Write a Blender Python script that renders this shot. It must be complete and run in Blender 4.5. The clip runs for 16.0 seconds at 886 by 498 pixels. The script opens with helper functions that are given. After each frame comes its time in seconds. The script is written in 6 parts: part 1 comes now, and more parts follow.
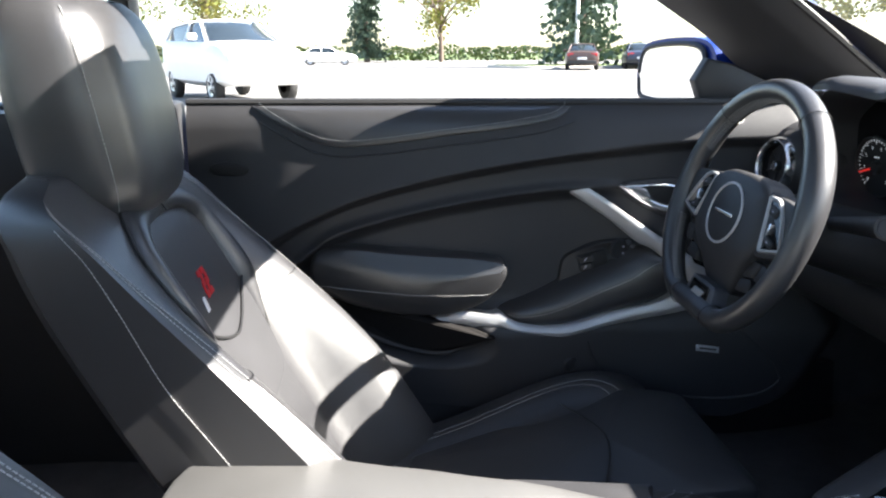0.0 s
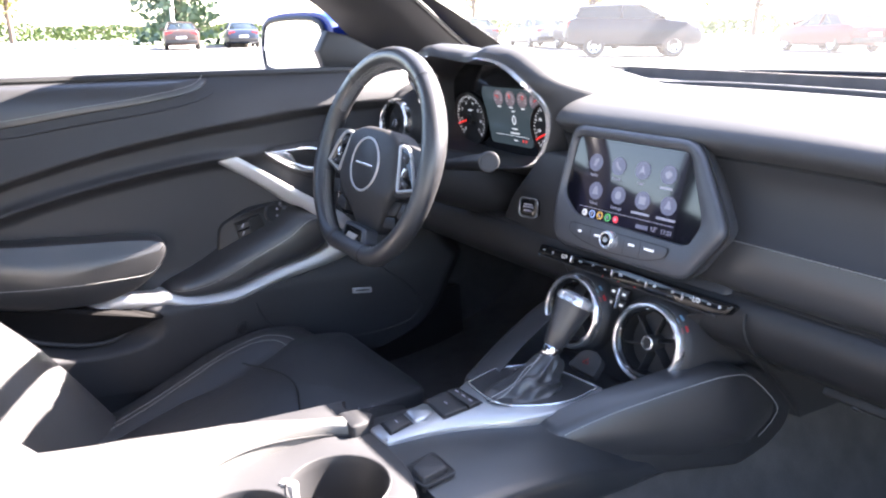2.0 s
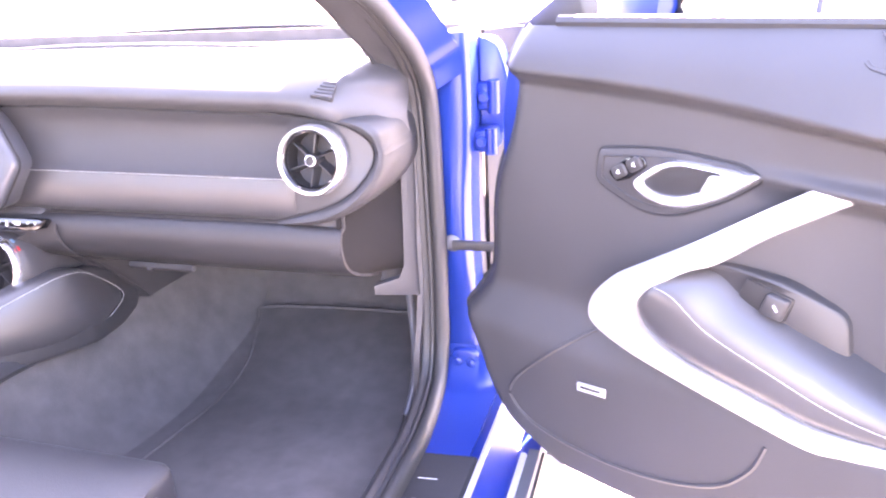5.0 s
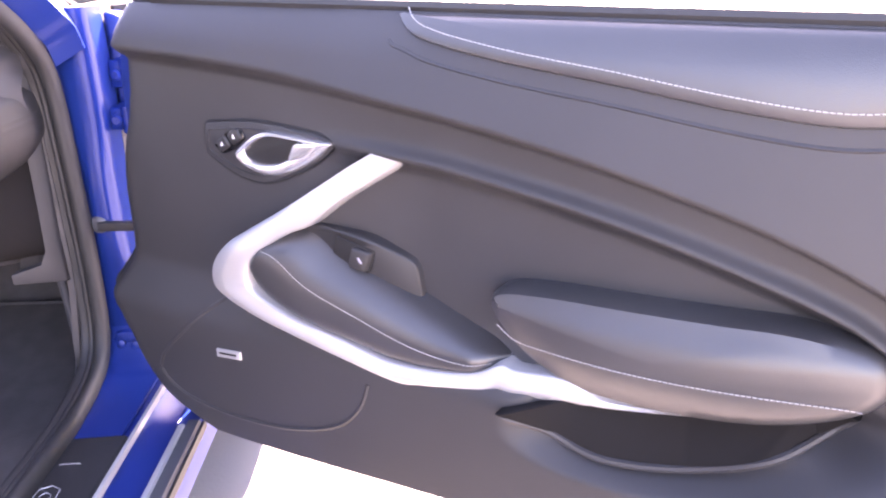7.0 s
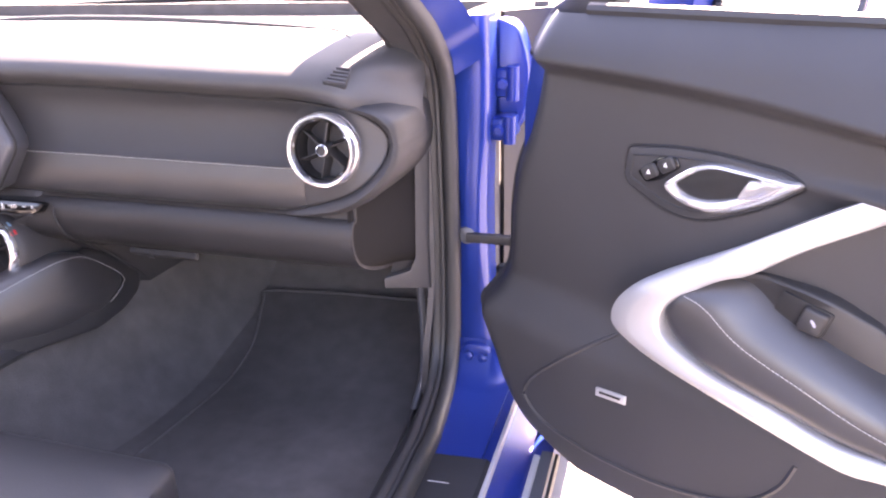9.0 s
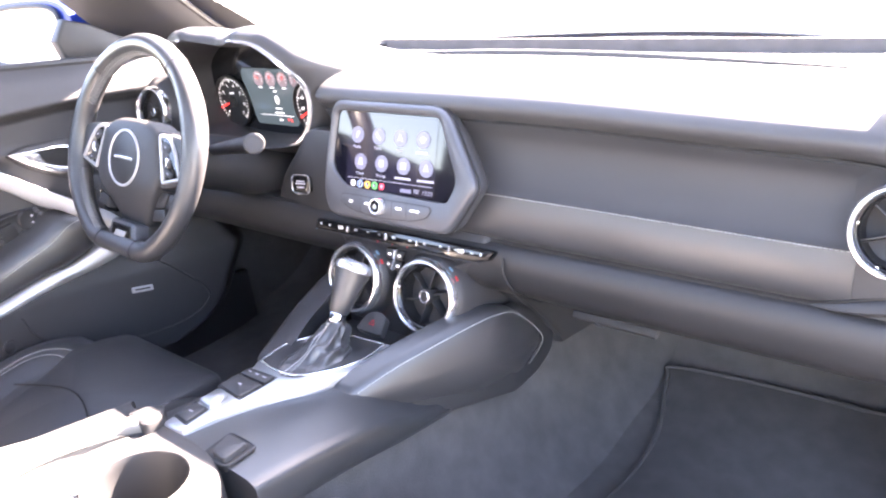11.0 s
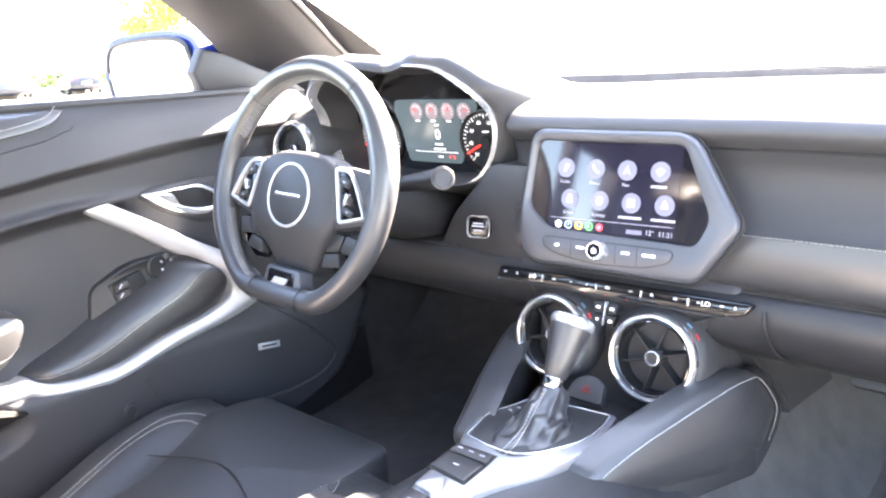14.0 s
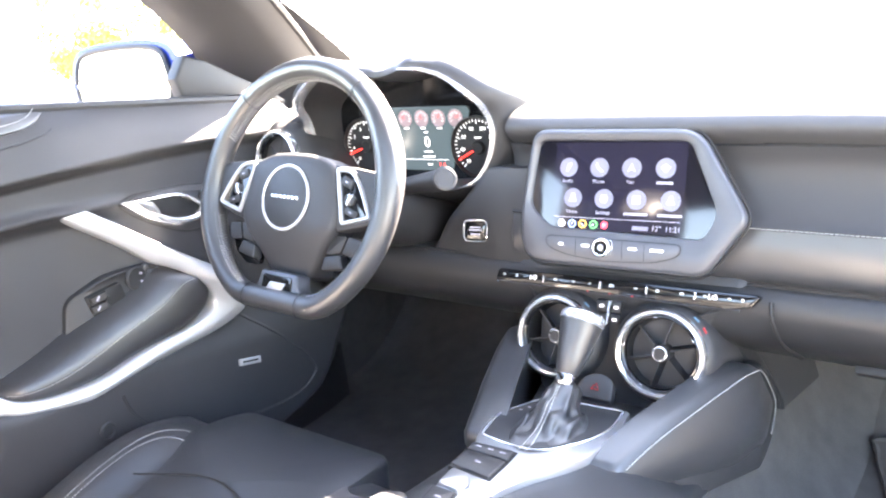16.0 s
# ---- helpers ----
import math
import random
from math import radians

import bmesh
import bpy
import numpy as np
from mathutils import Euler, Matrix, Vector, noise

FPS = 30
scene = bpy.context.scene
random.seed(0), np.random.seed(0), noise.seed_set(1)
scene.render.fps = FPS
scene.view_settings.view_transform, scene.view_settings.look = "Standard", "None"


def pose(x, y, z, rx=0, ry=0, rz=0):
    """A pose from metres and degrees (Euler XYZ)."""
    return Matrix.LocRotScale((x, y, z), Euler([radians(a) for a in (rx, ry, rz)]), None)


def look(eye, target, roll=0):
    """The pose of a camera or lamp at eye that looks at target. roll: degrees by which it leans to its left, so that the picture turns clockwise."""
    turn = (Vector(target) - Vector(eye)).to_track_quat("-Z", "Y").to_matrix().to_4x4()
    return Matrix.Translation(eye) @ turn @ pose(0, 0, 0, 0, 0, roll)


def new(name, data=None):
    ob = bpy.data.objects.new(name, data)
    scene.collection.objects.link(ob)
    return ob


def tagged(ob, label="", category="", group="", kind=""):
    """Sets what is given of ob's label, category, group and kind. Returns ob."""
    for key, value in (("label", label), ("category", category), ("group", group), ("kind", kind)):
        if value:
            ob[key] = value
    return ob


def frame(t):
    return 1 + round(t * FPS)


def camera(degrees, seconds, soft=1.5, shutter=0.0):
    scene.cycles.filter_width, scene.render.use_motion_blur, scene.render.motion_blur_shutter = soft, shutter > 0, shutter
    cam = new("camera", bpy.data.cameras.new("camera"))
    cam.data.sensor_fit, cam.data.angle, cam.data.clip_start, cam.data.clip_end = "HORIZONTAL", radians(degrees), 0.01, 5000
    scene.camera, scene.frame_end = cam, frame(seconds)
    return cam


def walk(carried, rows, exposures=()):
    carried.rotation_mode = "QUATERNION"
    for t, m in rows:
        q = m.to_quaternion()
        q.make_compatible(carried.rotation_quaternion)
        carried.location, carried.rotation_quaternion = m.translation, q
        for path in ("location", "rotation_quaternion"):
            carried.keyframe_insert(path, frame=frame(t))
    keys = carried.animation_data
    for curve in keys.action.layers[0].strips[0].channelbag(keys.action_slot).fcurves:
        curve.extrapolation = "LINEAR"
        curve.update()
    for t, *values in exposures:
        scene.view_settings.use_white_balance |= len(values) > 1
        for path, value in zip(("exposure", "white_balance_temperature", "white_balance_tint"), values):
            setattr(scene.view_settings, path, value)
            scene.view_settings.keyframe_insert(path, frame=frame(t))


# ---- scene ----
cam = camera(62.0, 16.0, soft=2.2)

PATH = [
    (0, (0.63, -0.501, 1.024), (-1.295, -0.342, 0.506), -0.3),
    (0.5, (0.625, -0.514, 1.028), (-1.257, -0.104, 0.488), -0.4),
    (1, (0.643, -0.539, 1.028), (-1.165, 0.128, 0.491), 0.1),
    (1.5, (0.666, -0.56, 1.023), (-1.023, 0.355, 0.468), -0.1),
    (2, (0.707, -0.58, 1.015), (-0.883, 0.488, 0.438), -0.6),
    (2.5, (0.764, -0.577, 1.011), (-0.708, 0.636, 0.41), -1.1),
    (3, (0.827, -0.581, 1.005), (-0.509, 0.776, 0.395), -1.8),
    (3.5, (0.903, -0.605, 1.01), (-0.272, 0.892, 0.393), -2.7),
    (4, (0.978, -0.61, 1.012), (-0.031, 0.994, 0.371), -3.6),
    (4.5, (1.062, -0.676, 1.008), (0.265, 1.041, 0.363), -3.0),
    (5, (1.13, -0.686, 1.013), (0.564, 1.101, 0.317), -3.0),
    (5.2, (1.164, -0.691, 1.006), (0.665, 1.112, 0.298), -2.9),
    (7.3, (1.337, -0.716, 1.013), (1.38, 1.125, 0.232), -0.6),
    (7.5, (1.322, -0.709, 1.012), (1.353, 1.128, 0.22), -0.7),
    (8, (1.261, -0.671, 1.011), (1.134, 1.154, 0.205), -2.0),
    (8.5, (1.168, -0.658, 1.022), (0.856, 1.147, 0.218), -1.6),
    (9, (1.094, -0.641, 1.031), (0.537, 1.117, 0.258), -1.9),
    (9.5, (0.973, -0.587, 1.054), (0.201, 1.083, 0.27), -2.2),
    (10, (0.9, -0.557, 1.049), (-0.075, 1.015, 0.288), -2.5),
    (10.2, (0.878, -0.578, 1.039), (-0.172, 0.971, 0.331), -2.9),
    (12.3, (0.571, -0.592, 1.009), (-0.734, 0.788, 0.382), -2.6),
    (12.5, (0.554, -0.588, 1.003), (-0.765, 0.794, 0.412), -3.1),
    (13, (0.523, -0.601, 0.992), (-0.798, 0.794, 0.438), -3.4),
    (13.5, (0.494, -0.614, 0.978), (-0.808, 0.804, 0.435), -3.1),
    (14, (0.469, -0.635, 0.975), (-0.811, 0.817, 0.471), -3.1),
    (14.5, (0.445, -0.662, 0.961), (-0.791, 0.838, 0.489), -3.4),
    (15, (0.433, -0.674, 0.958), (-0.785, 0.847, 0.51), -3.7),
    (15.5, (0.413, -0.682, 0.947), (-0.773, 0.863, 0.492), -3.2),
    (16, (0.403, -0.688, 0.934), (-0.76, 0.884, 0.513), -2.6),
]
EXPOSURE = [(0, 2.98, 6600, 9), (1, 3.55, 6600, 11), (2, 4.3, 6800, 18), (3, 5.15, 7200, 26), (4, 6.32, 7800, 41), (5, 6.42, 7800, 43), (7.3, 4.9, 7900, 42), (9, 5.0, 8200, 38), (10, 5.72, 7800, 31), (12.3, 5.82, 7600, 20), (16, 6.15, 7700, 16)]
walk(cam, [(t, look(eye, target, roll)) for t, eye, target, roll in PATH], EXPOSURE)

# ---- light ----
SUN_AZ, SUN_EL = radians(11), radians(38)     # azimuth from straight ahead, towards the passenger side
SUN = Vector((math.sin(SUN_AZ) * math.cos(SUN_EL), math.cos(SUN_AZ) * math.cos(SUN_EL), math.sin(SUN_EL)))
world = bpy.data.worlds.new("sky")
scene.world = world
world.use_nodes = True
wn = world.node_tree.nodes
sky = wn.new("ShaderNodeTexSky")
sky.sky_type, sky.sun_disc = "NISHITA", False
sky.sun_elevation, sky.sun_rotation = SUN_EL, SUN_AZ
wn["Background"].inputs[1].default_value = 0.064
world.node_tree.links.new(sky.outputs[0], wn["Background"].inputs[0])
sun = new("sun", bpy.data.lights.new("sun", "SUN"))
sun.data.energy, sun.data.angle, sun.data.color = 5.0, radians(0.5), (1.0, 0.95, 0.88)
sun.matrix_world = look(SUN * 30, (0, 0, 0))


# ---- materials ----
def pbr(name, col, rough, metal=0.0, grain=0.0, gscale=900.0, var=0.25, vscale=7.0, coat=0.0, emit=0.0, kind="noise", spec=0.5):
    m = bpy.data.materials.new(name)
    m.use_nodes = True
    n, l = m.node_tree.nodes, m.node_tree.links
    b = n["Principled BSDF"]
    b.inputs["Roughness"].default_value, b.inputs["Metallic"].default_value = rough, metal
    b.inputs["Specular IOR Level"].default_value = spec
    b.inputs["Coat Weight"].default_value, b.inputs["Coat Roughness"].default_value = coat, 0.05
    co = n.new("ShaderNodeTexCoord")
    big = n.new("ShaderNodeTexNoise")
    big.inputs["Scale"].default_value, big.inputs["Detail"].default_value = vscale, 6.0
    l.new(co.outputs["Object"], big.inputs["Vector"])
    mix = n.new("ShaderNodeMix")
    mix.data_type = "RGBA"
    l.new(big.outputs["Fac"], mix.inputs[0])
    mix.inputs[6].default_value = (*[c * (1 - var) for c in col], 1)
    mix.inputs[7].default_value = (*[min(1.0, c * (1 + var)) for c in col], 1)
    l.new(mix.outputs[2], b.inputs["Base Color"])
    rr = n.new("ShaderNodeMapRange")
    rr.inputs[3].default_value, rr.inputs[4].default_value = max(0.02, rough * 0.85), min(1.0, rough * 1.15)
    l.new(big.outputs["Fac"], rr.inputs[0])
    l.new(rr.outputs[0], b.inputs["Roughness"])
    if grain:
        if kind == "cells":
            g = n.new("ShaderNodeTexVoronoi")
            g.feature = "DISTANCE_TO_EDGE"
        else:
            g = n.new("ShaderNodeTexNoise")
            g.inputs["Detail"].default_value = 4.0
        g.inputs["Scale"].default_value = gscale
        l.new(co.outputs["Object"], g.inputs["Vector"])
        bp = n.new("ShaderNodeBump")
        bp.inputs["Strength"].default_value, bp.inputs["Distance"].default_value = grain, 0.0006
        l.new(g.outputs[0], bp.inputs["Height"])
        l.new(bp.outputs[0], b.inputs["Normal"])
    if emit:
        b.inputs["Emission Color"].default_value, b.inputs["Emission Strength"].default_value = (*col, 1), emit
    return m


def glass(name, col, rough=0.0, dust=0.0):
    m = bpy.data.materials.new(name)
    m.use_nodes = True
    n, l = m.node_tree.nodes, m.node_tree.links
    n.remove(n["Principled BSDF"])
    tr, gl, mx, fr = n.new("ShaderNodeBsdfTransparent"), n.new("ShaderNodeBsdfGlossy"), n.new("ShaderNodeMixShader"), n.new("ShaderNodeMapRange")
    lw, pw = n.new("ShaderNodeLayerWeight"), n.new("ShaderNodeMath")
    pw.operation, pw.inputs[1].default_value = "POWER", 4.0
    fr.inputs[3].default_value, fr.inputs[4].default_value = 0.04, 0.6
    l.new(lw.outputs["Facing"], pw.inputs[0]), l.new(pw.outputs[0], fr.inputs[0])
    tr.inputs[0].default_value, gl.inputs["Roughness"].default_value = (*col, 1), rough
    l.new(fr.outputs[0], mx.inputs[0]), l.new(tr.outputs[0], mx.inputs[1]), l.new(gl.outputs[0], mx.inputs[2])
    if dust:
        di, tl, m1, m2 = n.new("ShaderNodeBsdfDiffuse"), n.new("ShaderNodeBsdfTranslucent"), n.new("ShaderNodeMixShader"), n.new("ShaderNodeMixShader")
        ns, mr = n.new("ShaderNodeTexNoise"), n.new("ShaderNodeMapRange")
        ns.inputs["Scale"].default_value, ns.inputs["Detail"].default_value = 9.0, 8.0
        mr.inputs[3].default_value, mr.inputs[4].default_value = dust * 0.7, dust * 1.3
        l.new(ns.outputs[0], mr.inputs[0]), l.new(mr.outputs[0], m2.inputs[0])
        m1.inputs[0].default_value = 0.6
        l.new(di.outputs[0], m1.inputs[1]), l.new(tl.outputs[0], m1.inputs[2])
        l.new(mx.outputs[0], m2.inputs[1]), l.new(m1.outputs[0], m2.inputs[2])
        mx = m2
    l.new(mx.outputs[0], n["Material Output"].inputs[0])
    return m


LEATHER = pbr("black_leather", (0.036, 0.036, 0.039), 0.36, grain=0.35, gscale=520, kind="cells", spec=0.9)
# lighter copy of the black leather that carries the armrest's sunlight
LITHIDE = pbr("sunlit_armrest_leather", (0.078, 0.077, 0.076), 0.42, grain=0.35, gscale=480, kind="cells", spec=0.8)
LEATHER2 = pbr("perforated_leather", (0.036, 0.036, 0.039), 0.46, grain=0.5, gscale=330, kind="cells")
CONSOLE = pbr("smooth_console_skin", (0.030, 0.031, 0.034), 0.36, grain=0.2, gscale=1100, spec=0.7)
PLATE = pbr("brushed_plate", (0.40, 0.41, 0.43), 0.34, 0.8, grain=0.05, gscale=1500, var=0.05)
PLASTIC = pbr("soft_touch_plastic", (0.031, 0.031, 0.034), 0.55, grain=0.3, gscale=1100)
PLASTIC2 = pbr("hard_black_plastic", (0.022, 0.022, 0.024), 0.5, grain=0.25, gscale=1300)
# lighter grey than the other dash plastics
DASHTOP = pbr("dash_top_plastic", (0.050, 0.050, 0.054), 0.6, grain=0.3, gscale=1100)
GREYTRIM = pbr("dark_grey_bezel", (0.085, 0.088, 0.10), 0.38, 0.3, grain=0.1, gscale=1500)
SILVER = pbr("satin_silver", (0.50, 0.50, 0.51), 0.44, 0.5, grain=0.06, gscale=1500, var=0.06)
CHROME = pbr("chrome", (0.80, 0.80, 0.82), 0.13, 1.0, var=0.03)
POLISH = pbr("polished_metal", (0.72, 0.72, 0.74), 0.2, 0.75, var=0.04)
PIANO = pbr("gloss_black", (0.008, 0.008, 0.009), 0.08, var=0.2)
# near-black that puts the shade of door pocket and dash end into colour
SHADEFILL = pbr("recess_shade_fill", (0.014, 0.013, 0.013), 0.95, grain=0.4, gscale=900, spec=0.12)
DARK = pbr("vent_black", (0.010, 0.010, 0.011), 0.6)
BLUE = pbr("blue_paint", (0.007, 0.030, 0.19), 0.30, 0.1, var=0.08, coat=0.08, spec=0.32)
CARPET = pbr("black_carpet", (0.090, 0.083, 0.082), 0.95, grain=1.0, gscale=420, var=0.45, vscale=25)
MATMAT = pbr("floor_mat_pile", (0.078, 0.072, 0.071), 0.95, grain=1.0, gscale=600, var=0.4, vscale=30)
RUBBER = pbr("rubber_seal", (0.025, 0.025, 0.026), 0.55, grain=0.2, gscale=700)
THREAD = pbr("grey_thread", (0.37, 0.37, 0.37), 0.7, var=0.1, vscale=200)
LINER = pbr("black_headliner", (0.035, 0.034, 0.034), 0.9, grain=0.5, gscale=800)
GLASS = glass("dusty_windscreen_glass", (0.93, 0.96, 0.95), dust=0.03)
TINT = pbr("dark_car_glass", (0.02, 0.028, 0.035), 0.05, var=0.1)
MIRROR = pbr("mirror_glass", (0.85, 0.88, 0.9), 0.02, 1.0, var=0.01)
RED = pbr("red_enamel", (0.45, 0.01, 0.015), 0.3, var=0.1)
WHITE = pbr("white_enamel", (0.75, 0.75, 0.75), 0.35, var=0.05)
ASPHALT = pbr("asphalt", (0.16, 0.155, 0.15), 0.9, grain=1.0, gscale=120, var=0.35, vscale=0.6)
GRASS = pbr("grass", (0.07, 0.10, 0.03), 0.9, grain=1.0, gscale=60, var=0.5, vscale=1.5)
TYRE = pbr("tyre_rubber", (0.02, 0.02, 0.02), 0.8)
ALLOY = pbr("alloy", (0.5, 0.5, 0.52), 0.3, 0.8)
TAIL = pbr("tail_lamp_red", (0.35, 0.01, 0.01), 0.15, coat=1.0)
BLUEMARK = pbr("blue_mark", (.10, .22, .32), .5)
SCREEN = pbr("screen_glass", (0.006, 0.006, 0.010), 0.06, var=0.1)


# ---- shapes ----
def thing(name, label="", category="", group="", kind="", at=(0, 0, 0), local=None):
    ob = new(name)
    ob.empty_display_size = 0.05
    ob.matrix_basis = local if local is not None else Matrix.Translation(at)
    if local is not None:
        ob["local_parts"] = 1
    return tagged(ob, label, category, group, kind)


def part(name, bm, m, parent=None, label="", sharp=38, kind=""):
    bmesh.ops.remove_doubles(bm, verts=bm.verts, dist=1e-5)
    bmesh.ops.recalc_face_normals(bm, faces=bm.faces)
    me = bpy.data.meshes.new(name)
    bm.to_mesh(me)
    bm.free()
    me.polygons.foreach_set("use_smooth", [True] * len(me.polygons))
    me.set_sharp_from_angle(angle=radians(sharp))
    me.materials.append(m)
    ob = new(name, me)
    if parent is not None:
        ob.parent = parent
        if parent.data is None and "local_parts" not in parent:
            ob.matrix_parent_inverse = parent.matrix_basis.inverted()
    return tagged(ob, label, kind=kind)


def cr(pts, n=6, closed=False):
    """Catmull-Rom through 2D or 3D points."""
    p = [Vector(q) for q in pts]
    out, k = [], len(p)
    for i in range(k if closed else k - 1):
        a, b, c, d = (p[(i - 1) % k], p[i], p[(i + 1) % k], p[(i + 2) % k]) if closed else (p[max(i - 1, 0)], p[i], p[i + 1], p[min(i + 2, k - 1)])
        for j in range(n):
            t = j / n
            out.append(0.5 * (2 * b + (c - a) * t + (2 * a - 5 * b + 4 * c - d) * t * t + (3 * b - a - 3 * c + d) * t ** 3))
    if not closed:
        out.append(p[-1])
    return out


def lerp_table(rows, x):
    """Smooth interpolation in rows of (x, value)."""
    k = len(rows)
    if x <= rows[0][0]:
        return rows[0][1]
    for i in range(k - 1):
        (a, va), (b, vb) = rows[i], rows[i + 1]
        if x <= b:
            w, t = b - a, (x - a) / (b - a)
            ga = (vb - rows[i - 1][1]) / (b - rows[i - 1][0]) * w if i else vb - va
            gb = (rows[i + 2][1] - va) / (rows[i + 2][0] - a) * w if i + 2 < k else vb - va
            return va * (1 + 2 * t) * (1 - t) ** 2 + ga * t * (1 - t) ** 2 + vb * t * t * (3 - 2 * t) + gb * t * t * (t - 1)
    return rows[-1][1]


def sm(a, b, x):
    t = min(1.0, max(0.0, (x - a) / (b - a)))
    return t * t * (3 - 2 * t)


def inset(poly, d):
    k, out = len(poly), []
    area = sum(poly[i][0] * poly[(i + 1) % k][1] - poly[(i + 1) % k][0] * poly[i][1] for i in range(k))
    s = 1 if area > 0 else -1
    for i in range(k):
        e1 = (Vector(poly[i][:2]) - Vector(poly[i - 1][:2])).normalized()
        e2 = (Vector(poly[(i + 1) % k][:2]) - Vector(poly[i][:2])).normalized()
        t = e1 + e2
        if t.length < 1e-6:
            t = e1
        t.normalize()
        nrm = Vector((-t.y, t.x)) * s
        out.append(Vector(poly[i][:2]) + nrm * d / max(0.45, nrm.dot(Vector((-e2.y, e2.x)) * s)))
    return out


def rr(a, b, w, h, r=.25, ang=0.0, n=4):
    """A rounded rectangle about (a, b)."""
    out, r = [], r * min(w, h)
    for k, (sx, sy) in enumerate(((1, 1), (-1, 1), (-1, -1), (1, -1))):
        for j in range(n):
            q = math.pi / 2 * (k + j / (n - 1))
            out.append(Vector((sx * (w / 2 - r) + r * math.cos(q), sy * (h / 2 - r) + r * math.sin(q))))
    c, s = math.cos(radians(ang)), math.sin(radians(ang))
    return [Vector((a + p.x * c - p.y * s, b + p.x * s + p.y * c)) for p in out]


def rpoly(pts, r=.01, n=4):
    """A polygon with rounded corners; r is one radius or one for each corner."""
    out, k = [], len(pts)
    for i in range(k):
        p, a, b = Vector(pts[i]), Vector(pts[i - 1]), Vector(pts[(i + 1) % k])
        ri = r[i] if isinstance(r, (list, tuple)) else r
        da, db = min(ri, (a - p).length * .45), min(ri, (b - p).length * .45)
        p0, p1 = p + (a - p).normalized() * da, p + (b - p).normalized() * db
        for j in range(n + 1):
            t = j / n
            out.append(p0 * (1 - t) ** 2 + p * 2 * t * (1 - t) + p1 * t * t)
    return out


def rpoly3(pts, z, r=.05):
    return [Vector((p.x, p.y, z)) for p in rpoly(pts, r)]


def skin(bm, rings, closed=True, caps=True):
    vs = [[bm.verts.new(p) for p in r] for r in rings]
    for a, b in zip(vs, vs[1:]):
        k = len(a)
        for i in range(k if closed else k - 1):
            j = (i + 1) % k
            bm.faces.new((a[i], a[j], b[j], b[i]))
    if caps and closed:
        for r in (vs[0], vs[-1]):
            bmesh.ops.triangulate(bm, faces=[bm.faces.new(r)])
    return vs


def slab(poly, h, bev, M, bm=None, dome=False, base=-0.004):
    """A plate with rounded upper edge over the outline poly, on the surface M(a, b, height)."""
    bm = bm or bmesh.new()
    poly = [Vector(p[:2]) for p in poly]
    steps = [(0, base), (0, h - bev), (bev * 0.3, h - bev * 0.35), (bev, h)] if bev else [(0, base), (0, h)]
    rings = [[M(p[0], p[1], z) for p in (inset(poly, d) if d else poly)] for d, z in steps]
    if dome:
        top = inset(poly, bev) if bev else poly
        c = sum(top, Vector((0, 0))) / len(top)
        for k in (0.75, 0.5, 0.25, 0.06):
            rings.append([M(*(c + (p - c) * k), h + dome * (1 - k * k)) for p in top])
    skin(bm, rings)
    return bm


def dome_height(poly, h, bev, dome):
    """Height of a domed slab's top over a place, from the centre outwards."""
    top = inset([Vector(p[:2]) for p in poly], bev)
    c = sum(top, Vector((0, 0))) / len(top)

    def height(p):
        d = Vector(p[:2]) - c
        best = 1.0
        if d.length > 1e-6:
            for a, b in zip(top, top[1:] + top[:1]):
                e, f = b - a, a - c
                den = d.x * e.y - d.y * e.x
                if abs(den) > 1e-12:
                    s, u = (f.x * e.y - f.y * e.x) / den, (f.x * d.y - f.y * d.x) / den
                    if s > 0 and 0 <= u <= 1:
                        best = min(1.0, 1 / s)
        return h + dome * (1 - best * best)
    return height


def tube(path, r, n=8, closed=False, bm=None, flat=1.0, up=(0, 0, 1)):
    bm = bm or bmesh.new()
    path = [Vector(p) for p in path]
    k, rings = len(path), []
    for i, p in enumerate(path):
        a, b = (path[i - 1], path[(i + 1) % k]) if closed else (path[max(i - 1, 0)], path[min(i + 1, k - 1)])
        t = (b - a).normalized()
        s = t.cross(Vector(up))
        s = s.normalized() if s.length > 1e-4 else t.orthogonal().normalized()
        w = s.cross(t).normalized()
        rad = r(i / (k - 1)) if callable(r) else r
        rings.append([p + s * math.cos(q) * rad + w * math.sin(q) * rad * flat for q in [2 * math.pi * j / n for j in range(n)]])
    if closed:
        rings.append(rings[0])
        skin(bm, rings, caps=False)
    else:
        skin(bm, rings)
    return bm


def lathe(profile, M, n=32, bm=None):
    """Profile of (radius, height) turned about the axis of the matrix M."""
    bm = bm or bmesh.new()
    skin(bm, caps=False, rings=[[M @ Vector((max(r, 1e-4) * math.cos(2 * math.pi * j / n), max(r, 1e-4) * math.sin(2 * math.pi * j / n), h)) for j in range(n)] for r, h in profile])
    return bm


def box(x0, x1, y0, y1, z0, z1, bev=0.0, M=None, bm=None, seg=2):
    b2 = bmesh.new()
    bmesh.ops.create_cube(b2, size=1.0, matrix=Matrix.Translation(((x0 + x1) / 2, (y0 + y1) / 2, (z0 + z1) / 2)) @ Matrix.Diagonal((x1 - x0, y1 - y0, z1 - z0, 1)))
    if bev:
        bmesh.ops.bevel(b2, geom=b2.edges[:], offset=bev, segments=seg, affect="EDGES", profile=0.5)
    if M is not None:
        b2.transform(M)
    if bm is None:
        return b2
    tmp = bpy.data.meshes.new("tmp")
    b2.to_mesh(tmp)
    b2.free()
    bm.from_mesh(tmp)
    bpy.data.meshes.remove(tmp)
    return bm


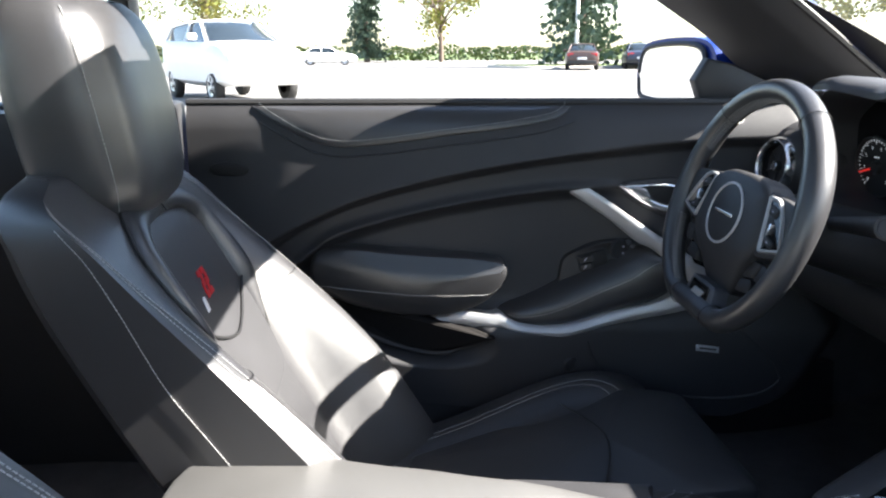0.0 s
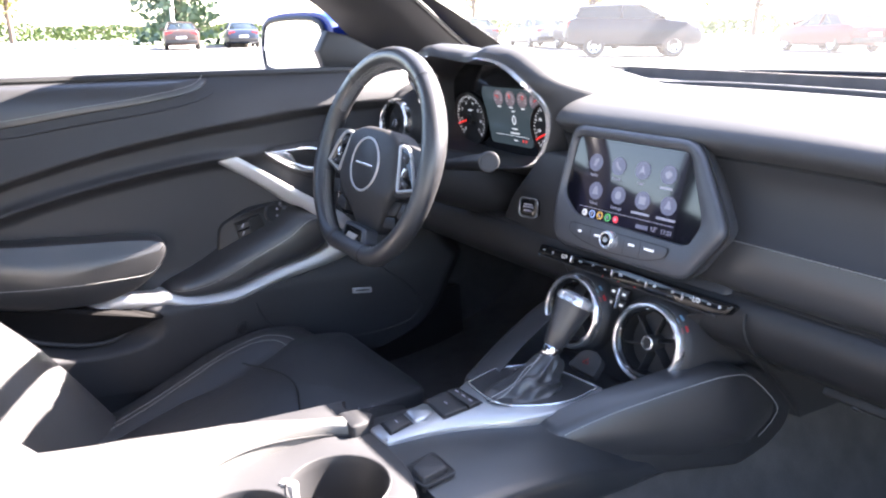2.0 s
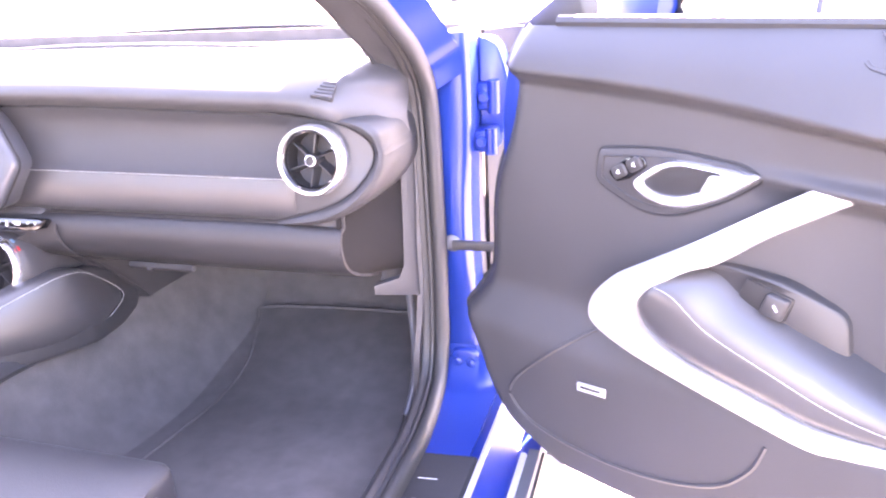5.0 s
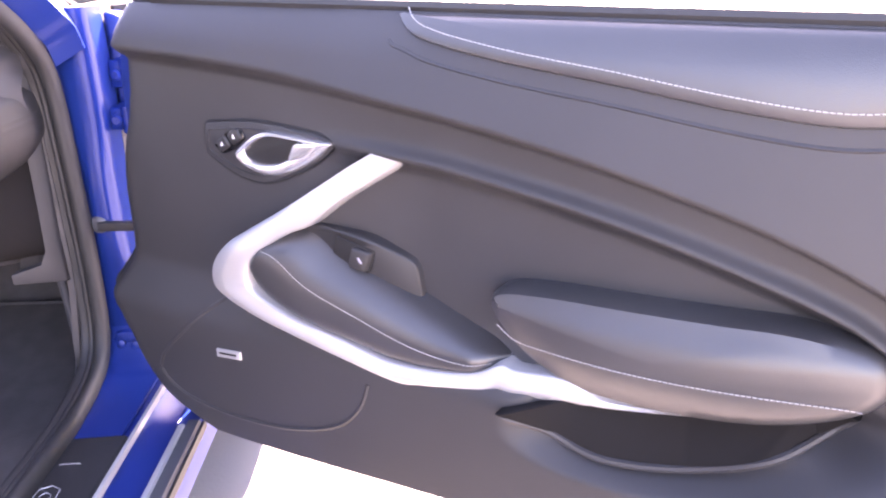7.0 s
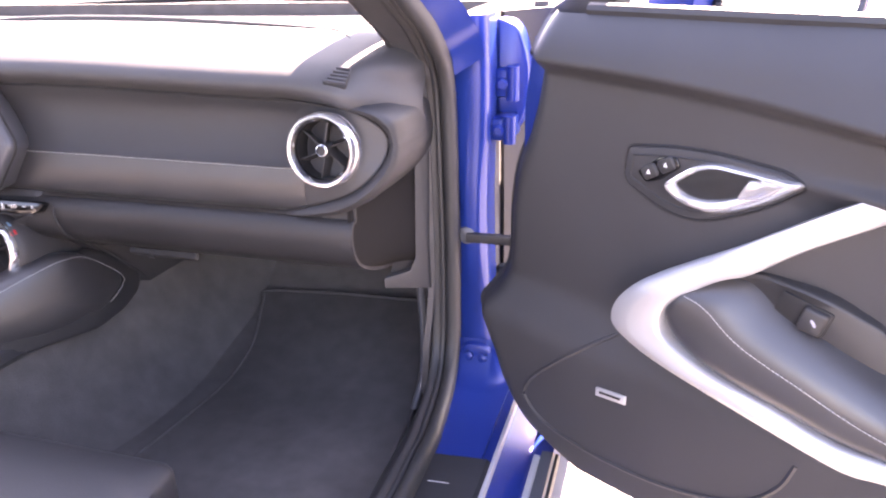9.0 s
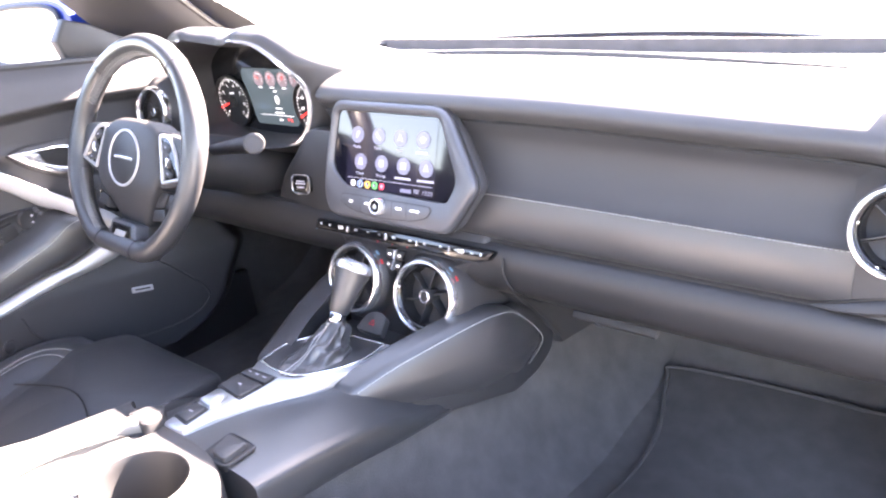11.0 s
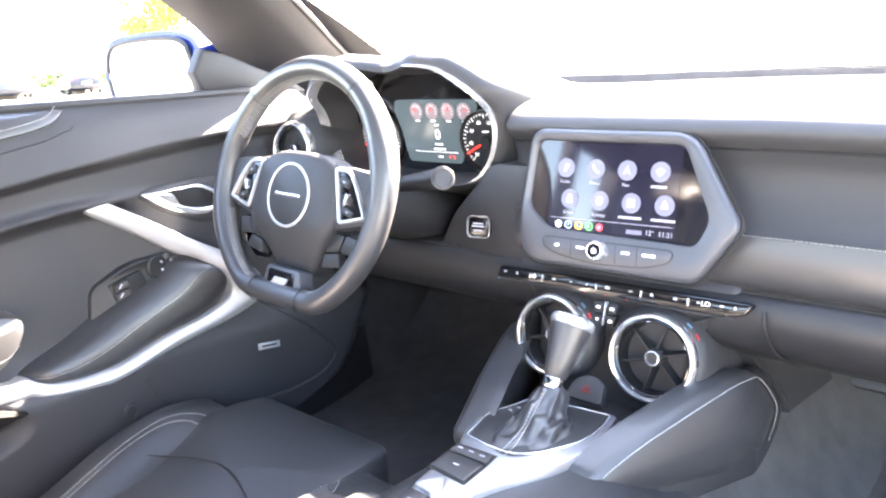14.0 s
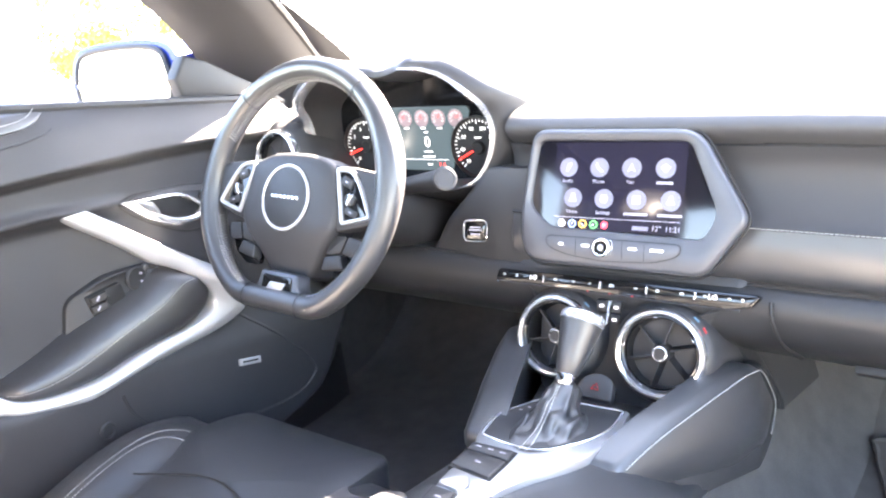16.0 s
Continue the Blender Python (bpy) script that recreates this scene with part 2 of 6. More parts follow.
def sheet(fn, nu, nv, thick=0.0, bm=None):
    """A grid fn(u, v), thickened along its normals where thick is given."""
    bm = bm or bmesh.new()
    vs = [[bm.verts.new(fn(i / nu, j / nv)) for j in range(nv + 1)] for i in range(nu + 1)]
    for i in range(nu):
        for j in range(nv):
            bm.faces.new((vs[i][j], vs[i + 1][j], vs[i + 1][j + 1], vs[i][j + 1]))
    if thick:
        bmesh.ops.recalc_face_normals(bm, faces=bm.faces)
        bmesh.ops.solidify(bm, geom=bm.faces[:], thickness=thick)
    return bm


def stitches(path, pitch=0.0050, length=0.0038, r=0.0006, bm=None):
    """A row of thread stitches along a path."""
    bm = bm or bmesh.new()
    path = [Vector(p) for p in path]
    run = 0.0
    for a, b in zip(path, path[1:]):
        d = (b - a).length
        if d < 1e-6:
            continue
        t = (b - a) / d
        s = t.orthogonal().normalized()
        w = s.cross(t)
        while run < d:
            c0, c1 = a + t * run, a + t * min(run + length, d + length)
            ring = [[c + s * r * math.cos(q) + w * r * math.sin(q) for q in (0, 1.57, 3.14, 4.71)] for c in (c0, c1)]
            skin(bm, ring)
            run += pitch
        run -= d
    return bm


def words(text, size, M, m, parent, name="lettering", depth=0.0002):
    cu = bpy.data.curves.new(name, "FONT")
    cu.body, cu.size, cu.align_x, cu.align_y, cu.extrude, cu.resolution_u = text, size, "CENTER", "CENTER", depth, 2
    tmp = bpy.data.objects.new("tmp_text", cu)
    me = bpy.data.meshes.new_from_object(tmp)
    bpy.data.objects.remove(tmp)
    bpy.data.curves.remove(cu)
    me.name = name
    me.transform(M)
    me.materials.clear()
    me.materials.append(m)
    ob = new(name, me)
    ob.parent = parent
    if parent.data is None and "local_parts" not in parent:
        ob.matrix_parent_inverse = parent.matrix_basis.inverted()
    return ob


def facing(at, normal, up=(0, 0, 1)):
    """Frame at a place whose z axis is the normal and whose y axis is up."""
    n = Vector(normal).normalized()
    x = Vector(up).cross(n).normalized()
    y = n.cross(x)
    m = Matrix((x, y, n)).transposed().to_4x4()
    m.translation = at
    return m


CX = 0.025            # the car's middle


# ---- outside: ground and backdrop ----
bm = sheet(lambda u, v: Vector((-900 + 1800 * u, -900 + 1800 * v, 0)), 24, 24)
tagged(part("ground", bm, ASPHALT), "sunlit grey asphalt of the open parking lot", kind="structure")

# ---- the car's shell: floor, sill, pillars, glass, roof ----
def floor_z(y):
    return lerp_table([(-1.3, .30), (.30, .265), (.45, .285), (.60, .345), (.72, .46), (.80, .62)], y)


bm = sheet(lambda u, v: Vector((-.79 + 1.60 * u, -1.30 + 2.10 * v, floor_z(-1.30 + 2.10 * v) + .012 * noise.noise(Vector((u * 6, v * 9, 0))))), 40, 70, .01)
tagged(part("floor", bm, CARPET), "black carpeted car floor rising to the firewall", kind="structure")
bm = sheet(lambda u, v: Vector((-.80 + 1.66 * u, .80 + .02 * v, .30 + .62 * v)), 10, 4, .02)
tagged(part("wall_firewall", bm, CARPET), "black carpeted firewall", kind="structure")
bm = sheet(lambda u, v: Vector((-.72 + 1.49 * u, -1.32 - .12 * v, .28 + .66 * v)), 10, 6, .06)
tagged(part("wall_rear_bench", bm, LEATHER), "black rear bench back", kind="structure")
for s, nm in ((-1, "wall_quarter_driver"), (1, "wall_quarter_passenger")):
    x = CX + s * .75
    bm = sheet(lambda u, v: Vector((x, -1.36 + .50 * u, .28 + .65 * v)), 6, 6, .10)
    tagged(part(nm, bm, PLASTIC2), "black rear quarter trim", kind="structure")
    bm = box(x - .03, x + .03, -.02, .02, 0, .36, .008, Matrix.Translation((-.0, -.93, .92)) @ Matrix.Shear("XZ", 4, (-.30 * s, -.35)))
    tagged(part("pillar_rear", bm, PLASTIC2), "black pillar behind the door", kind="structure")
def roof_sheet(half, grow, y0, dy, z0, crown, thick):
    """The roof as a curved sheet with the sunroof's opening left out."""
    bm = sheet(lambda u, v: Vector((CX + (2 * u - 1) * (half + grow * sm(0, .4, v)), y0 - dy * v - .05 * (2 * u - 1) ** 2, z0 + crown * (1 - (2 * u - 1) ** 2) + .05 * sm(0, .3, v) - .05 * v * v)), 48, 48, thick)
    gone = [f for f in bm.faces if -.31 < f.calc_center_median().x < .36 and -.80 < f.calc_center_median().y < -.43]
    bmesh.ops.delete(bm, geom=gone, context="FACES")
    return bm


tagged(part("ceiling", roof_sheet(.555, .045, -.045, 1.365, 1.195, .05, .03), LINER), "black fabric headliner under the roof", kind="structure")
roof = tagged(part("roof_skin", roof_sheet(.575, .05, -.025, 1.415, 1.225, .055, .004), BLUE), "blue painted car roof with an open sunroof", kind="structure")
part("sunroof_frame", tube(rpoly3([(-.315, -.425), (.365, -.425), (.365, -.80), (-.315, -.80)], 1.283), .008, 8, True), PLASTIC2, roof, "black sunroof frame")

PILL_OUT = [(-.800, .330, .87), (-.797, .290, .91), (-.790, .245, .95), (-.752, .170, .995), (-.700, .080, 1.05), (-.655, -.020, 1.10), (-.612, -.115, 1.15), (-.570, -.205, 1.19)]
PILL_GLASS = [(-.750, .610, .87), (-.717, .540, .91), (-.683, .458, .95), (-.643, .358, 1.00), (-.598, .261, 1.05), (-.558, .164, 1.10), (-.521, .068, 1.15), (-.494, -.004, 1.19)]
PILL_P = [(.740, .330, .850), (.732, .305, .895), (.725, .285, .918), (.713, .25, .948), (.698, .20, .99), (.66, .12, 1.05), (.60, .02, 1.11), (.53, -.09, 1.165), (.49, -.15, 1.19)]
PILL_R = [(.792, .352, .850), (.790, .340, .880), (.786, .318, .90), (.780, .29, .925), (.765, .22, .975), (.72, .12, 1.045), (.65, .0, 1.105), (.58, -.12, 1.16), (.54, -.19, 1.19)]


def pillar(trim, outer, screen, s):
    """Windscreen pillar: inner trim edge, door-side edge and screen edge; s is the side it stands on. Gives the trim and the painted outside."""
    inner, outside = [], []
    for p, q, g in zip(cr(trim, 8), cr(outer, 8), cr(screen, 8)):
        mid = p.lerp(q, .5) + Vector((-s * .028, -.012, .012))
        m1, m2 = p.lerp(q, .2) + Vector((-s * .018, -.01, .01)), p.lerp(q, .8) + Vector((-s * .024, -.01, .01))
        out = Vector((s * .05, .02, .03))
        back = Vector((s * .004, .002, .002))
        inner.append([g, p, m1, mid, m2, q, q + out * .12, g + out * .12])
        outside.append([q + out * .15 + back, q + out, g + out, g + out * .15 + back])
    b1, b2 = bmesh.new(), bmesh.new()
    skin(b1, inner)
    skin(b2, outside)
    return b1, b2


bm, bm2 = pillar([(x - .004, y - .062, z) for x, y, z in PILL_GLASS], PILL_OUT, PILL_GLASS, -1)
pl = tagged(part("pillar_driver", bm, PLASTIC), "dark grey windscreen pillar on the driver side", kind="structure")
part("airbag_mark", slab(cr([(-.011, -.004), (.011, -.004), (.011, .004), (-.011, .004)], 3, True), .003, .001, lambda a, b, h: facing((-.628, .090, 1.085), (.80, -.55, -.2), (-.5, .5, .7)) @ Vector((a, b, h))), DARK, pl)
part("glass_edge", tube(cr(PILL_GLASS, 8), .006, 6), RUBBER, pl, "black edge of the windscreen")
part("outer_skin", bm2, BLUE, pl, "blue painted outside of the pillar")
bm, bm2 = pillar(PILL_P, PILL_R, [(x + .02, y + .12, z) for x, y, z in PILL_P], 1)
pr = tagged(part("pillar_passenger", bm, PLASTIC), "dark grey windscreen pillar on the passenger side", kind="structure")
part("outer_skin", bm2, BLUE, pr, "blue painted outside of the pillar")
# unseen rail; its outer edge follows the shadow line wanted on the door
bm = bmesh.new()
skin(bm, [[Vector((x, y, z - .025)), Vector((x, y, z + .02)), Vector((x + .10, y, z + .045)), Vector((x + .10, y, z))] for x, y, z in cr([(-.622, -.03, 1.145), (-.630, -.11, 1.175), (-.641, -.194, 1.182), (-.666, -.277, 1.183), (-.682, -.364, 1.185), (-.690, -.52, 1.19), (-.70, -.80, 1.20), (-.69, -1.35, 1.17)], 5)])
tagged(part("trim_roof_rail", bm, PLASTIC2), "unseen dark roof rail, shaped to shade the driver door", kind="structure")
# dark cowl strip and windscreen
base_y = lambda x: 1.16 - 1.08 * (x - CX) ** 2


def screen_point(u, v):
    return Vector((CX + (2 * u - 1) * (.755 - .185 * v), base_y(CX + (2 * u - 1) * .73) * (1 - v) + (-.045 - .04 * (2 * u - 1) ** 2) * v, .907 + .286 * v + .035 * math.sin(math.pi * v) * (1 - .4 * abs(2 * u - 1)) + .04 * v * (1 - (2 * u - 1) ** 2)))


bm = sheet(screen_point, 20, 16)
ws = tagged(part("window_windscreen", bm, GLASS), "clear raked windscreen glass", kind="structure")
ws.visible_shadow = False
# added opaque bands, as wide as it takes to shade the door top
for u0, u1 in ((0, .031), (.969, 1)):
    part("sun_stop_band", sheet(lambda u, v: screen_point(u0 + (u1 - u0) * u, v) - Vector((0, .004, .006)), 3, 30, .001), RUBBER, ws, "added black edge band that keeps sun off the driver door")
bm = tube([Vector((x, base_y(x), .909)) for x in [-.68 + 1.40 * k / 40 for k in range(41)]], .011, 8, flat=.5)
tagged(part("trim_windscreen_base", bm, RUBBER), "black rubber strip at the windscreen base", kind="structure")
bm = sheet(lambda u, v: Vector((CX + (2 * u - 1) * .74, (base_y(CX + (2 * u - 1) * .73) + .012) * (1 - v) + 1.30 * v, .903 - .065 * v)), 30, 6, .004)
tagged(part("trim_cowl", bm, PLASTIC2), "black plastic cowl ahead of the windscreen", kind="structure")
hood = thing("car_hood", "blue painted car bonnet ahead of the windscreen", "car hood", at=(CX, 1.2, .9))
bm = sheet(lambda u, v: Vector((CX + (2 * u - 1) * (.74 - .04 * v), 1.24 + .95 * v - .40 * (2 * u - 1) ** 2, .80 - .04 * v - .08 * v * v - .03 * abs(2 * u - 1) ** 3)), 30, 20, .006)
part("panel", bm, BLUE, hood)
for s in (-1, 1):
    bm = sheet(lambda u, v: Vector((CX + s * (.70 + .25 * u), .62 + 1.3 * v + .2 * (1 - u), .846 - .08 * u * u - .30 * max(0, u - .6) - .16 * v * v)), 10, 12, .006)
    part("fender", bm, BLUE, hood, "blue front wing")

for nm, x, y0, y1, z0, z1 in (("wall_kick_driver", -.735, .20, .82, .22, .95), ("wall_sill_driver", -.680, -1.3, .42, .20, .40), ("wall_kick_passenger", .785, .395, .82, .18, .93)):
    bm = sheet(lambda u, v: Vector((x - .03 * v * (1 if x < 0 else 0), y0 + (y1 - y0) * u, z0 + (z1 - z0) * v)), 8, 8, -.05)
    tagged(part(nm, bm, PLASTIC2 if "sill" in nm else CARPET), "black trim at the side of the footwell", kind="structure")

# two unseen blocks added to keep sky light from behind off the seats
tagged(part("wall_added_pillar_driver", box(-.78, -.62, -1.45, -1.22, .93, 1.21, .02), PLASTIC2), "unseen rear roof pillar on the driver side, added to cut sky light", kind="structure")
tagged(part("wall_quarter_passenger", box(.745, .83, -1.45, -.88, .30, 1.20, .02), PLASTIC2), "unseen rear quarter panel on the passenger side, added to cut sky light", kind="structure")
tagged(part("wall_quarter_driver", box(-.83, -.745, -1.45, -.868, .30, .938, .012), PLASTIC2), "black trim beside the rear seat on the driver side", kind="structure")

bm = sheet(lambda u, v: Vector((-.80 - .06 * math.sin(math.pi * v), .30 + 1.6 * u, .12 + .71 * v - .05 * u * v)), 12, 8, .03)
part("wing_side", bm, BLUE, hood, "blue front wing side")
# bulge and low edge are added to keep sun off sill and ground
bm = sheet(lambda u, v: Vector((.974 + .058 * math.sin(math.pi * v ** 1.3) * (.88 + .12 * sm(0, .4, u)), .60 + 1.25 * u, .09 + .76 * v)), 12, 8, .03)
part("wing_side", bm, BLUE, hood, "blue front wing side")
bm = box(-.83, -.74, -1.4, .40, .10, .36, .02)
part("sill_side", bm, BLUE, hood)
# passenger sill and hinge pillar
def sweep(path, sec, up=(1, 0, 0)):
    """A section of (side, out) swept along a path; side follows up."""
    rings = []
    for i, p in enumerate(path):
        t = (path[min(i + 1, len(path) - 1)] - path[max(i - 1, 0)]).normalized()
        out = t.cross(Vector(up)).normalized()
        side = out.cross(t)
        rings.append([p + side * a + out * b for a, b in sec])
    bm = bmesh.new()
    skin(bm, rings)
    return bm


sill = thing("door_sill", "black scuff plate on a blue painted door sill", "door sill", at=(.84, .0, .2))
bm = bmesh.new()
skin(bm, [[Vector((x, y, z)) for x, z in ((.772, .345), (.790, .366), (.815, .375), (.897, .380), (.902, .375), (.902, .34), (.772, .34))] for y in (-.75, -.3, 0, .147)])
part("scuff_plate", bm, PLASTIC2, sill, "black plastic scuff plate")
bm = bmesh.new()
skin(bm, [[Vector((x, y, z)) for x, z in ((.735, .25), (.742, .325), (.755, .345), (.79, .362), (.82, .364), (.82, .25))] for y in (-.75, -.3, 0, .2, .36)])
part("inner_trim", bm, PLASTIC, sill, "dark inner sill trim")
LOGO = cr([(-.011, -.028), (.011, -.028), (.013, .022), (-.013, .022)], 2, True)
part("logo_outline", tube([Vector((.842 + p.x, .018 + p.y, .3785)) for p in LOGO], .0007, 4, True), SILVER, sill)
part("logo_outline", tube([Vector((.842 + p.x * .5, .016 + p.y * .6, .3785)) for p in LOGO], .0006, 4, True), SILVER, sill)
part("engraved_line", tube([(.832, .088, .3785), (.860, .088, .380)], .0006, 4), SILVER, sill)
bm = bmesh.new()
skin(bm, [[Vector((x, y, z)) for x, z in ((.815, .25), (.815, .366), (.902, .368), (.910, .358), (.945, .348), (.956, .354), (.976, .352), (.984, .340), (.975, .318), (.935, .27), (.915, .16), (.815, .16))] for y in (-.9, -.3, .1, .30, .41, .60)])
part("painted_sill", bm, BLUE, sill, "blue painted sill")
bm = sheet(lambda u, v: Vector((.796 + .092 * u, .144 + .236 * v, .370 + .001 * u + .058 * max(0, (v - .70) / .30) ** 2.2 * sm(1.0, .55, u))), 14, 24, -.004)
part("sill_front", bm, BLUE, sill, "blue painted sill foot of the hinge pillar")
part("bright_strip", sweep([Vector((.906, y, .371)) for y in (.30, .1, -.3, -.9)], [(-.0035, 0), (-.0025, .009), (.0025, .009), (.0035, 0)]), SILVER, sill)
part("bright_strip", sweep([Vector((.956, y, .355)) for y in (.20, .1, -.3, -.9)], [(-.005, 0), (-.004, .004), (.003, .004), (.005, 0)]), SILVER, sill, "bright sill strip")
part("edge_strip", sweep([Vector((.970, y, .353)) for y in (.215, .1, -.3, -.9)], [(-.010, -.002), (-.009, .003), (.007, .003), (.010, -.002)]), GREYTRIM, sill, "satin grey sill edge strip")
part("edge_seal", sweep([Vector((.982, y, .346)) for y in (.22, .1, -.3, -.9)], [(-.003, -.004), (-.002, .004), (.002, .004), (.004, -.006)]), RUBBER, sill, "thin black edge seal")
post = thing("hinge_pillar", "blue painted door hinge pillar", "car body", at=(.82, .42, .2))
PS = cr([(.780, .384), (.800, .380), (.818, .377), (.832, .380), (.840, .390), (.842, .41), (.840, .45)], 5)
bm = sheet(lambda u, v: Vector((PS[int(u * 30 + .5)].x + .0025 * math.sin(8 * v + 1), PS[int(u * 30 + .5)].y - .006 * math.exp(-((v - .48) / .16) ** 4) * sm(.15, .3, u) * sm(.62, .5, u), .36 + .575 * v)), 30, 40, .004)
part("face", bm, BLUE, post)
# black panel imitates the shade of the deep gap beside the hinges
bm = sheet(lambda u, v: Vector((.836 + .13 * u, .500 + .03 * math.sin(math.pi * u) + .06 * u, .10 + .83 * v)), 8, 8, .01)
part("inner_wing", bm, PLASTIC2, post, "inner wing panel, black in place of the shade behind the hinge")
part("hinge_mount", slab(rpoly([(.838, .735), (.872, .752), (.888, .80), (.890, .86), (.872, .915), (.838, .925)], [.01, .02, .03, .03, .02, .01]), .012, .006, lambda a, b, h: Vector((a, .470 - h, b)), base=-.03), BLUE, post, "blue painted hinge mount")


def hinge(z, y, h):
    hg = part("hinge", box(.838, .874, y - .012, y + .05, z - h, z + h, .005), BLUE, post, "blue painted hinge leaf")
    part("knuckle", tube([(.868, y - .008, z - h * 1.2), (.868, y - .008, z + h * 1.2)], .010, 12, up=(0, 1, 0)), BLUE, hg)
    part("bolt", lathe([(0, 0), (.0095, 0), (.0095, .006), (.006, .009), (0, .009)], facing((.853, y - .012, z), (0, -1, 0)), 8), BLUE, hg)


hinge(.832, .450, .021)
hinge(.768, .425, .017)
part("lower_bracket", slab(cr([(.803, .392), (.846, .388), (.850, .412), (.842, .424), (.806, .424)], 3, True), .016, .006, lambda a, b, h: Vector((a, .378 - h, b))), BLUE, post, "glossy lower hinge bracket")
for x, z in ((.815, .407), (.838, .404)):
    part("bolt", lathe([(0, 0), (.008, 0), (.008, .005), (.005, .007), (0, .007)], facing((x, .362, z), (0, -1, .1)), 8), BLUE, post)
part("strap_boss", lathe([(0, .004), (.010, .004), (.014, .001), (.015, -.01)], facing((.812, .372, .612), (0, -1, 0)), 16), GREYTRIM, post)
part("check_strap", box(.812, .892, -.006, .006, -.0075, .0075, .003, Matrix.Translation((0, .368, .611)) @ Matrix.Shear("XZ", 4, (0, 0))), PLASTIC2, post)
part("wiring_boot", tube(cr([(.846, .47, .52), (.862, .44, .500), (.872, .42, .475), (.876, .405, .45)], 8), lambda u: .011 + .0018 * math.sin(u * 60), 12), RUBBER, post, "ribbed wiring boot")
SEAL = [(.54, -.20, 1.19), (.58, -.13, 1.165), (.66, .0, 1.11), (.73, .115, 1.05), (.777, .205, .995), (.790, .245, .963), (.799, .285, .930), (.802, .322, .895), (.802, .348, .86), (.802, .360, .81), (.802, .363, .70), (.802, .363, .58), (.801, .360, .49), (.801, .350, .43), (.804, .322, .396), (.810, .275, .384), (.818, .20, .381), (.822, .12, .381), (.822, -.3, .381), (.822, -.75, .381)]
seal = thing("door_seal", "black rubber door seal round the opening", "door seal", at=(.80, .36, .38))
LIP = cr([(-.020, -.006), (-.020, .006), (-.016, .012), (-.009, .014), (-.003, .011), (0, .004), (.001, -.006)], 3)
CARR = cr([(-.044, -.010), (-.044, .001), (-.040, .004), (-.034, .0025), (-.0305, .001), (-.029, .006), (-.025, .0075), (-.021, .004), (-.0195, -.006)], 3)
SP3 = cr(SEAL, 8)
part("outer_lip", sweep(SP3, [tuple(p) for p in LIP]), RUBBER, seal, "rounded rubber bulb")
part("carrier", sweep(SP3, [tuple(p) for p in CARR]), RUBBER, seal, "grooved carrier strip")
kick = thing("kick_panel", "dark grey plastic kick panel and garnish below the dash end", "trim panel", at=(.74, .36, .3))
GO = [(.747, .868), (.764, .872), (.761, .70), (.757, .60), (.758, .528), (.702, .545), (.702, .561), (.733, .565), (.741, .585), (.744, .70)]
part("garnish", slab(GO, .006, .002, lambda a, b, h: Vector((a, .332 + .9 * (a - .735) - h, b)), base=-.012), PLASTIC, kick, "dark grey L-shaped pillar garnish")
LID_EDGE = [(.55, .40), (.578, .32), (.602, .25), (.63, .203), (.66, .188), (.70, .200), (.79, .206)]


def recess(u, v):
    z = .78 - .225 * v
    return Vector((.698 + .052 * u - .006 * math.sin(math.pi * u) + .010 * v * (1 - u), lerp_table(LID_EDGE, z) * (1 - u) + .352 * u + .02 * math.sin(math.pi * u) * (1 - v), z - .008 * u))


# shade of the recess is painted: same near-black as the door pocket
bm = sheet(recess, 14, 18, .006)
part("recess_panel", bm, SHADEFILL, kick, "recessed end panel with its shade put into a near-black colour")
bm = sheet(lambda u, v: Vector((.764 - .02 * sm(.5, .2, v), .355 + .46 * u, .20 + .72 * v)), 10, 14, .01)
part("side_lining", bm, CARPET, kick, "black carpeted side lining")
part("edge_strip", tube(cr([(.727, .378, .545), (.730, .382, .48), (.732, .380, .40), (.728, .37, .34), (.722, .34, .30)], 6), .0065, 10), GREYTRIM, kick, "pale edge strip")
mat_ob = thing("floor_mat", "black carpet floor mat with bound edge", "floor mat", at=(.5, .35, .28))
MO = cr([(.310, .572), (.330, .596), (.62, .606), (.69, .585), (.715, .30), (.70, -.05), (.36, -.05), (.322, .10), (.333, .22), (.346, .36), (.344, .45), (.330, .505)], 4, True)
part("mat_surface", slab(MO, .011, .004, lambda a, b, h: Vector((a, b, floor_z(b) + .006 + h))), MATMAT, mat_ob)
part("binding", tube([Vector((p.x, p.y, floor_z(p.y) + .0155)) for p in MO], .0040, 6, True), MATMAT, mat_ob)


# ---- dashboard ----
PROFILE = [(1.16, .900), (.76, .897), (.50, .914), (.34, .925), (.245, .910), (.206, .896), (.190, .882), (.193, .871), (.212, .858),
           (.222, .835), (.220, .805), (.208, .772), (.199, .760), (.195, .735), (.198, .706), (.207, .695), (.207, .688), (.196, .682),
           (.192, .660), (.205, .630), (.250, .602), (.320, .578), (.450, .55), (.60, .55), (.80, .60)]


PAD_DROP = (.03, .06, .10, .18, .30, .46, .64, .84, 1.0)


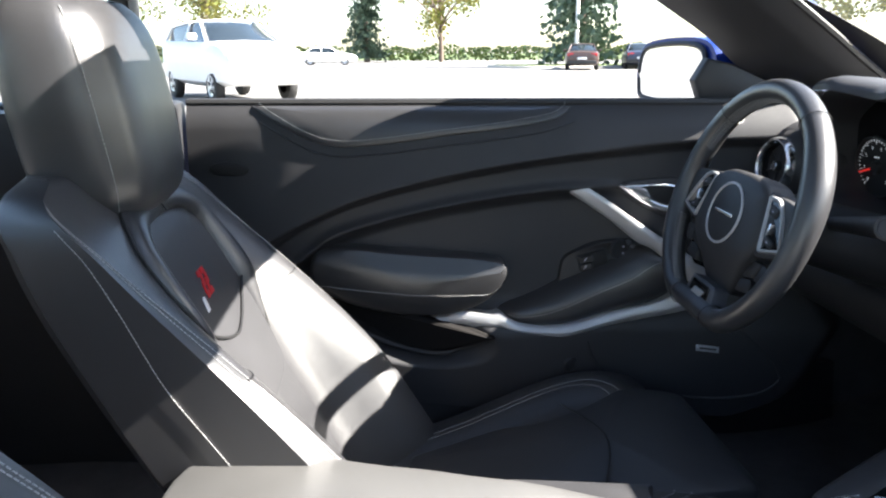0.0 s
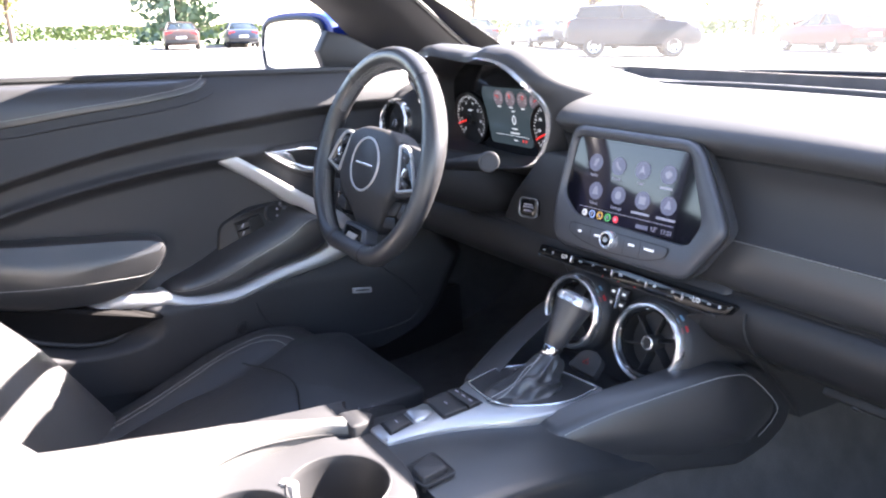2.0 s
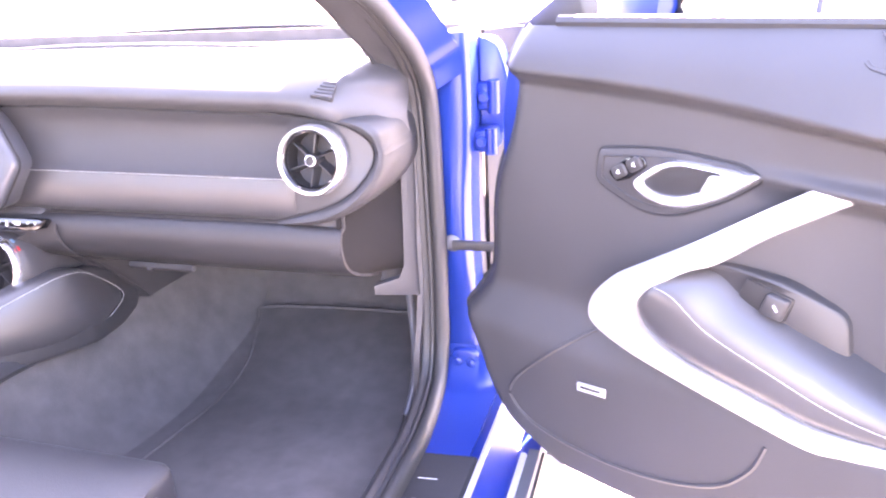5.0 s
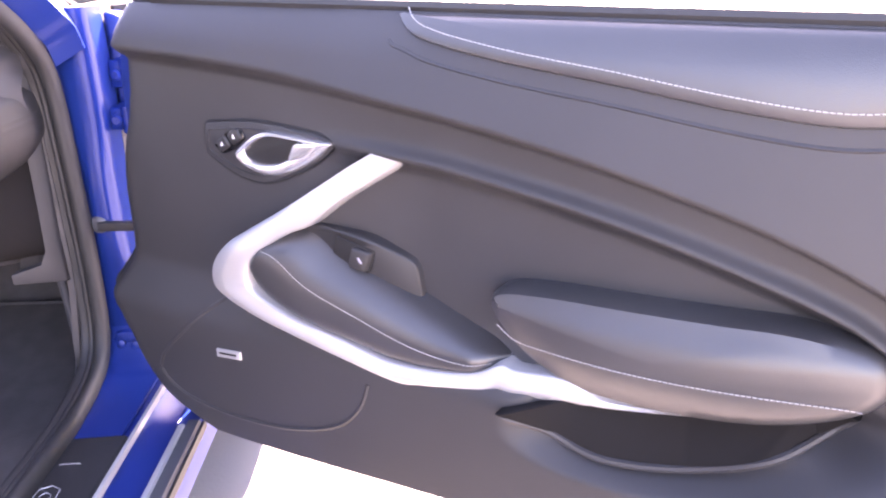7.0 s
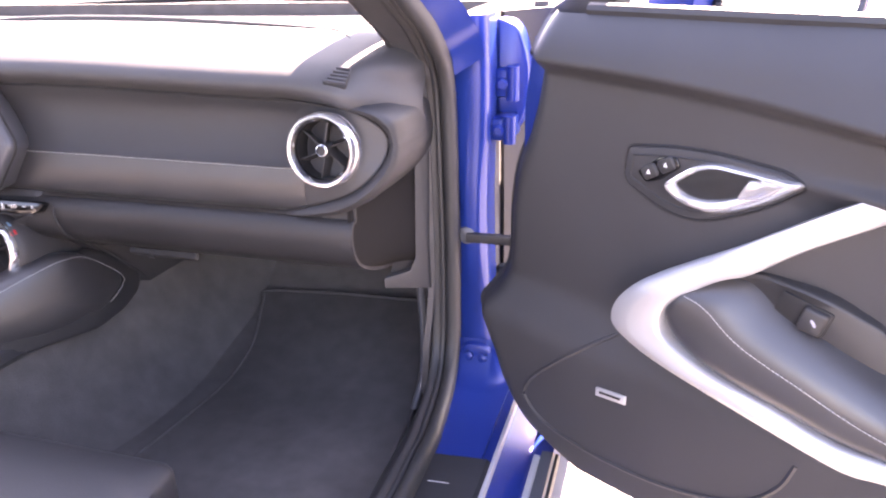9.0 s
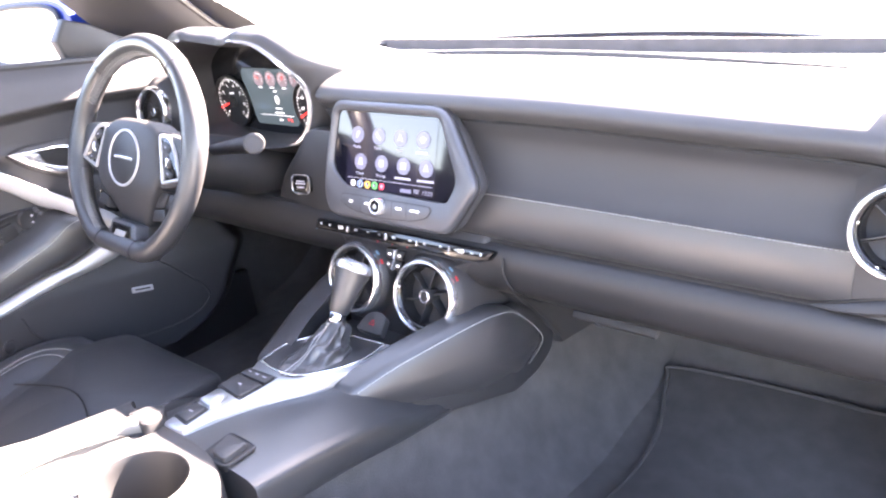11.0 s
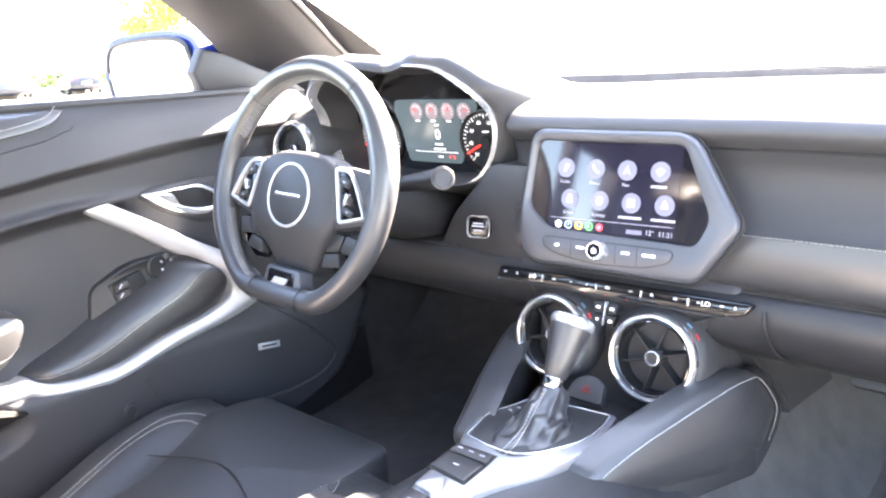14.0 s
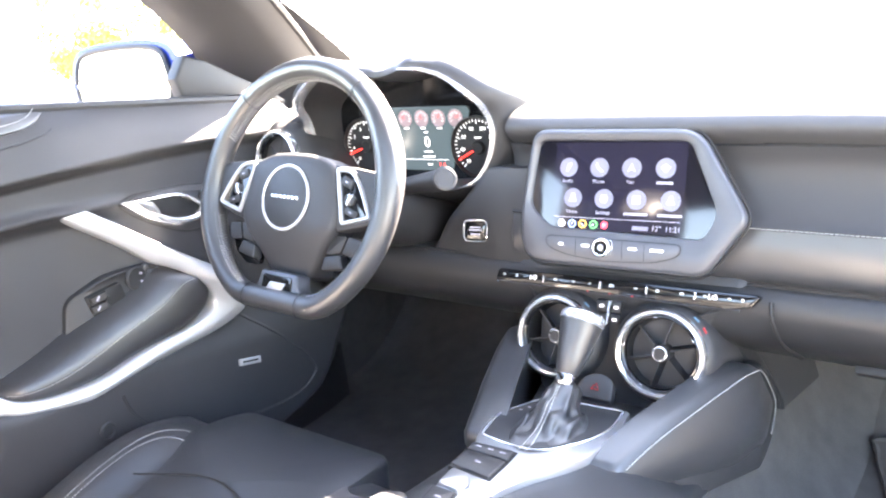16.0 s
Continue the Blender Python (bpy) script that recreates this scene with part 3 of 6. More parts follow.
def dash_point(x, i):
    y, z = PROFILE[i]
    if i < 3:
        y = .34 + (y - .34) * (base_y(x) - .34) / .82
    s = min(1.0, max(0.0, (abs(x - CX) - 0.59) / 0.134))
    k = math.sqrt(max(0.0, 1 - s * s))
    tip = 0.797
    if i <= 8:
        z -= (1 - k) * (0.858 - tip) * PAD_DROP[i] + 0.012 * sm(0.2, 0.7, x) * sm(0.6, 0.2, y)
    elif i <= 15:
        z = tip + (z - tip) * k - 0.010 * sm(0.2, 0.7, x) * (z - 0.70) / 0.18 * k
    e = min(1.0, max(0.0, (abs(x - CX) - 0.665) / 0.078))
    y += 0.115 * (1 - math.sqrt(1 - e * e)) * (1.0 if i < 17 else 0.5)
    if 4 < i < 9:
        y += 0.035 * sm(0.70, 0.75, x)
    if x < -0.13 and 2 < i < 15:
        y += 0.15 * sm(2, 4, i) * sm(-0.13, -0.17, x) * sm(-0.565, -0.525, x)
    return Vector((x, y, z))


def dash_sheet(i0, i1, x0, x1, nx=60, thick=0.005, push=0.0):
    idx = list(range(i0, i1 + 1))
    dense = 4

    def fn(u, v):
        x = x0 + (x1 - x0) * u
        col = [dash_point(x, i) for i in idx]
        if len(col) > 2:
            col = cr(col, dense)
        f = v * (len(col) - 1)
        j = min(int(f), len(col) - 2)
        p = col[j].lerp(col[j + 1], f - j)
        p.y -= push
        return p
    return sheet(fn, nx, (len(idx) - 1) * (dense if len(idx) > 2 else 1), thick)


dash = thing("dashboard", "black soft-touch dashboard with grey stitching and lighter grey top", "dashboard", at=(CX, 0.5, 0.6))
part("top_pad", dash_sheet(0, 8, -0.715, 0.767, 120), DASHTOP, dash, "grained dash top, lighter grey than the fascia")
# rounded end of the fascia round the passenger vent
E_TOP = cr([(dash_point(.60, 8).x, dash_point(.60, 8).z), (.656, .8425), (.700, .835), (.728, .823), (.744, .807), (.749, .791)], 12)
E_LOW = cr([(.749, .791), (.746, .775), (.736, .757), (.716, .738), (.690, .724), (.648, .710), (.60, dash_point(.60, 15).z)], 12)
E_COL = sorted((dash_point(.60, i).z, dash_point(.60, i).y) for i in range(8, 16))


def end_face(x, z, h=0.0):
    y = lerp_table(E_COL, z)
    return Vector((x, y + (.203 - y) * .6 * sm(.59, .69, x) + .022 * max(0, (x - .69) / .06) ** 2 - h, z))


def along(path, u):
    f = u * (len(path) - 1)
    k = min(int(f), len(path) - 2)
    return path[k].lerp(path[k + 1], f - k)


nose = [end_face(p.x, p.y) for p in E_TOP[18:]] + [end_face(p.x, p.y) for p in E_LOW[1:]] + [dash_point(.60 - .10 * k / 8, 15) for k in range(1, 9)]
NT = len(E_TOP[18:])
SECT = ((0, .004), (.006, -.010), (.013, -.017), (.024, -.021), (.032, -.014), (.038, .0), (.044, .030), (.048, .09), (.05, .16))
rings = []
for i, p in enumerate(nose):
    t = nose[min(i + 2, len(nose) - 1)] - nose[max(i - 2, 0)]
    o = Vector((-t.z, 0, t.x)).normalized()
    w = 1 - .62 * max(0, o.x) ** 1.5 if o.z > 0 else .38 + .22 * min(1, -o.z)
    w *= (.15 + .85 * sm(0, NT * .8, i)) * (.12 + .88 * sm(.56, .69, p.x))
    rings.append([p + o * a * w + Vector((0, b * (w if b < 0 else 1), 0)) for a, b in SECT])
bm = bmesh.new()
skin(bm, rings, closed=False)
part("end_pad", bm, PLASTIC, dash, "rounded pad round the dash end")
part("upper_fascia", dash_sheet(8, 12, -0.690, 0.640, 120), PLASTIC, dash)
part("lower_fascia", dash_sheet(12, 15, -0.690, 0.640, 120, push=0.001), LEATHER, dash)
part("lower_panel", dash_sheet(15, 24, -0.715, 0.705, 70), PLASTIC2, dash)
glove = part("glove_box_lid", dash_sheet(17, 22, 0.224, 0.702, 30, thick=0.006, push=0.005), PLASTIC, dash)
part("latch", slab(cr([(-.05, -.006), (.05, -.006), (.056, 0), (.05, .007), (-.05, .007), (-.056, 0)], 3, True), 0.006, 0.003,
                   lambda a, b, h: facing((0.365, 0.2335, 0.5975), (0, -.55, -.83)) @ Vector((a, b, h))), DARK, glove, "recessed glove box latch")
part("lid_gap", tube(cr([dash_point(x, i) + Vector((0, -.0105, -.003)) for x, i in ((.2215, 17), (.2245, 18), (.2345, 19), (.2480, 20))], 6), .0022, 6), DARK, glove)
part("latch_button", lathe([(0, 0), (.006, 0), (.006, .009), (.004, .010), (0, .010)], facing((0.345, 0.2335, 0.5985), (0, -.55, -.83)), 16), PLASTIC2, glove)
row = [dash_point(0.185 + (0.632 - 0.185) * k / 60, 12) + Vector((0, -0.0035, 0.002)) for k in range(61)]
part("stitching", stitches(row), THREAD, dash, "pale grey thread stitching", kind="stuff")
# dark slot of the windscreen defroster and its lip
slot = [(x, lerp_table([(-.40, .705), (-.17, .640), (0, .590), (.2, .525), (.4, .440), (.55, .395), (.62, .360), (.68, .300)], x)) for x in [-.42 + 1.09 * k / 60 for k in range(61)]]


def dash_top_z(x, y):
    best = .9
    for i in range(0, 6):
        a, b = dash_point(x, i), dash_point(x, i + 1)
        if b.y <= y <= a.y:
            best = b.z + (a.z - b.z) * (y - b.y) / max(1e-6, a.y - b.y)
    return best


bm = bmesh.new()
rings = []
for k, (x, y) in enumerate(slot):
    z, e = dash_top_z(x, y), math.sin(math.pi * min(1.0, .04 + .92 * k / 60)) ** .5
    h = .0085 * e
    rings.append([Vector((x, y, z - .006)), Vector((x, y + .0005, z + h * .8)), Vector((x, y + .003, z + h)), Vector((x, y + .010, z + h)), Vector((x, y + .05, dash_top_z(x, y + .05) + h * .55)), Vector((x, y + .10, dash_top_z(x, y + .10) - .003)), Vector((x, y + .05, z - .02))])
skin(bm, rings)
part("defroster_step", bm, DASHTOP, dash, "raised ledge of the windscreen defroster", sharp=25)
part("defroster_gap", tube([Vector((x, y - .0015, dash_top_z(x, y - .0015) + .0004)) for x, y in slot], .0022, 6, flat=.5), DARK, dash, "dark gap along the defroster ledge")
wrap = [dash_point(.20 + .39 * k / 30, 8) + Vector((0, -.001, -.001)) for k in range(31)] + [end_face(p.x, p.y, .002) for p in E_TOP]
low = [end_face(p.x, p.y, .002) for p in E_LOW[1:]] + [dash_point(.59 - .39 * k / 30, 15) + Vector((0, -.001, 0)) for k in range(31)]
part("fascia_groove", tube(wrap + low, lambda u: .0019, 6, up=(0, 1, 0)), DARK, dash, "dark seam round the fascia")


def end_cap(u, v):
    a, b = along(E_TOP, u), along(E_LOW, 1 - u)
    p = b.lerp(a, v)
    return end_face(p.x, p.y, .0035 * sm(.0, .25, u) - .004 * sm(.06, 0, u))


part("end_cap", sheet(end_cap, 40, 20, .004), PLASTIC, dash, "smooth panel round the end vent")
# small side demister grille at the passenger end
gf = facing((0.696, 0.205, 0.8785), (0.25, -0.70, 0.66), (0, .5, .8))
grille = part("side_demister", slab(rpoly([(-.018, -.012), (.013, -.016), (.015, .008), (.011, .015), (.003, .013)], .004), 0.003, 0.001, lambda a, b, h: gf @ Vector((a, b, h)), base=-.012), DARK, dash, "small black demister grille")
for k in range(5):
    w = .014 - .0022 * k
    part("slat", box(-w, .0125, -.0012, .0012, 0, .006, 0.0005, gf @ Matrix.Translation((.0007 * k, -.0105 + .005 * k, 0.001))), GREYTRIM, grille)

# instrument hood round the cluster
WX = -0.347
HOOD = cr([(0, .957, .178), (.04, .962, .166), (.074, .967, .150), (.125, .957, .160), (.175, .924, .172), (.186, .893, .198), (.185, .858, .208), (.165, .814, .210), (.130, .791, .195), (0, .781, .185),
           (-.130, .791, .195), (-.165, .814, .210), (-.185, .858, .208), (-.186, .893, .198), (-.175, .924, .172), (-.125, .957, .160), (-.074, .967, .150), (-.04, .962, .166)], 5, True)


def hood_ring(scale, dy, dz):
    return [Vector((WX + x * scale, y + dy, .87 + (z - .87) * scale + dz)) for x, z, y in HOOD]


GAUGE_Y = .276
bm = bmesh.new()
flat = [Vector((p.x, GAUGE_Y + .004 + .15 * (.85 - p.z), p.z)) for p in hood_ring(.90, 0, 0)]
skin(bm, [flat, hood_ring(.93, .04, 0), hood_ring(.955, .012, 0), hood_ring(.975, .003, 0), hood_ring(1.0, 0, 0), hood_ring(1.05, .002, .004), hood_ring(1.10, .012, .007),
          hood_ring(1.16, .035, .004), hood_ring(1.21, .08, -.004), hood_ring(1.25, .15, -.02), hood_ring(1.20, .36, -.065)], caps=False)
part("instrument_hood", bm, PLASTIC, dash, "peaked black hood over the gauges")
for k0, k1 in ((9, 41), (49, 81)):
    inn, mid, out = hood_ring(.958, .006, 0), hood_ring(.985, -.006, 0), hood_ring(1.018, -.003, .001)
    bm = bmesh.new()
    rings = []
    for k in range(k0, k1):
        w = min(1.0, .15 + (min(k - k0, k1 - 1 - k)) / 5)
        a, b, c = mid[k].lerp(inn[k], w), mid[k], mid[k].lerp(out[k], w)
        rings.append([a + Vector((0, .012, 0)), a, b, c, c + Vector((0, .012, 0))])
    skin(bm, rings)
    part("hood_trim", bm, POLISH, dash, "satin silver edge of the gauge hood", sharp=50)
clus = part("gauge_panel", slab([(p.x, p.z) for p in hood_ring(.91, 0, 0)], .002, 0, lambda a, b, h: Vector((a, GAUGE_Y + .003 + .15 * (.85 - b) - h, b))), PIANO, dash, "glossy black gauge panel")
GLOWW = pbr("white_gauge_print", (0.8, 0.85, 0.9), 0.5, emit=0.033)
GLOWR = pbr("red_needle", (1.0, 0.04, 0.03), 0.5, emit=0.055)
# display light, raised to stand for the reflection on it as well
GLOWD = pbr("dim_display", (0.020, 0.030, 0.036), 0.12, emit=0.11)


def on_gauge(a, b, h):
    return Vector((a, GAUGE_Y + .15 * (.85 - b) - h, b))


GN = (0, -1, -.15)
part("display", slab(rpoly([(-.402, .806), (-.286, .806), (-.277, .838), (-.264, .876), (-.243, .893), (-.243, .909), (-.416, .909), (-.420, .893), (-.410, .86)], .008), .0015, 0, on_gauge), GLOWD, clus, "dim blue-grey driver display")
part("display_rule", slab([(-.385, .8235), (-.292, .8235), (-.292, .8243), (-.385, .8243)], .0022, 0, on_gauge), GLOWW, clus)
for gx, gz in ((-.460, .845), (-.230, .845)):
    ring = facing(on_gauge(gx, gz, .0015), GN)
    dial = part("dial", lathe([(0, 0), (.050, 0), (.0505, .006), (.0485, .007), (.046, .0018), (0, .0018)], ring, 40), DARK, clus, "round black dial")
    bm = bmesh.new()
    for k in range(33):
        a = radians(225 - 270 * k / 32)
        box(-.0006, .0006, .037 if k % 4 == 0 else .0405, .044, 0.0022, 0.003, 0, ring @ Matrix.Rotation(a - math.pi / 2, 4, "Z"), bm)
    part("scale_marks", bm, GLOWW, dial)
    for k in range(8):
        a = radians(225 - 270 * k / 7)
        words(str(k if gx < -0.3 else k * 20 + 20), 0.0085, ring @ Matrix.Translation((.031 * math.cos(a), .031 * math.sin(a), 0.0026)), GLOWW, dial)
    bm = bmesh.new()
    box(-.0014, .0014, .006, .043, 0.004, 0.006, 0.0006, ring @ Matrix.Rotation(radians(198 - 90 if gx < -.3 else 207 - 90), 4, "Z"), bm)
    part("needle", bm, GLOWR, dial, "red gauge needle")
    part("needle_hub", lathe([(0, .0075), (.009, .0075), (.0105, .006), (.011, .002)], ring, 24), DARK, dial)
    part("text_bar", slab([(gx - .006, gz + .014), (gx + .006, gz + .014), (gx + .006, gz + .0162), (gx - .006, gz + .0162)], .0042, 0, on_gauge, base=.003), GLOWW, dial)
words("0", 0.025, facing(on_gauge(-.330, .852, .002), GN), GLOWW, clus)
words("P  R", 0.0075, facing(on_gauge(-.305, .816, .002), GN), GLOWR, clus)
SMALLG = pbr("small_gauge_face", (.22, .17, .19), .5, emit=0.012)
for k in range(4):
    gmx = facing(on_gauge(-.369 + .0335 * k, .891, .0016), GN)
    sg = part("small_gauge", lathe([(.0135, 0), (.014, .0012), (.0125, .0015), (.0115, .0006), (.0, .0004)], gmx, 24), SMALLG, clus)
    bm = bmesh.new()
    for j in range(9):
        box(-.0004, .0004, .0075, .0105, .0008, .0014, 0, gmx @ Matrix.Rotation(radians(120 - 30 * j), 4, "Z"), bm)
    part("scale_marks", bm, GLOWW, sg)
    part("small_needle", box(-.0005, .0005, 0, .009, .0010, .0018, 0, gmx @ Matrix.Rotation(radians(60 - 40 * k), 4, "Z")), GLOWR, sg)
    part("text_bar", slab([(-.374 + .0335 * k, .874), (-.364 + .0335 * k, .874), (-.364 + .0335 * k, .8762), (-.374 + .0335 * k, .8762)], .0025, 0, on_gauge, base=.001), GLOWW, clus)
for w, dz in ((.008, .8685), (.016, .837), (.024, .829), (.009, .816)):
    part("text_bar", slab([(-.330 - w / 2, dz - .0011), (-.330 + w / 2, dz - .0011), (-.330 + w / 2, dz + .0011), (-.330 - w / 2, dz + .0011)], .0026, 0, on_gauge, base=.001), GLOWW, clus)

# centre stack with screen, climate strip, buttons and two vents
SO, SU, SN = Vector((0.035, 0.172, 0.79)), Vector((0, 0.21, 0.978)), Vector((0, -0.978, 0.21))


def on_screen(a, b, h):
    return SO + Vector((1, 0, 0.015)) * a + SU * b + SN * h


stack = part("center_panel", slab(rpoly([(-.130, .697), (.200, .702), (.200, .672), (.150, .640), (.135, .52), (-.07, .52), (-.085, .640), (-.138, .672)], .02, 5), 0.03, 0.012,
                                  lambda a, b, h: Vector((a, 0.215 - 0.30 * max(0, .62 - b) + 9 * max(0, abs(a - .033) - .115) ** 2 - h, b)), base=-0.12), PLASTIC, dash, "black centre stack")
bez = thing("touchscreen", "infotainment touchscreen in a dark grey hexagonal bezel, home icons lit", "screen", at=SO)
outer = rpoly([(-.119, .0915), (.101, .0880), (.166, -.016), (.121, -.0865), (-.113, -.0855), (-.130, -.040)], [.022, .026, .014, .018, .026, .040], 6)
inner = rpoly([(-.109, .0765), (.091, .0735), (.1305, -.012), (.1155, -.0435), (-.082, -.0385), (-.1165, -.012)], [.013, .012, .014, .010, .014, .018], 6)
bm = bmesh.new()
skin(bm, [[on_screen(*(p * .93), -.04) for p in outer], [on_screen(*p, -.012) for p in outer], [on_screen(*p, .003) for p in inset(outer, .0008)], [on_screen(*p, .0075) for p in inset(outer, .003)], [on_screen(*p, .0095) for p in inset(outer, .0065)],
          [on_screen(*(p + (q - p) * .6), .0095) for p, q in zip(outer, inner)], [on_screen(*p, .0060) for p in inner], [on_screen(*p, .000) for p in inset(inner, .002)]], caps=False)
part("bezel", bm, GREYTRIM, bez, "dark grey bezel")
part("bezel_seam", tube([on_screen(*p, -.001) for p in inset(outer, -.0015)], .0016, 6, True), DARK, bez)
part("display", slab(inset(inner, -.001), 0.002, 0, on_screen), SCREEN, bez, "glossy black display")
UI = pbr("screen_icon", (.14, .14, .20), .3, emit=0.012)
UIT = pbr("screen_text", (.30, .30, .36), .3, emit=0.016)
part("home_page", slab([(-.084, -.0385), (.088, -.0385), (.088, .072), (-.084, .072)], .0026, 0, on_screen), pbr("screen_page", (.008, .008, .016), .06, emit=0.044), bez)
names = ["Audio", "Phone", "Nav", "", "Users", "Settings", "", ""]
GLYPHS = [[(-.003, -.005), (0, -.005), (.001, .002), (.005, .004), (.004, .006), (-.001, .005)], [(-.005, .004), (-.003, .006), (-.001, .002), (.003, -.002), (.006, -.004), (.003, -.006), (-.003, -.001)], [(-.005, -.005), (0, -.002), (.005, -.005), (0, .006)],
          [(-.006, .001), (0, .005), (.006, .001), (.001, -.005), (-.001, -.005)], [(-.005, -.005), (.005, -.005), (.004, -.001), (.002, .006), (-.002, .006), (-.004, -.001)], [(-.005, 0), (-.003, .005), (.003, .005), (.005, 0), (.003, -.005), (-.003, -.005)],
          [(-.005, -.005), (.005, -.005), (.005, .005), (-.005, .005)], [(-.005, -.004), (.005, -.004), (.001, .006), (-.001, .006)]]
for k in range(8):
    a, b = (-.064, -.0545)[k // 4] + .0425 * (k % 4), (.0405 if k < 4 else .0015)
    ic = part("app_icon", lathe([(0, .0003), (.0105, .0003), (.0108, .0009), (.0122, .0009), (.0122, 0)], facing(on_screen(a, b, .0027), SN), 28), UI, bez, "round lilac icon")
    part("glyph", slab([(a + x, b + y) for x, y in GLYPHS[k]], .0044, 0, on_screen, base=.0031), UIT, ic)
    if names[k]:
        words(names[k], .0062, facing(on_screen(a, b - .0175, .0032), SN), UIT, bez)
    else:
        w = .010 if k == 3 else .015
        part("text_bar", slab([(a - w, b - .0192), (a + w, b - .0192), (a + w, b - .0162), (a - w, b - .0162)], .0034, 0, on_screen, base=.0028), UIT, bez)
part("rule", slab([(-.080, -.0238), (.086, -.0238), (.086, -.0231), (-.080, -.0231)], .0034, 0, on_screen, base=.0028), UIT, bez)
for k, c in enumerate([(.7, .7, .7), (.30, .45, .8), (.9, .5, .1), (.1, .6, .15), (.8, .05, .08)]):
    c2 = on_screen(-.0675 + .0147 * k, -.0315, .0030)
    sh = part("shortcut", lathe([(.0040, 0), (.0042, .0006), (.0052, .0006), (.0054, 0)] if 0 < k < 4 else [(0, .0006), (.0046, .0006), (.0048, 0)], facing(c2, SN), 20), pbr("shortcut_%d" % k, c, .4, emit=0.033), bez)
    part("glyph", slab([(-.0675 + .0147 * k + x * .42, -.0315 + y * .42) for x, y in GLYPHS[(6, 0, 1, 2, 3)[k]]], .0044, 0, on_screen, base=.0036), UIT, sh)
part("text_bar", slab([(.028, -.0355), (.048, -.0355), (.048, -.0305), (.028, -.0305)], .0034, 0, on_screen, base=.0028), UI, bez)
words("12°  11:21", .0085, facing(on_screen(.070, -.0325, .0032), SN), UIT, bez)
keys = part("key_strip", slab(rpoly([(-.085, -.0485), (.093, -.0495), (.090, -.064), (.060, -.0735), (-.004, -.0765), (-.055, -.0715), (-.083, -.062)], .010), .0108, .0008, on_screen), GREYTRIM, bez, "row of flush grey keys")
part("key_seam", tube([on_screen(*p, .0102) for p in rpoly([(-.085, -.0485), (.093, -.0495), (.090, -.064), (.060, -.0735), (-.004, -.0765), (-.055, -.0715), (-.083, -.062)], .010)], .0007, 5, True), DARK, keys)
for a in (-.042, .020, .048):
    part("key_seam", tube([on_screen(a, -.050, .0106), on_screen(a + .001, -.0725, .0106)], .0005, 4), DARK, keys)
for a, w in ((-.062, .003), (-.028, .005), (.034, .005), (.064, .008)):
    part("key_mark", slab([(a - w, -.0600), (a + w, -.0600), (a + w, -.0570), (a - w, -.0570)], .0116, 0, on_screen, base=.0105), GLOWW, keys)
kn = facing(on_screen(-.003, -.0595, .010), SN)
part("volume_knob", lathe([(0, .0118), (.004, .0118), (.0045, .0112), (.0080, .0112), (.0088, .0125), (.0100, .0128), (.0112, .0120), (.0122, .0100), (.0126, .0), (.0, .0)], kn, 28), POLISH, bez, "bright volume knob")
part("knob_face", lathe([(0, .0116), (.0042, .0116), (.0044, .0120), (.0080, .0120), (.0084, .0114)], kn, 24), PIANO, bez)

strip = thing("climate_strip", "glossy black climate control strip with white symbols", "control panel", at=(.035, .17, .684))
SF = facing((.030, .1775, .6770), (0, -.97, .24))
on_strip = lambda a, b, h: SF @ Vector((a, b + .012 * a, h))
part("panel", slab(rpoly([(-.172, -.0085), (.150, -.0115), (.172, -.0070), (.182, .0065), (.176, .0085), (-.168, .0085)], .004, 3), .0035, .0012, on_strip, base=-.02), PIANO, strip)
part("panel_lip", tube([on_strip(a, -.0105 - .001 * math.sin(a * 9), .0015) for a in [-.17 + .33 * k / 24 for k in range(25)]], .0018, 6), PLASTIC, strip)
PRINT = pbr("strip_print", (.45, .48, .5), .5, emit=0.006)
rs = random.Random(4)
for k, a in enumerate((-.158, -.138, -.078, -.052, -.028, .002, .034, .062, .092, .120, .148, .163)):
    w = rs.choice((.0016, .0020, .0026, .0032))
    hgt = rs.choice((.0008, .0012, .0018))
    part("symbol", slab([(a - w, -hgt + .001), (a + w, -hgt + .001), (a + w * .6, hgt + .001), (a - w, hgt + .001)], .0042, 0, on_strip, base=.002), PRINT, strip)
for a in (-.096, -.014, .048, .108):
    part("toggle", slab(rr(a, .0, .0020, .0100, .3), .0065, .0008, on_strip, base=.002), POLISH, strip, "small bright toggle key")
for a in (-.112, .129):
    words("LO", .0085, SF @ Matrix.Translation((a, .0005 + .012 * a, .0044)), GLOWW, strip)
for a, c in ((-.168, BLUEMARK), (-.030, RED), (.0, RED), (.03, RED)):
    part("indicator", slab(rr(a, -.0095, .0022, .0014, .3), .0044, 0, on_strip, base=.001), c, strip)
for k, (x, w) in enumerate(((.016, .0085), (.036, .0075))):
    on_key = lambda a, b, h: Vector((a, .186 - .35 * (.66 - b) - h, b))
    for z0, z1 in ((.642, .656), (.6275, .6405)):
        f = .0018 * (.66 - z0) / .02
        b2 = part("stack_button", slab(rpoly([(x - w + f, z0), (x + w - f, z0), (x + w, z1), (x - w, z1)], .0015), .003, .001, on_key), PLASTIC2, strip)
        part("symbol", slab([(x - .0028, (z0 + z1) / 2 - .0014), (x + .0028, (z0 + z1) / 2 - .0014), (x + .0028, (z0 + z1) / 2 + .0014), (x - .0028, (z0 + z1) / 2 + .0014)], .0038, 0, on_key, base=.002), GLOWW, b2)
part("key_divider", slab(rr(.0263, .642, .0016, .030, .3), .0055, .0005, on_key, base=-.004), POLISH, strip, "bright divider between two key rows")


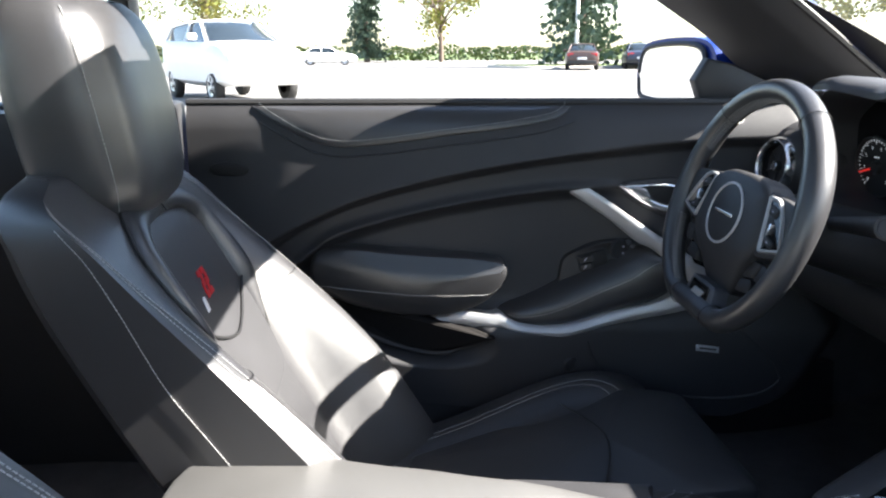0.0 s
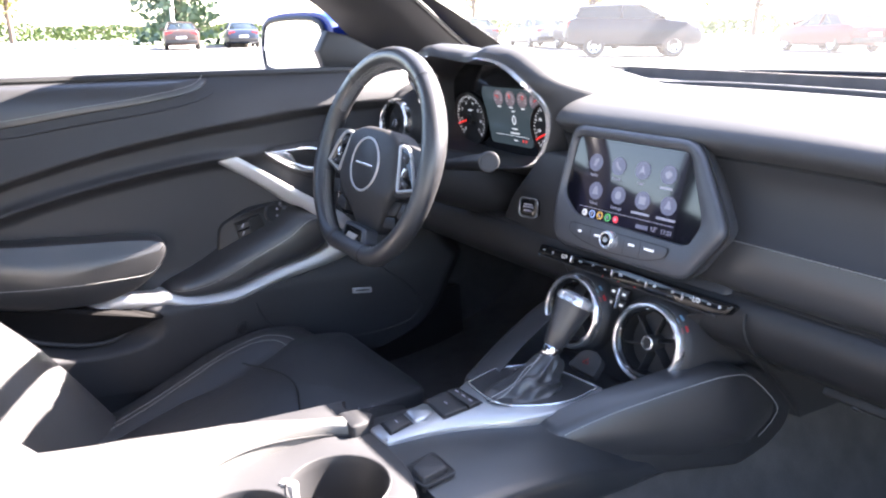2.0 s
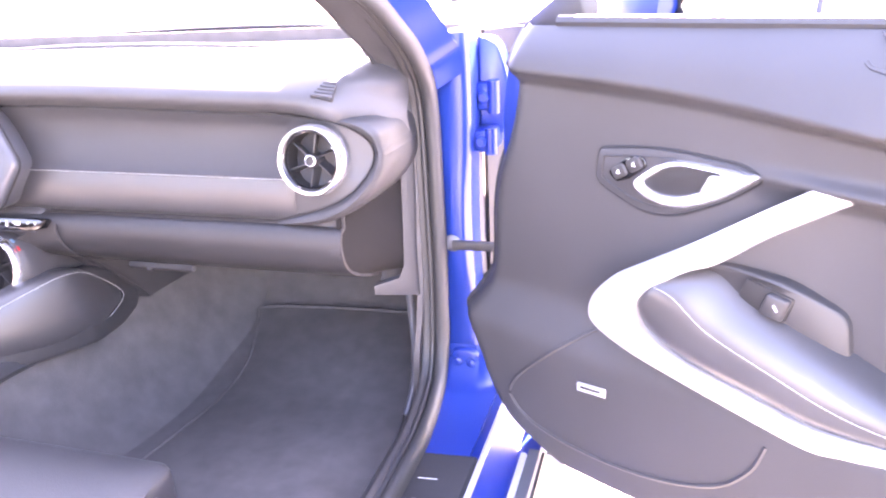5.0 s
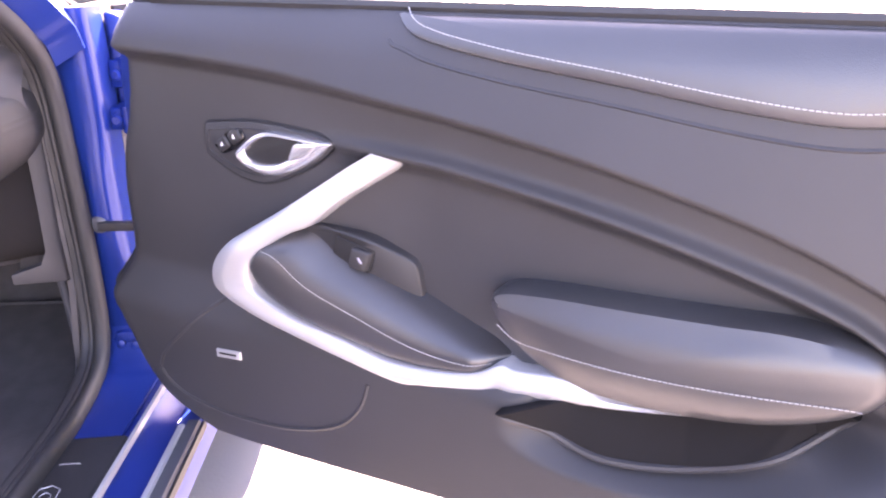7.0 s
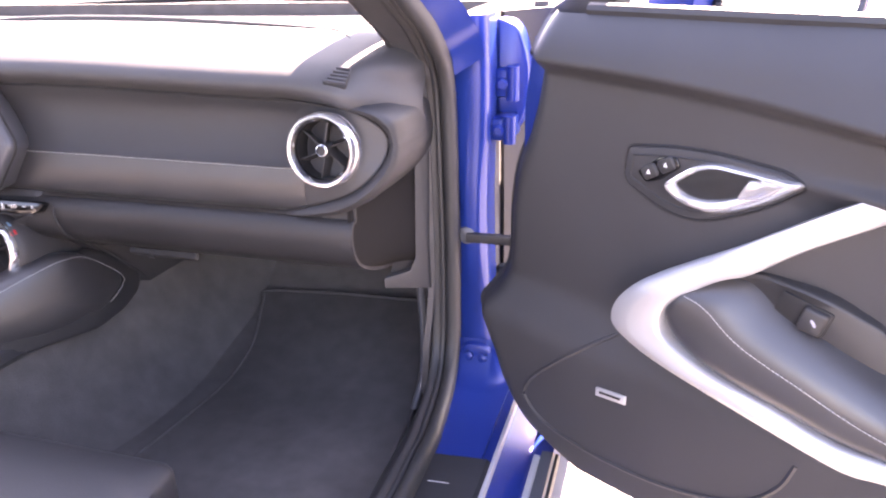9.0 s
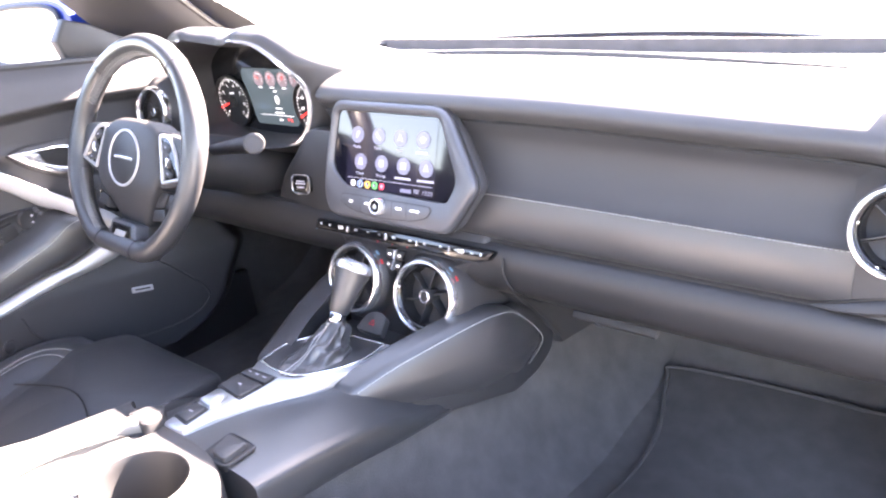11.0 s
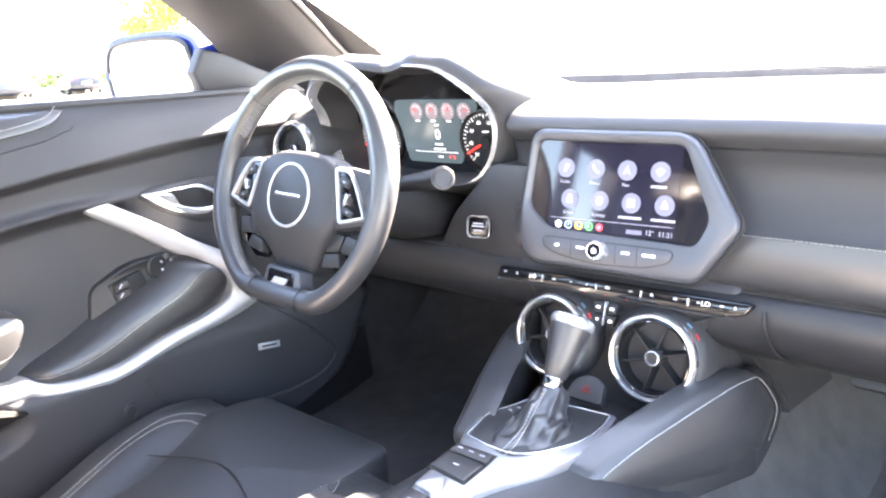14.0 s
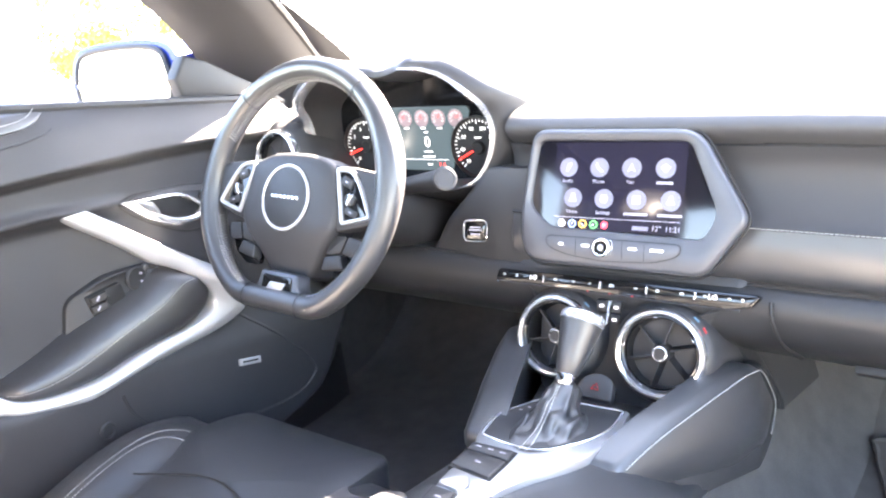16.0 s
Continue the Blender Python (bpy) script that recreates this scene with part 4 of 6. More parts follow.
RINGMETAL = pbr("bright_chrome", (.78, .78, .80), .20, .90, var=.04)


def air_vent(at, normal, r, label, nsp=6, spin=0.0, pod=False):
    v = thing("air_vent", label, "air vent", "round air vents", at=at)
    m = facing(at, normal)
    part("ring", lathe([(r * .845, -.004), (r * .848, .0075), (r * .865, .0105), (r * .90, .0118), (r * .94, .0115), (r * .975, .0090), (r * 1.0, .005), (r * 1.02, -.002), (r * 1.0, -.014)], m, 56), RINGMETAL, v, "chrome ring")
    part("collar", lathe([(r * .765, -.004), (r * .77, .002), (r * .785, .0050), (r * .81, .0062), (r * .832, .0058), (r * .846, .0045)], m, 48), PIANO, v, "gloss black inner collar")
    for k in range(5):
        a = 2 * math.pi * k / 5 + .5
        part("clip", box(r * .785, r * .812, -.0022, .0022, .003, .0078, .0006, m @ Matrix.Rotation(a, 4, "Z")), CHROME, v)
    if pod:
        part("pod", lathe([(r * .99, .001), (r * 1.07, -.002), (r * 1.13, -.010), (r * 1.18, -.030), (r * 1.26, -.075), (r * 1.34, -.13)], m, 40), PLASTIC, v, "rounded black vent pod")
        for a, c in ((.88, BLUEMARK), (.62, RED)):
            part("temperature_mark", box(r * 1.07, r * 1.10, -.004, .004, -.0045, -.0005, .0004, m @ Matrix.Rotation(a, 4, "Z")), c, v)
    part("bowl", lathe([(r * .768, .001), (r * .76, -.01), (r * .74, -.045), (r * .4, -.055), (0, -.055)], m, 36), DARK, v)
    for k in range(nsp):
        a = 2 * math.pi * k / nsp + spin
        part("blade", box(r * .12, r * .765, -.0011, .0011, -.030, -.004, .0005, m @ Matrix.Rotation(a, 4, "Z") @ Matrix.Rotation(radians(12), 4, "X")), PLASTIC2, v)
    for k in range(5):
        x = r * (-.44 + .22 * k)
        y = math.sqrt((r * .70) ** 2 - x * x)
        part("vane", box(x - .0007, x + .0007, -y, y, -.050, -.034, .0003, m), PLASTIC2, v)
    part("hub", lathe([(0, -.02), (r * .20, -.02), (r * .20, .001), (r * .17, .004), (r * .13, .0045), (r * .12, .003), (0, .003)], m, 24), PLASTIC2, v)
    part("hub_ring", lathe([(r * .13, .003), (r * .135, .0055), (r * .165, .005), (r * .17, .002)], m, 24), POLISH, v)
    return v


air_vent((0.103, 0.158, 0.605), (0.03, -0.97, 0.22), 0.0565, "round chrome-ringed air vent on the centre stack", spin=.26, pod=True)
air_vent((-0.040, 0.158, 0.605), (-0.03, -0.97, 0.22), 0.0565, "round chrome-ringed air vent behind the gear lever", spin=.26, pod=True)
air_vent((0.678, 0.183, 0.790), (-0.02, -0.985, 0.12), 0.048, "round chrome-ringed air vent at the dash end", spin=.35)
air_vent((-0.575, 0.172, 0.832), (0.05, -0.985, 0.12), 0.048, "round chrome-ringed air vent beside the driver door", spin=.35)
part("driver_vent_pod", tube([(-.575, .178, .832), (-.575, .19, .831), (-.577, .25, .826), (-.58, .36, .82)], lambda u: .050 + .022 * u ** .6, 28, up=(0, 0, 1)), PLASTIC, dash)
HZ = facing((.040, .112, .561), (0, -.62, .78))
hz = part("hazard_button", slab(rpoly([(-.026, -.016), (.026, -.016), (.020, .012), (.006, .019), (-.006, .019), (-.020, .012)], .006), .008, .002, lambda a, b, h: HZ @ Vector((a, b, h))), PLASTIC2, stack)
part("button_seam", tube([HZ @ Vector((p.x, p.y, .0065)) for p in rpoly([(-.020, -.011), (.020, -.011), (.015, .009), (-.015, .009)], .004)], .0007, 5, True), DARK, hz)
part("warning_triangle", tube([HZ @ Vector((a, b, .0084)) for a, b in ((-.005, -.004), (.005, -.004), (0, .004))], .0008, 5, True), RED, hz)

# button panel and shrouds under the gauges
AF = facing((-.185, .190, .732), (.22, -.96, .12))
on_auto = lambda a, b, h: AF @ Vector((a, b, h))
asb = part("stop_start_button", slab(rr(0, 0, .034, .029), .004, .002, on_auto, base=-.02), PIANO, dash)
part("frame", tube([on_auto(a, b, .0035) for a, b in rr(0, 0, .036, .031)], .0011, 6, True), POLISH, asb, "thin bright frame")
for b, w in ((.005, .008), (.001, .010), (-.005, .007)):
    part("text_bar", slab([(-w, b - .001), (w, b - .001), (w, b + .001), (-w, b + .001)], .0046, 0, on_auto, base=.003), UIT, asb)
part("knee_panel", slab(rpoly([(-.280, .690), (-.250, .742), (-.205, .785), (-.170, .825), (-.095, .825), (-.100, .684), (-.150, .681)], [.01, .02, .03, .02, .01, .01, .01]), .006, .005, lambda a, b, h: Vector((a, .204 + .10 * max(0, -.16 - a) - h, b)), base=-.05), PLASTIC, dash, "dark panel beside the gauge hood")
part("lower_knee_panel", slab(rpoly([(-.62, .66), (-.30, .640), (-.13, .655), (-.12, .682), (-.27, .690), (-.62, .72)], .012), .004, .004, lambda a, b, h: Vector((a, .235 + .25 * (.68 - b) - h, b)), base=-.05), PLASTIC2, dash, "black knee panel under the column")
part("column_shroud", tube([(WX, .03, .795), (WX, .10, .775), (WX, .20, .745), (WX, .30, .72)], lambda u: .052 + .018 * u, 16, flat=.8), PLASTIC2, dash)
col = thing("wiper_stalk", "black wiper stalk with a round end cap", "control stalk", at=(-.25, .08, .80))
part("arm", tube([(-.30, .105, .795), (-.23, .10, .808), (-.165, .092, .820)], lambda u: .009 + .006 * u, 12), PLASTIC2, col)
part("end_cap", lathe([(0, 0), (.016, 0), (.0165, .003), (.0155, .006), (.012, .007), (.0115, .006), (0, .006)], facing((-.165, .090, .820), (.75, -.62, .25)), 24), PLASTIC, col)

# ---- steering wheel ----
wheel = thing("steering_wheel", "black leather flat-bottomed steering wheel with silver-edged spokes", "steering wheel", at=(WX, .0, .81))
WM = facing((WX, -.007, .811), (0, -math.cos(radians(17)), math.sin(radians(17)))) @ Matrix.Rotation(radians(-1.5), 4, "Z")


def on_wheel(a, b, h):
    return WM @ Vector((a, b, h))


FLAT = -.1505
rim = []
for k in range(120):
    a = 2 * math.pi * k / 120
    x, y = .1685 * math.cos(a), .1665 * math.sin(a)
    if y < -.11:
        y = min(y, -.11 - (-.11 - y) * .72)
        y = max(y, FLAT)
    rim.append(Vector((x, y)))
for _ in range(3):
    rim = [rim[k] * .5 + (rim[k - 1] + rim[(k + 1) % 120]) * .25 for k in range(120)]


def rim_radius(k):
    a = 2 * math.pi * k / 120
    return .0160 + .0022 * max(0, math.cos(2 * (a - .35))) ** 4


rings, outw = [], []
for k, p in enumerate(rim):
    t = (rim[(k + 1) % 120] - rim[k - 1]).normalized()
    d = Vector((t.y, -t.x))
    outw.append(d)
    q_r = rim_radius(k)
    rings.append([on_wheel(p.x + d.x * q_r * math.cos(q), p.y + d.y * q_r * math.cos(q), q_r * 1.1 * math.sin(q)) for q in [2 * math.pi * j / 16 for j in range(16)]])
rings.append(rings[0])
bm = bmesh.new()
skin(bm, rings, caps=False)
rim_ob = part("rim", bm, LEATHER, wheel, "black leather rim")
bm = bmesh.new()
for k0, k1 in ((8, 52), (66, 82), (98, 114)):
    for k in range(k0, k1):
        for f in (0, .5):
            q, d = rim[k].lerp(rim[k + 1], f), outw[k]
            for z0, z1, sh in ((-.0035, .0035, .0016), (.0035, .0105, -.0016)):
                r0, r1 = rim_radius(k) * math.cos(math.asin(min(.9, abs(z0) / .018))), rim_radius(k) * math.cos(math.asin(min(.9, abs(z1) / .018)))
                t = Vector((-d.y, d.x)) * sh * 1.6
                stitches([on_wheel(q.x - d.x * r0, q.y - d.y * r0, z0), on_wheel(q.x - d.x * r1 + t.x, q.y - d.y * r1 + t.y, z1)], 1, .0075, .00055, bm)
part("stitching", bm, THREAD, rim_ob, "pale cross stitching", kind="stuff")
for k in (18, 44, 84, 96):
    p, d = rim[k], outw[k]
    part("seam", tube([on_wheel(p.x + d.x * .0178 * math.cos(q), p.y + d.y * .0178 * math.cos(q), .0190 * math.sin(q)) for q in [2 * math.pi * j / 20 for j in range(20)]], .0007, 5, True), PLASTIC2, rim_ob)

# the cover bows out at the emblem and falls away towards the lower spoke
def on_cover(a, b, h):
    return on_wheel(a, b, h - .026 * sm(-.045, -.118, b) - .5 * a * a - .006 * sm(.02, .06, b))


hub = part("airbag_cover", slab(rpoly([(-.078, .034), (-.044, .050), (.044, .050), (.078, .034), (.094, -.040), (.072, -.072), (.036, -.118), (-.036, -.118), (-.072, -.072), (-.094, -.040)], [.010, .03, .03, .010, .02, .02, .014, .014, .02, .02], 5), .012, .007, on_cover, dome=.002, base=-.03), PLASTIC, wheel, "black moulded airbag cover")
part("emblem_ring", tube([on_cover(.0430 * math.cos(q), -.012 + .0430 * math.sin(q), .0142) for q in [2 * math.pi * j / 56 for j in range(56)]], .0021, 8, True), SILVER, hub, "thin chrome circle")
part("emblem_disc", lathe([(0, .0), (.040, -.0002), (.0415, -.0008)], WM @ Matrix.Translation((0, -.012, .0142)), 48), PLASTIC2, hub)
bm = bmesh.new()
for k in range(7):
    box(-.0265 + .0078 * k, -.0205 + .0078 * k, -.0145, -.0095, .0138, .0156, .0004, WM, bm)
part("nameplate", bm, CHROME, hub, "small chrome nameplate")
for s in (-1, 1):
    sp = part("spoke", slab(rpoly([(s * .060, .040), (s * .112, .036), (s * .160, .030), (s * .164, -.030), (s * .130, -.040), (s * .085, -.050)], .012), .002, .006, on_wheel, base=-.016), PLASTIC, wheel, "black spoke cover")
    o = rpoly([(s * .0765, .0345), (s * .106, .0345), (s * .126, .013), (s * .1485, -.0275), (s * .0985, -.0400), (s * .090, -.012)], [.006, .012, .02, .007, .006, .03], 5)
    oi = inset(o, .0058)
    bm = bmesh.new()
    skin(bm, [[on_wheel(*p, -.004) for p in o], [on_wheel(*p, .0035) for p in o], [on_wheel(*p, .0060) for p in inset(o, .0016)], [on_wheel(*p, .0058) for p in inset(o, .0042)], [on_wheel(*p, .0020) for p in oi]], caps=False)
    part("button_frame", bm, SILVER, sp, "silver button frame")
    bp = part("button_pad", slab(inset(o, .0054), .0034, .001, on_wheel), PIANO, sp, "gloss black button pad")
    for a, b, w, h in ((.101, .016, .020, .012), (.109, -.006, .018, .010), (.114, -.022, .022, .010)):
        bt = part("button", slab(rr(s * a, b, w, h, .25, -s * 18), .0062, .0018, on_wheel, base=.002), PLASTIC2, bp)
        part("symbol", slab(rr(s * a, b, .005, .0018, .2, -s * 18), .0067, 0, on_wheel, base=.005), UIT, bt)
    part("rocker", slab(rr(s * .109, -.006, .006, .016, .3, -s * 18), .0085, .0015, on_wheel, base=.002), POLISH, bp)
    for pts in ([(.079, -.053), (.104, -.052), (.096, -.075), (.070, -.080)], [(.106, -.052), (.130, -.055), (.122, -.078), (.098, -.076)], [(.069, -.082), (.096, -.077), (.104, -.095), (.066, -.101)]):
        part("lower_button", slab(rpoly([(s * a, b) for a, b in pts], .004), -.006, .002, on_wheel, base=-.020), PLASTIC2, wheel, "small black key below the spoke")
    part("paddle", slab(rpoly([(s * .085, -.058), (s * .142, -.050), (s * .132, -.092), (s * .100, -.112), (s * .070, -.108)], .010), -.022, .003, on_wheel, base=-.030), PIANO, wheel, "dark shift paddle")
low = part("lower_spoke", slab(rpoly([(-.036, -.112), (.036, -.112), (.040, -.132), (.056, -.142), (.082, -.146), (.082, -.160), (-.082, -.160), (-.082, -.146), (-.056, -.142), (-.040, -.132)], .006), .004, .004, on_wheel, base=-.020), GREYTRIM, wheel, "gloss grey lower spoke")
part("spoke_recess", slab(rpoly([(-.028, -.117), (.028, -.117), (.030, -.148), (-.030, -.148)], .005), .0055, .001, on_wheel, base=.002), PIANO, low)
part("badge", slab([(-.0185, -.1375), (.0110, -.1375), (.0185, -.1265), (-.0110, -.1265)], .0075, .0006, on_wheel, base=.004), SILVER, low, "small silver badge")

# ---- doors ----
CREASE1 = [(-.84, .615), (-.61, .734), (-.53, .769), (-.43, .799), (-.32, .825), (-.19, .848), (-.067, .864), (.078, .879), (.31, .890)]
CREASE2 = [(-.84, .520), (-.70, .620), (-.627, .667), (-.58, .695), (-.49, .725), (-.385, .752), (-.265, .775), (-.150, .790), (.31, .81)]


def front_edge(z):
    return .022 + lerp_table([(.345, .175), (.362, .225), (.385, .272), (.41, .297), (.44, .316), (.47, .328), (.50, .343), (.533, .356), (.556, .345), (.585, .331), (.62, .325), (.68, .323), (.72, .318), (.754, .309), (.79, .294), (.84, .281), (.94, .266)], z)


def relief(y, z):
    u = z - lerp_table(CREASE1, y)
    v = z - lerp_table(CREASE2, y)
    rear = sm(.02, -.16, y)
    d = .040 * sm(-.020, .004, u) * (.6 + .4 * rear) * (1 - .85 * min(1.0, max(0.0, u / (.945 - lerp_table(CREASE1, y)))))
    d += .011 * math.exp(-(v / .009) ** 2) * rear
    d -= .024 * sm(.0, -.03, v) * rear * sm(.53, .58, z)
    d += .028 * sm(.60, .52, z)
    if z > .893:
        d -= .012 * ((z - .893) / .047) ** 2
    d -= .042 * sm(1.6, .40, ((y + .46) / .155) ** 2 + ((z - .534 + .16 * (y + .46)) / .055) ** 2)
    d -= .035 * sm(-.06, .0, y - front_edge(z)) ** 2
    return d


def build_door(side, label):
    dz = .010 * side
    dy, bx = (0, .742) if side > 0 else (-.020, .715)
    hx = .835 if side > 0 else 2 * CX - .835
    turn = Matrix.Rotation(radians(53), 4, "Z") if side > 0 else Matrix.Identity(4)
    door = thing("door_1" if side > 0 else "door_2", label, "car door", kind="structure", local=Matrix.Translation((hx, .50, 0)) @ turn)

    def M(y, z, h):
        drop = .021 * sm(-.02, -.24, y) * sm(.72, .60, z) if side < 0 else 0
        return Vector((side * (bx - .15 * y - h - .835), y - .5 + dy, z + dz - drop))

    def S(y, z, h):
        return M(y, z, h + relief(y, z))

    zb = lambda y: lerp_table([(-.84, .41), (-.3, .378), (-.118, .368), (.056, .358), (.20, .352), (.36, .350)], y)

    def rows(u, v):
        y = -.84 + 1.17 * u
        c1, c2 = lerp_table(CREASE1, y), lerp_table(CREASE2, y)
        knots = [zb(y), min(c2 - .03, .50), c2 - .03, c2 + .025, max(c1 - .045, c2 + .03), c1 + .008, max(.893, c1 + .012), .940]
        cuts = [0, .22, .44, .60, .66, .80, .86, 1]
        z = .94
        for k in range(7):
            if v <= cuts[k + 1] + 1e-9:
                z = knots[k] + (knots[k + 1] - knots[k]) * (v - cuts[k]) / (cuts[k + 1] - cuts[k])
                break
        return S(-.84 + (front_edge(z) + .84) * u, z, 0)
    bm = sheet(rows, 260, 150, .004)
    part("inner_panel", bm, PLASTIC, door, "black moulded inner panel")
    low = .318 if side > 0 else .355
    bm = slab([(-.86, .37), (-.3, low + .004), (.18, low), (.25, low + .02), (.30, .44), (.33, .60), (.35, .78), (.35, .90), (.28, .920), (-.86, .925)], -.080, 0, lambda a, b, h: M(a, b, h), base=-.13)
    shell = part("outer_skin", bm, BLUE, door, "blue painted outer skin")
    bm = slab([(.20, low + .03), (.24, .40), (.30, .46), (.318, .60), (.318, .70), (.322, .76), (.322, .82), (.312, .88), (.29, .915), (.20, .918)], -.030, .006, lambda a, b, h: M(a, b, h), base=-.085)
    part("shut_face", bm, BLUE, shell, "blue painted door shut face")
    part("belt_seal", tube([M(y, .944, -.012) for y in [-.84 + 1.05 * k / 20 for k in range(21)]], .008, 8), RUBBER, door)
    INS = cr([(-.140, .938), (-.172, .917), (-.260, .900), (-.370, .886), (-.470, .872), (-.552, .866), (-.607, .876), (-.667, .906), (-.717, .938)], 5)
    top = [Vector((y, .938)) for y in [-.692 + .53 * k / 8 for k in range(9)]]
    pad = part("upper_pad", slab(INS + top, .007, .006, S, dome=.001), LEATHER, door, "black leather upper pad")
    part("stitching", stitches([S(*p, .0075) for p in inset(INS + top, .012)[1:len(INS) - 1]]), THREAD, pad, kind="stuff")
    INS2 = [Vector((p.x + .010 if i < 4 else p.x, p.y - .017)) for i, p in enumerate(INS) if p.y < .932]
    part("pad_border", tube([S(*p, -.0030) for p in INS2], .0045, 8, flat=.6), PLASTIC, door)
    part("small_grille", slab(cr([(-.80, .83), (-.765, .838), (-.73, .83), (-.735, .815), (-.79, .815)], 3, True), .004, .002, S), DARK, door)
    BLADE = ((-.155, .793, -.154, .791, .002), (-.120, .798, -.115, .766, .008), (-.090, .782, -.061, .729, .015), (-.045, .751, -.020, .695, .024), (.002, .718, .004, .684, .035), (.060, .681, .026, .668, .046),
             (.086, .663, .045, .651, .051), (.113, .634, .056, .632, .049), (.124, .607, .060, .614, .046), (.116, .588, .050, .599, .045), (.074, .567, .007, .580, .043), (.008, .550, -.035, .570, .042),
             (-.069, .532, -.070, .561, .039), (-.142, .517, -.127, .546, .035), (-.175, .520, -.170, .545, .031), (-.206, .524, -.205, .548, .028), (-.245, .527, -.241, .557, .024), (-.262, .529, -.263, .570, .020),
             (-.283, .530, -.281, .567, .020), (-.325, .534, -.325, .570, .014), (-.350, .536, -.347, .569, .010), (-.376, .539, -.374, .557, .006), (-.424, .546, -.422, .556, .000), (-.478, .558, -.478, .560, -.004))
    bo, bi, bh = cr([(p[0], p[1]) for p in BLADE], 4), cr([(p[2], p[3]) for p in BLADE], 4), cr([(p[4], 0) for p in BLADE], 4)
    bm = bmesh.new()
    rings = []
    for k, (o, i, q) in enumerate(zip(bo, bi, bh)):
        h, f = q.x, sm(8, 24, k)
        w = (i - o).normalized() * min(.004, (i - o).length * .25)
        e = .25 + .20 * f
        rings.append([M(*o, h - .045), M(*o, h - .006 - .008 * f), M(*(o + w * .35), h - .003 - .007 * f), M(*o.lerp(i, e * .55), h - .0015 * (1 - f) - .0025 * f), M(*o.lerp(i, e), h), M(*o.lerp(i, e + .04), h + .0002), M(*o.lerp(i, .72), h - .002 * f), M(*(i - w), h - .0025 - .002 * f), M(*(i - w * .3), h - .005 - .002 * f), M(*i, h - .010), M(*i, h - .045)])
    skin(bm, rings)
    part("trim_blade", bm, SILVER, door, "satin silver V-shaped trim blade", sharp=28)
    LOW = cr([(.050, .652), (.057, .625), (.050, .598), (.005, .574), (-.07, .555), (-.127, .540), (-.18, .539), (-.235, .550), (-.262, .566)], 6)
    TOP = cr([(.046, .660), (.020, .678), (-.018, .684), (-.056, .660), (-.112, .634), (-.165, .611), (-.205, .595), (-.240, .582), (-.262, .572)], 6)

    def roll(u, v, lift=0):
        p = along(LOW, u).lerp(along(TOP, u), v)
        body = (1 - abs(2 * v ** .85 - 1) ** 3.2) ** .75 * (.45 + .55 * sm(0, .14, u) * sm(1, .84, u))
        return M(p.x, p.y, -.012 + .056 * body + lift - .026 * sm(.02, -.26, p.x))
    arm = part("pull_grip", sheet(roll, 72, 24, -.003), LEATHER, door, "black leather pull grip", sharp=70)
    part("stitching", stitches([roll(.05 + .88 * k / 60, .74 - .30 * k / 60, .0044) for k in range(61)]), THREAD, arm, kind="stuff")
    SWM = lambda a, b, h: M(a, b, h - .002 - .020 * sm(-.07, -.15, a))
    sw = part("switch_plate", slab(rpoly([(.004, .690), (-.024, .695), (-.084, .689), (-.143, .660), (-.150, .612), (-.162, .590), (-.10, .632), (-.03, .664)], [.01, .012, .02, .014, .01, .008, .01, .01]), .008, .003, SWM, base=-.03), PLASTIC2, door)
    y, z = (-.070, .664) if side > 0 else (-.090, .654)
    well = part("switch_well", slab(rr(y, z, .050, .030, .10, 16), .0092, .0004, SWM, base=.0), DARK, sw)
    for dz2 in ((0,) if side > 0 else (.0075, -.0065)):
        ws2 = part("window_switch", slab(rr(y - .012, z - .003 + dz2, .023, .026 if side > 0 else .0125, .15, 16), .0150, .003, SWM, base=.0), PLASTIC2, well)
        part("switch_mark", slab(rr(y - .0145, z - .003 + dz2, .008, .002, .2, 60), .0156, 0, SWM, base=.012), UIT, ws2)
    if side < 0:
        dial = part("mirror_dial", lathe([(0, 0), (.019, 0), (.019, .004), (.0165, .0065), (.006, .005), (0, .005)], facing(SWM(-.046, .676, .008), (side * -1, .15, 0)), 28), PLASTIC2, sw)
        for a, b in ((-.0075, .0065), (.0075, .0065), (-.0075, -.0065), (.0075, -.0065)):
            part("dial_mark", slab(rr(-.046 + a, .676 + b, .003, .003, .4), .0150, 0, SWM, base=.012), UIT, dial)
        for a, b in ((-.020, .680), (-.028, .690)):
            part("mirror_key", slab(rr(a, b, .008, .010, .3, 20), .011, .002, SWM, base=.005), GREYTRIM, sw)
    EP = cr([(-.247, .640), (-.258, .660), (-.31, .668), (-.405, .672), (-.48, .676), (-.55, .680), (-.610, .670), (-.625, .636), (-.602, .604), (-.54, .575), (-.46, .560), (-.38, .558), (-.342, .565), (-.303, .580), (-.268, .608)], 5, True)
    pad_h = dome_height(EP, .018, .017, .012)
    cup = part("elbow_pad", slab(EP, .018, .017, M, base=-.045, dome=.012), LEATHER, door, "black leather elbow pad")
    part("stitching", stitches([M(*p, pad_h(p) + .0004) for p in cr([(-.262, .623), (-.285, .608), (-.32, .606), (-.411, .607), (-.484, .610), (-.605, .618)], 8)]), THREAD, cup, kind="stuff")
    # dark slab stands in for the shade inside the pocket
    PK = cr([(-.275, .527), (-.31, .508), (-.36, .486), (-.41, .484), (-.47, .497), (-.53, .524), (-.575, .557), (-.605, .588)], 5)
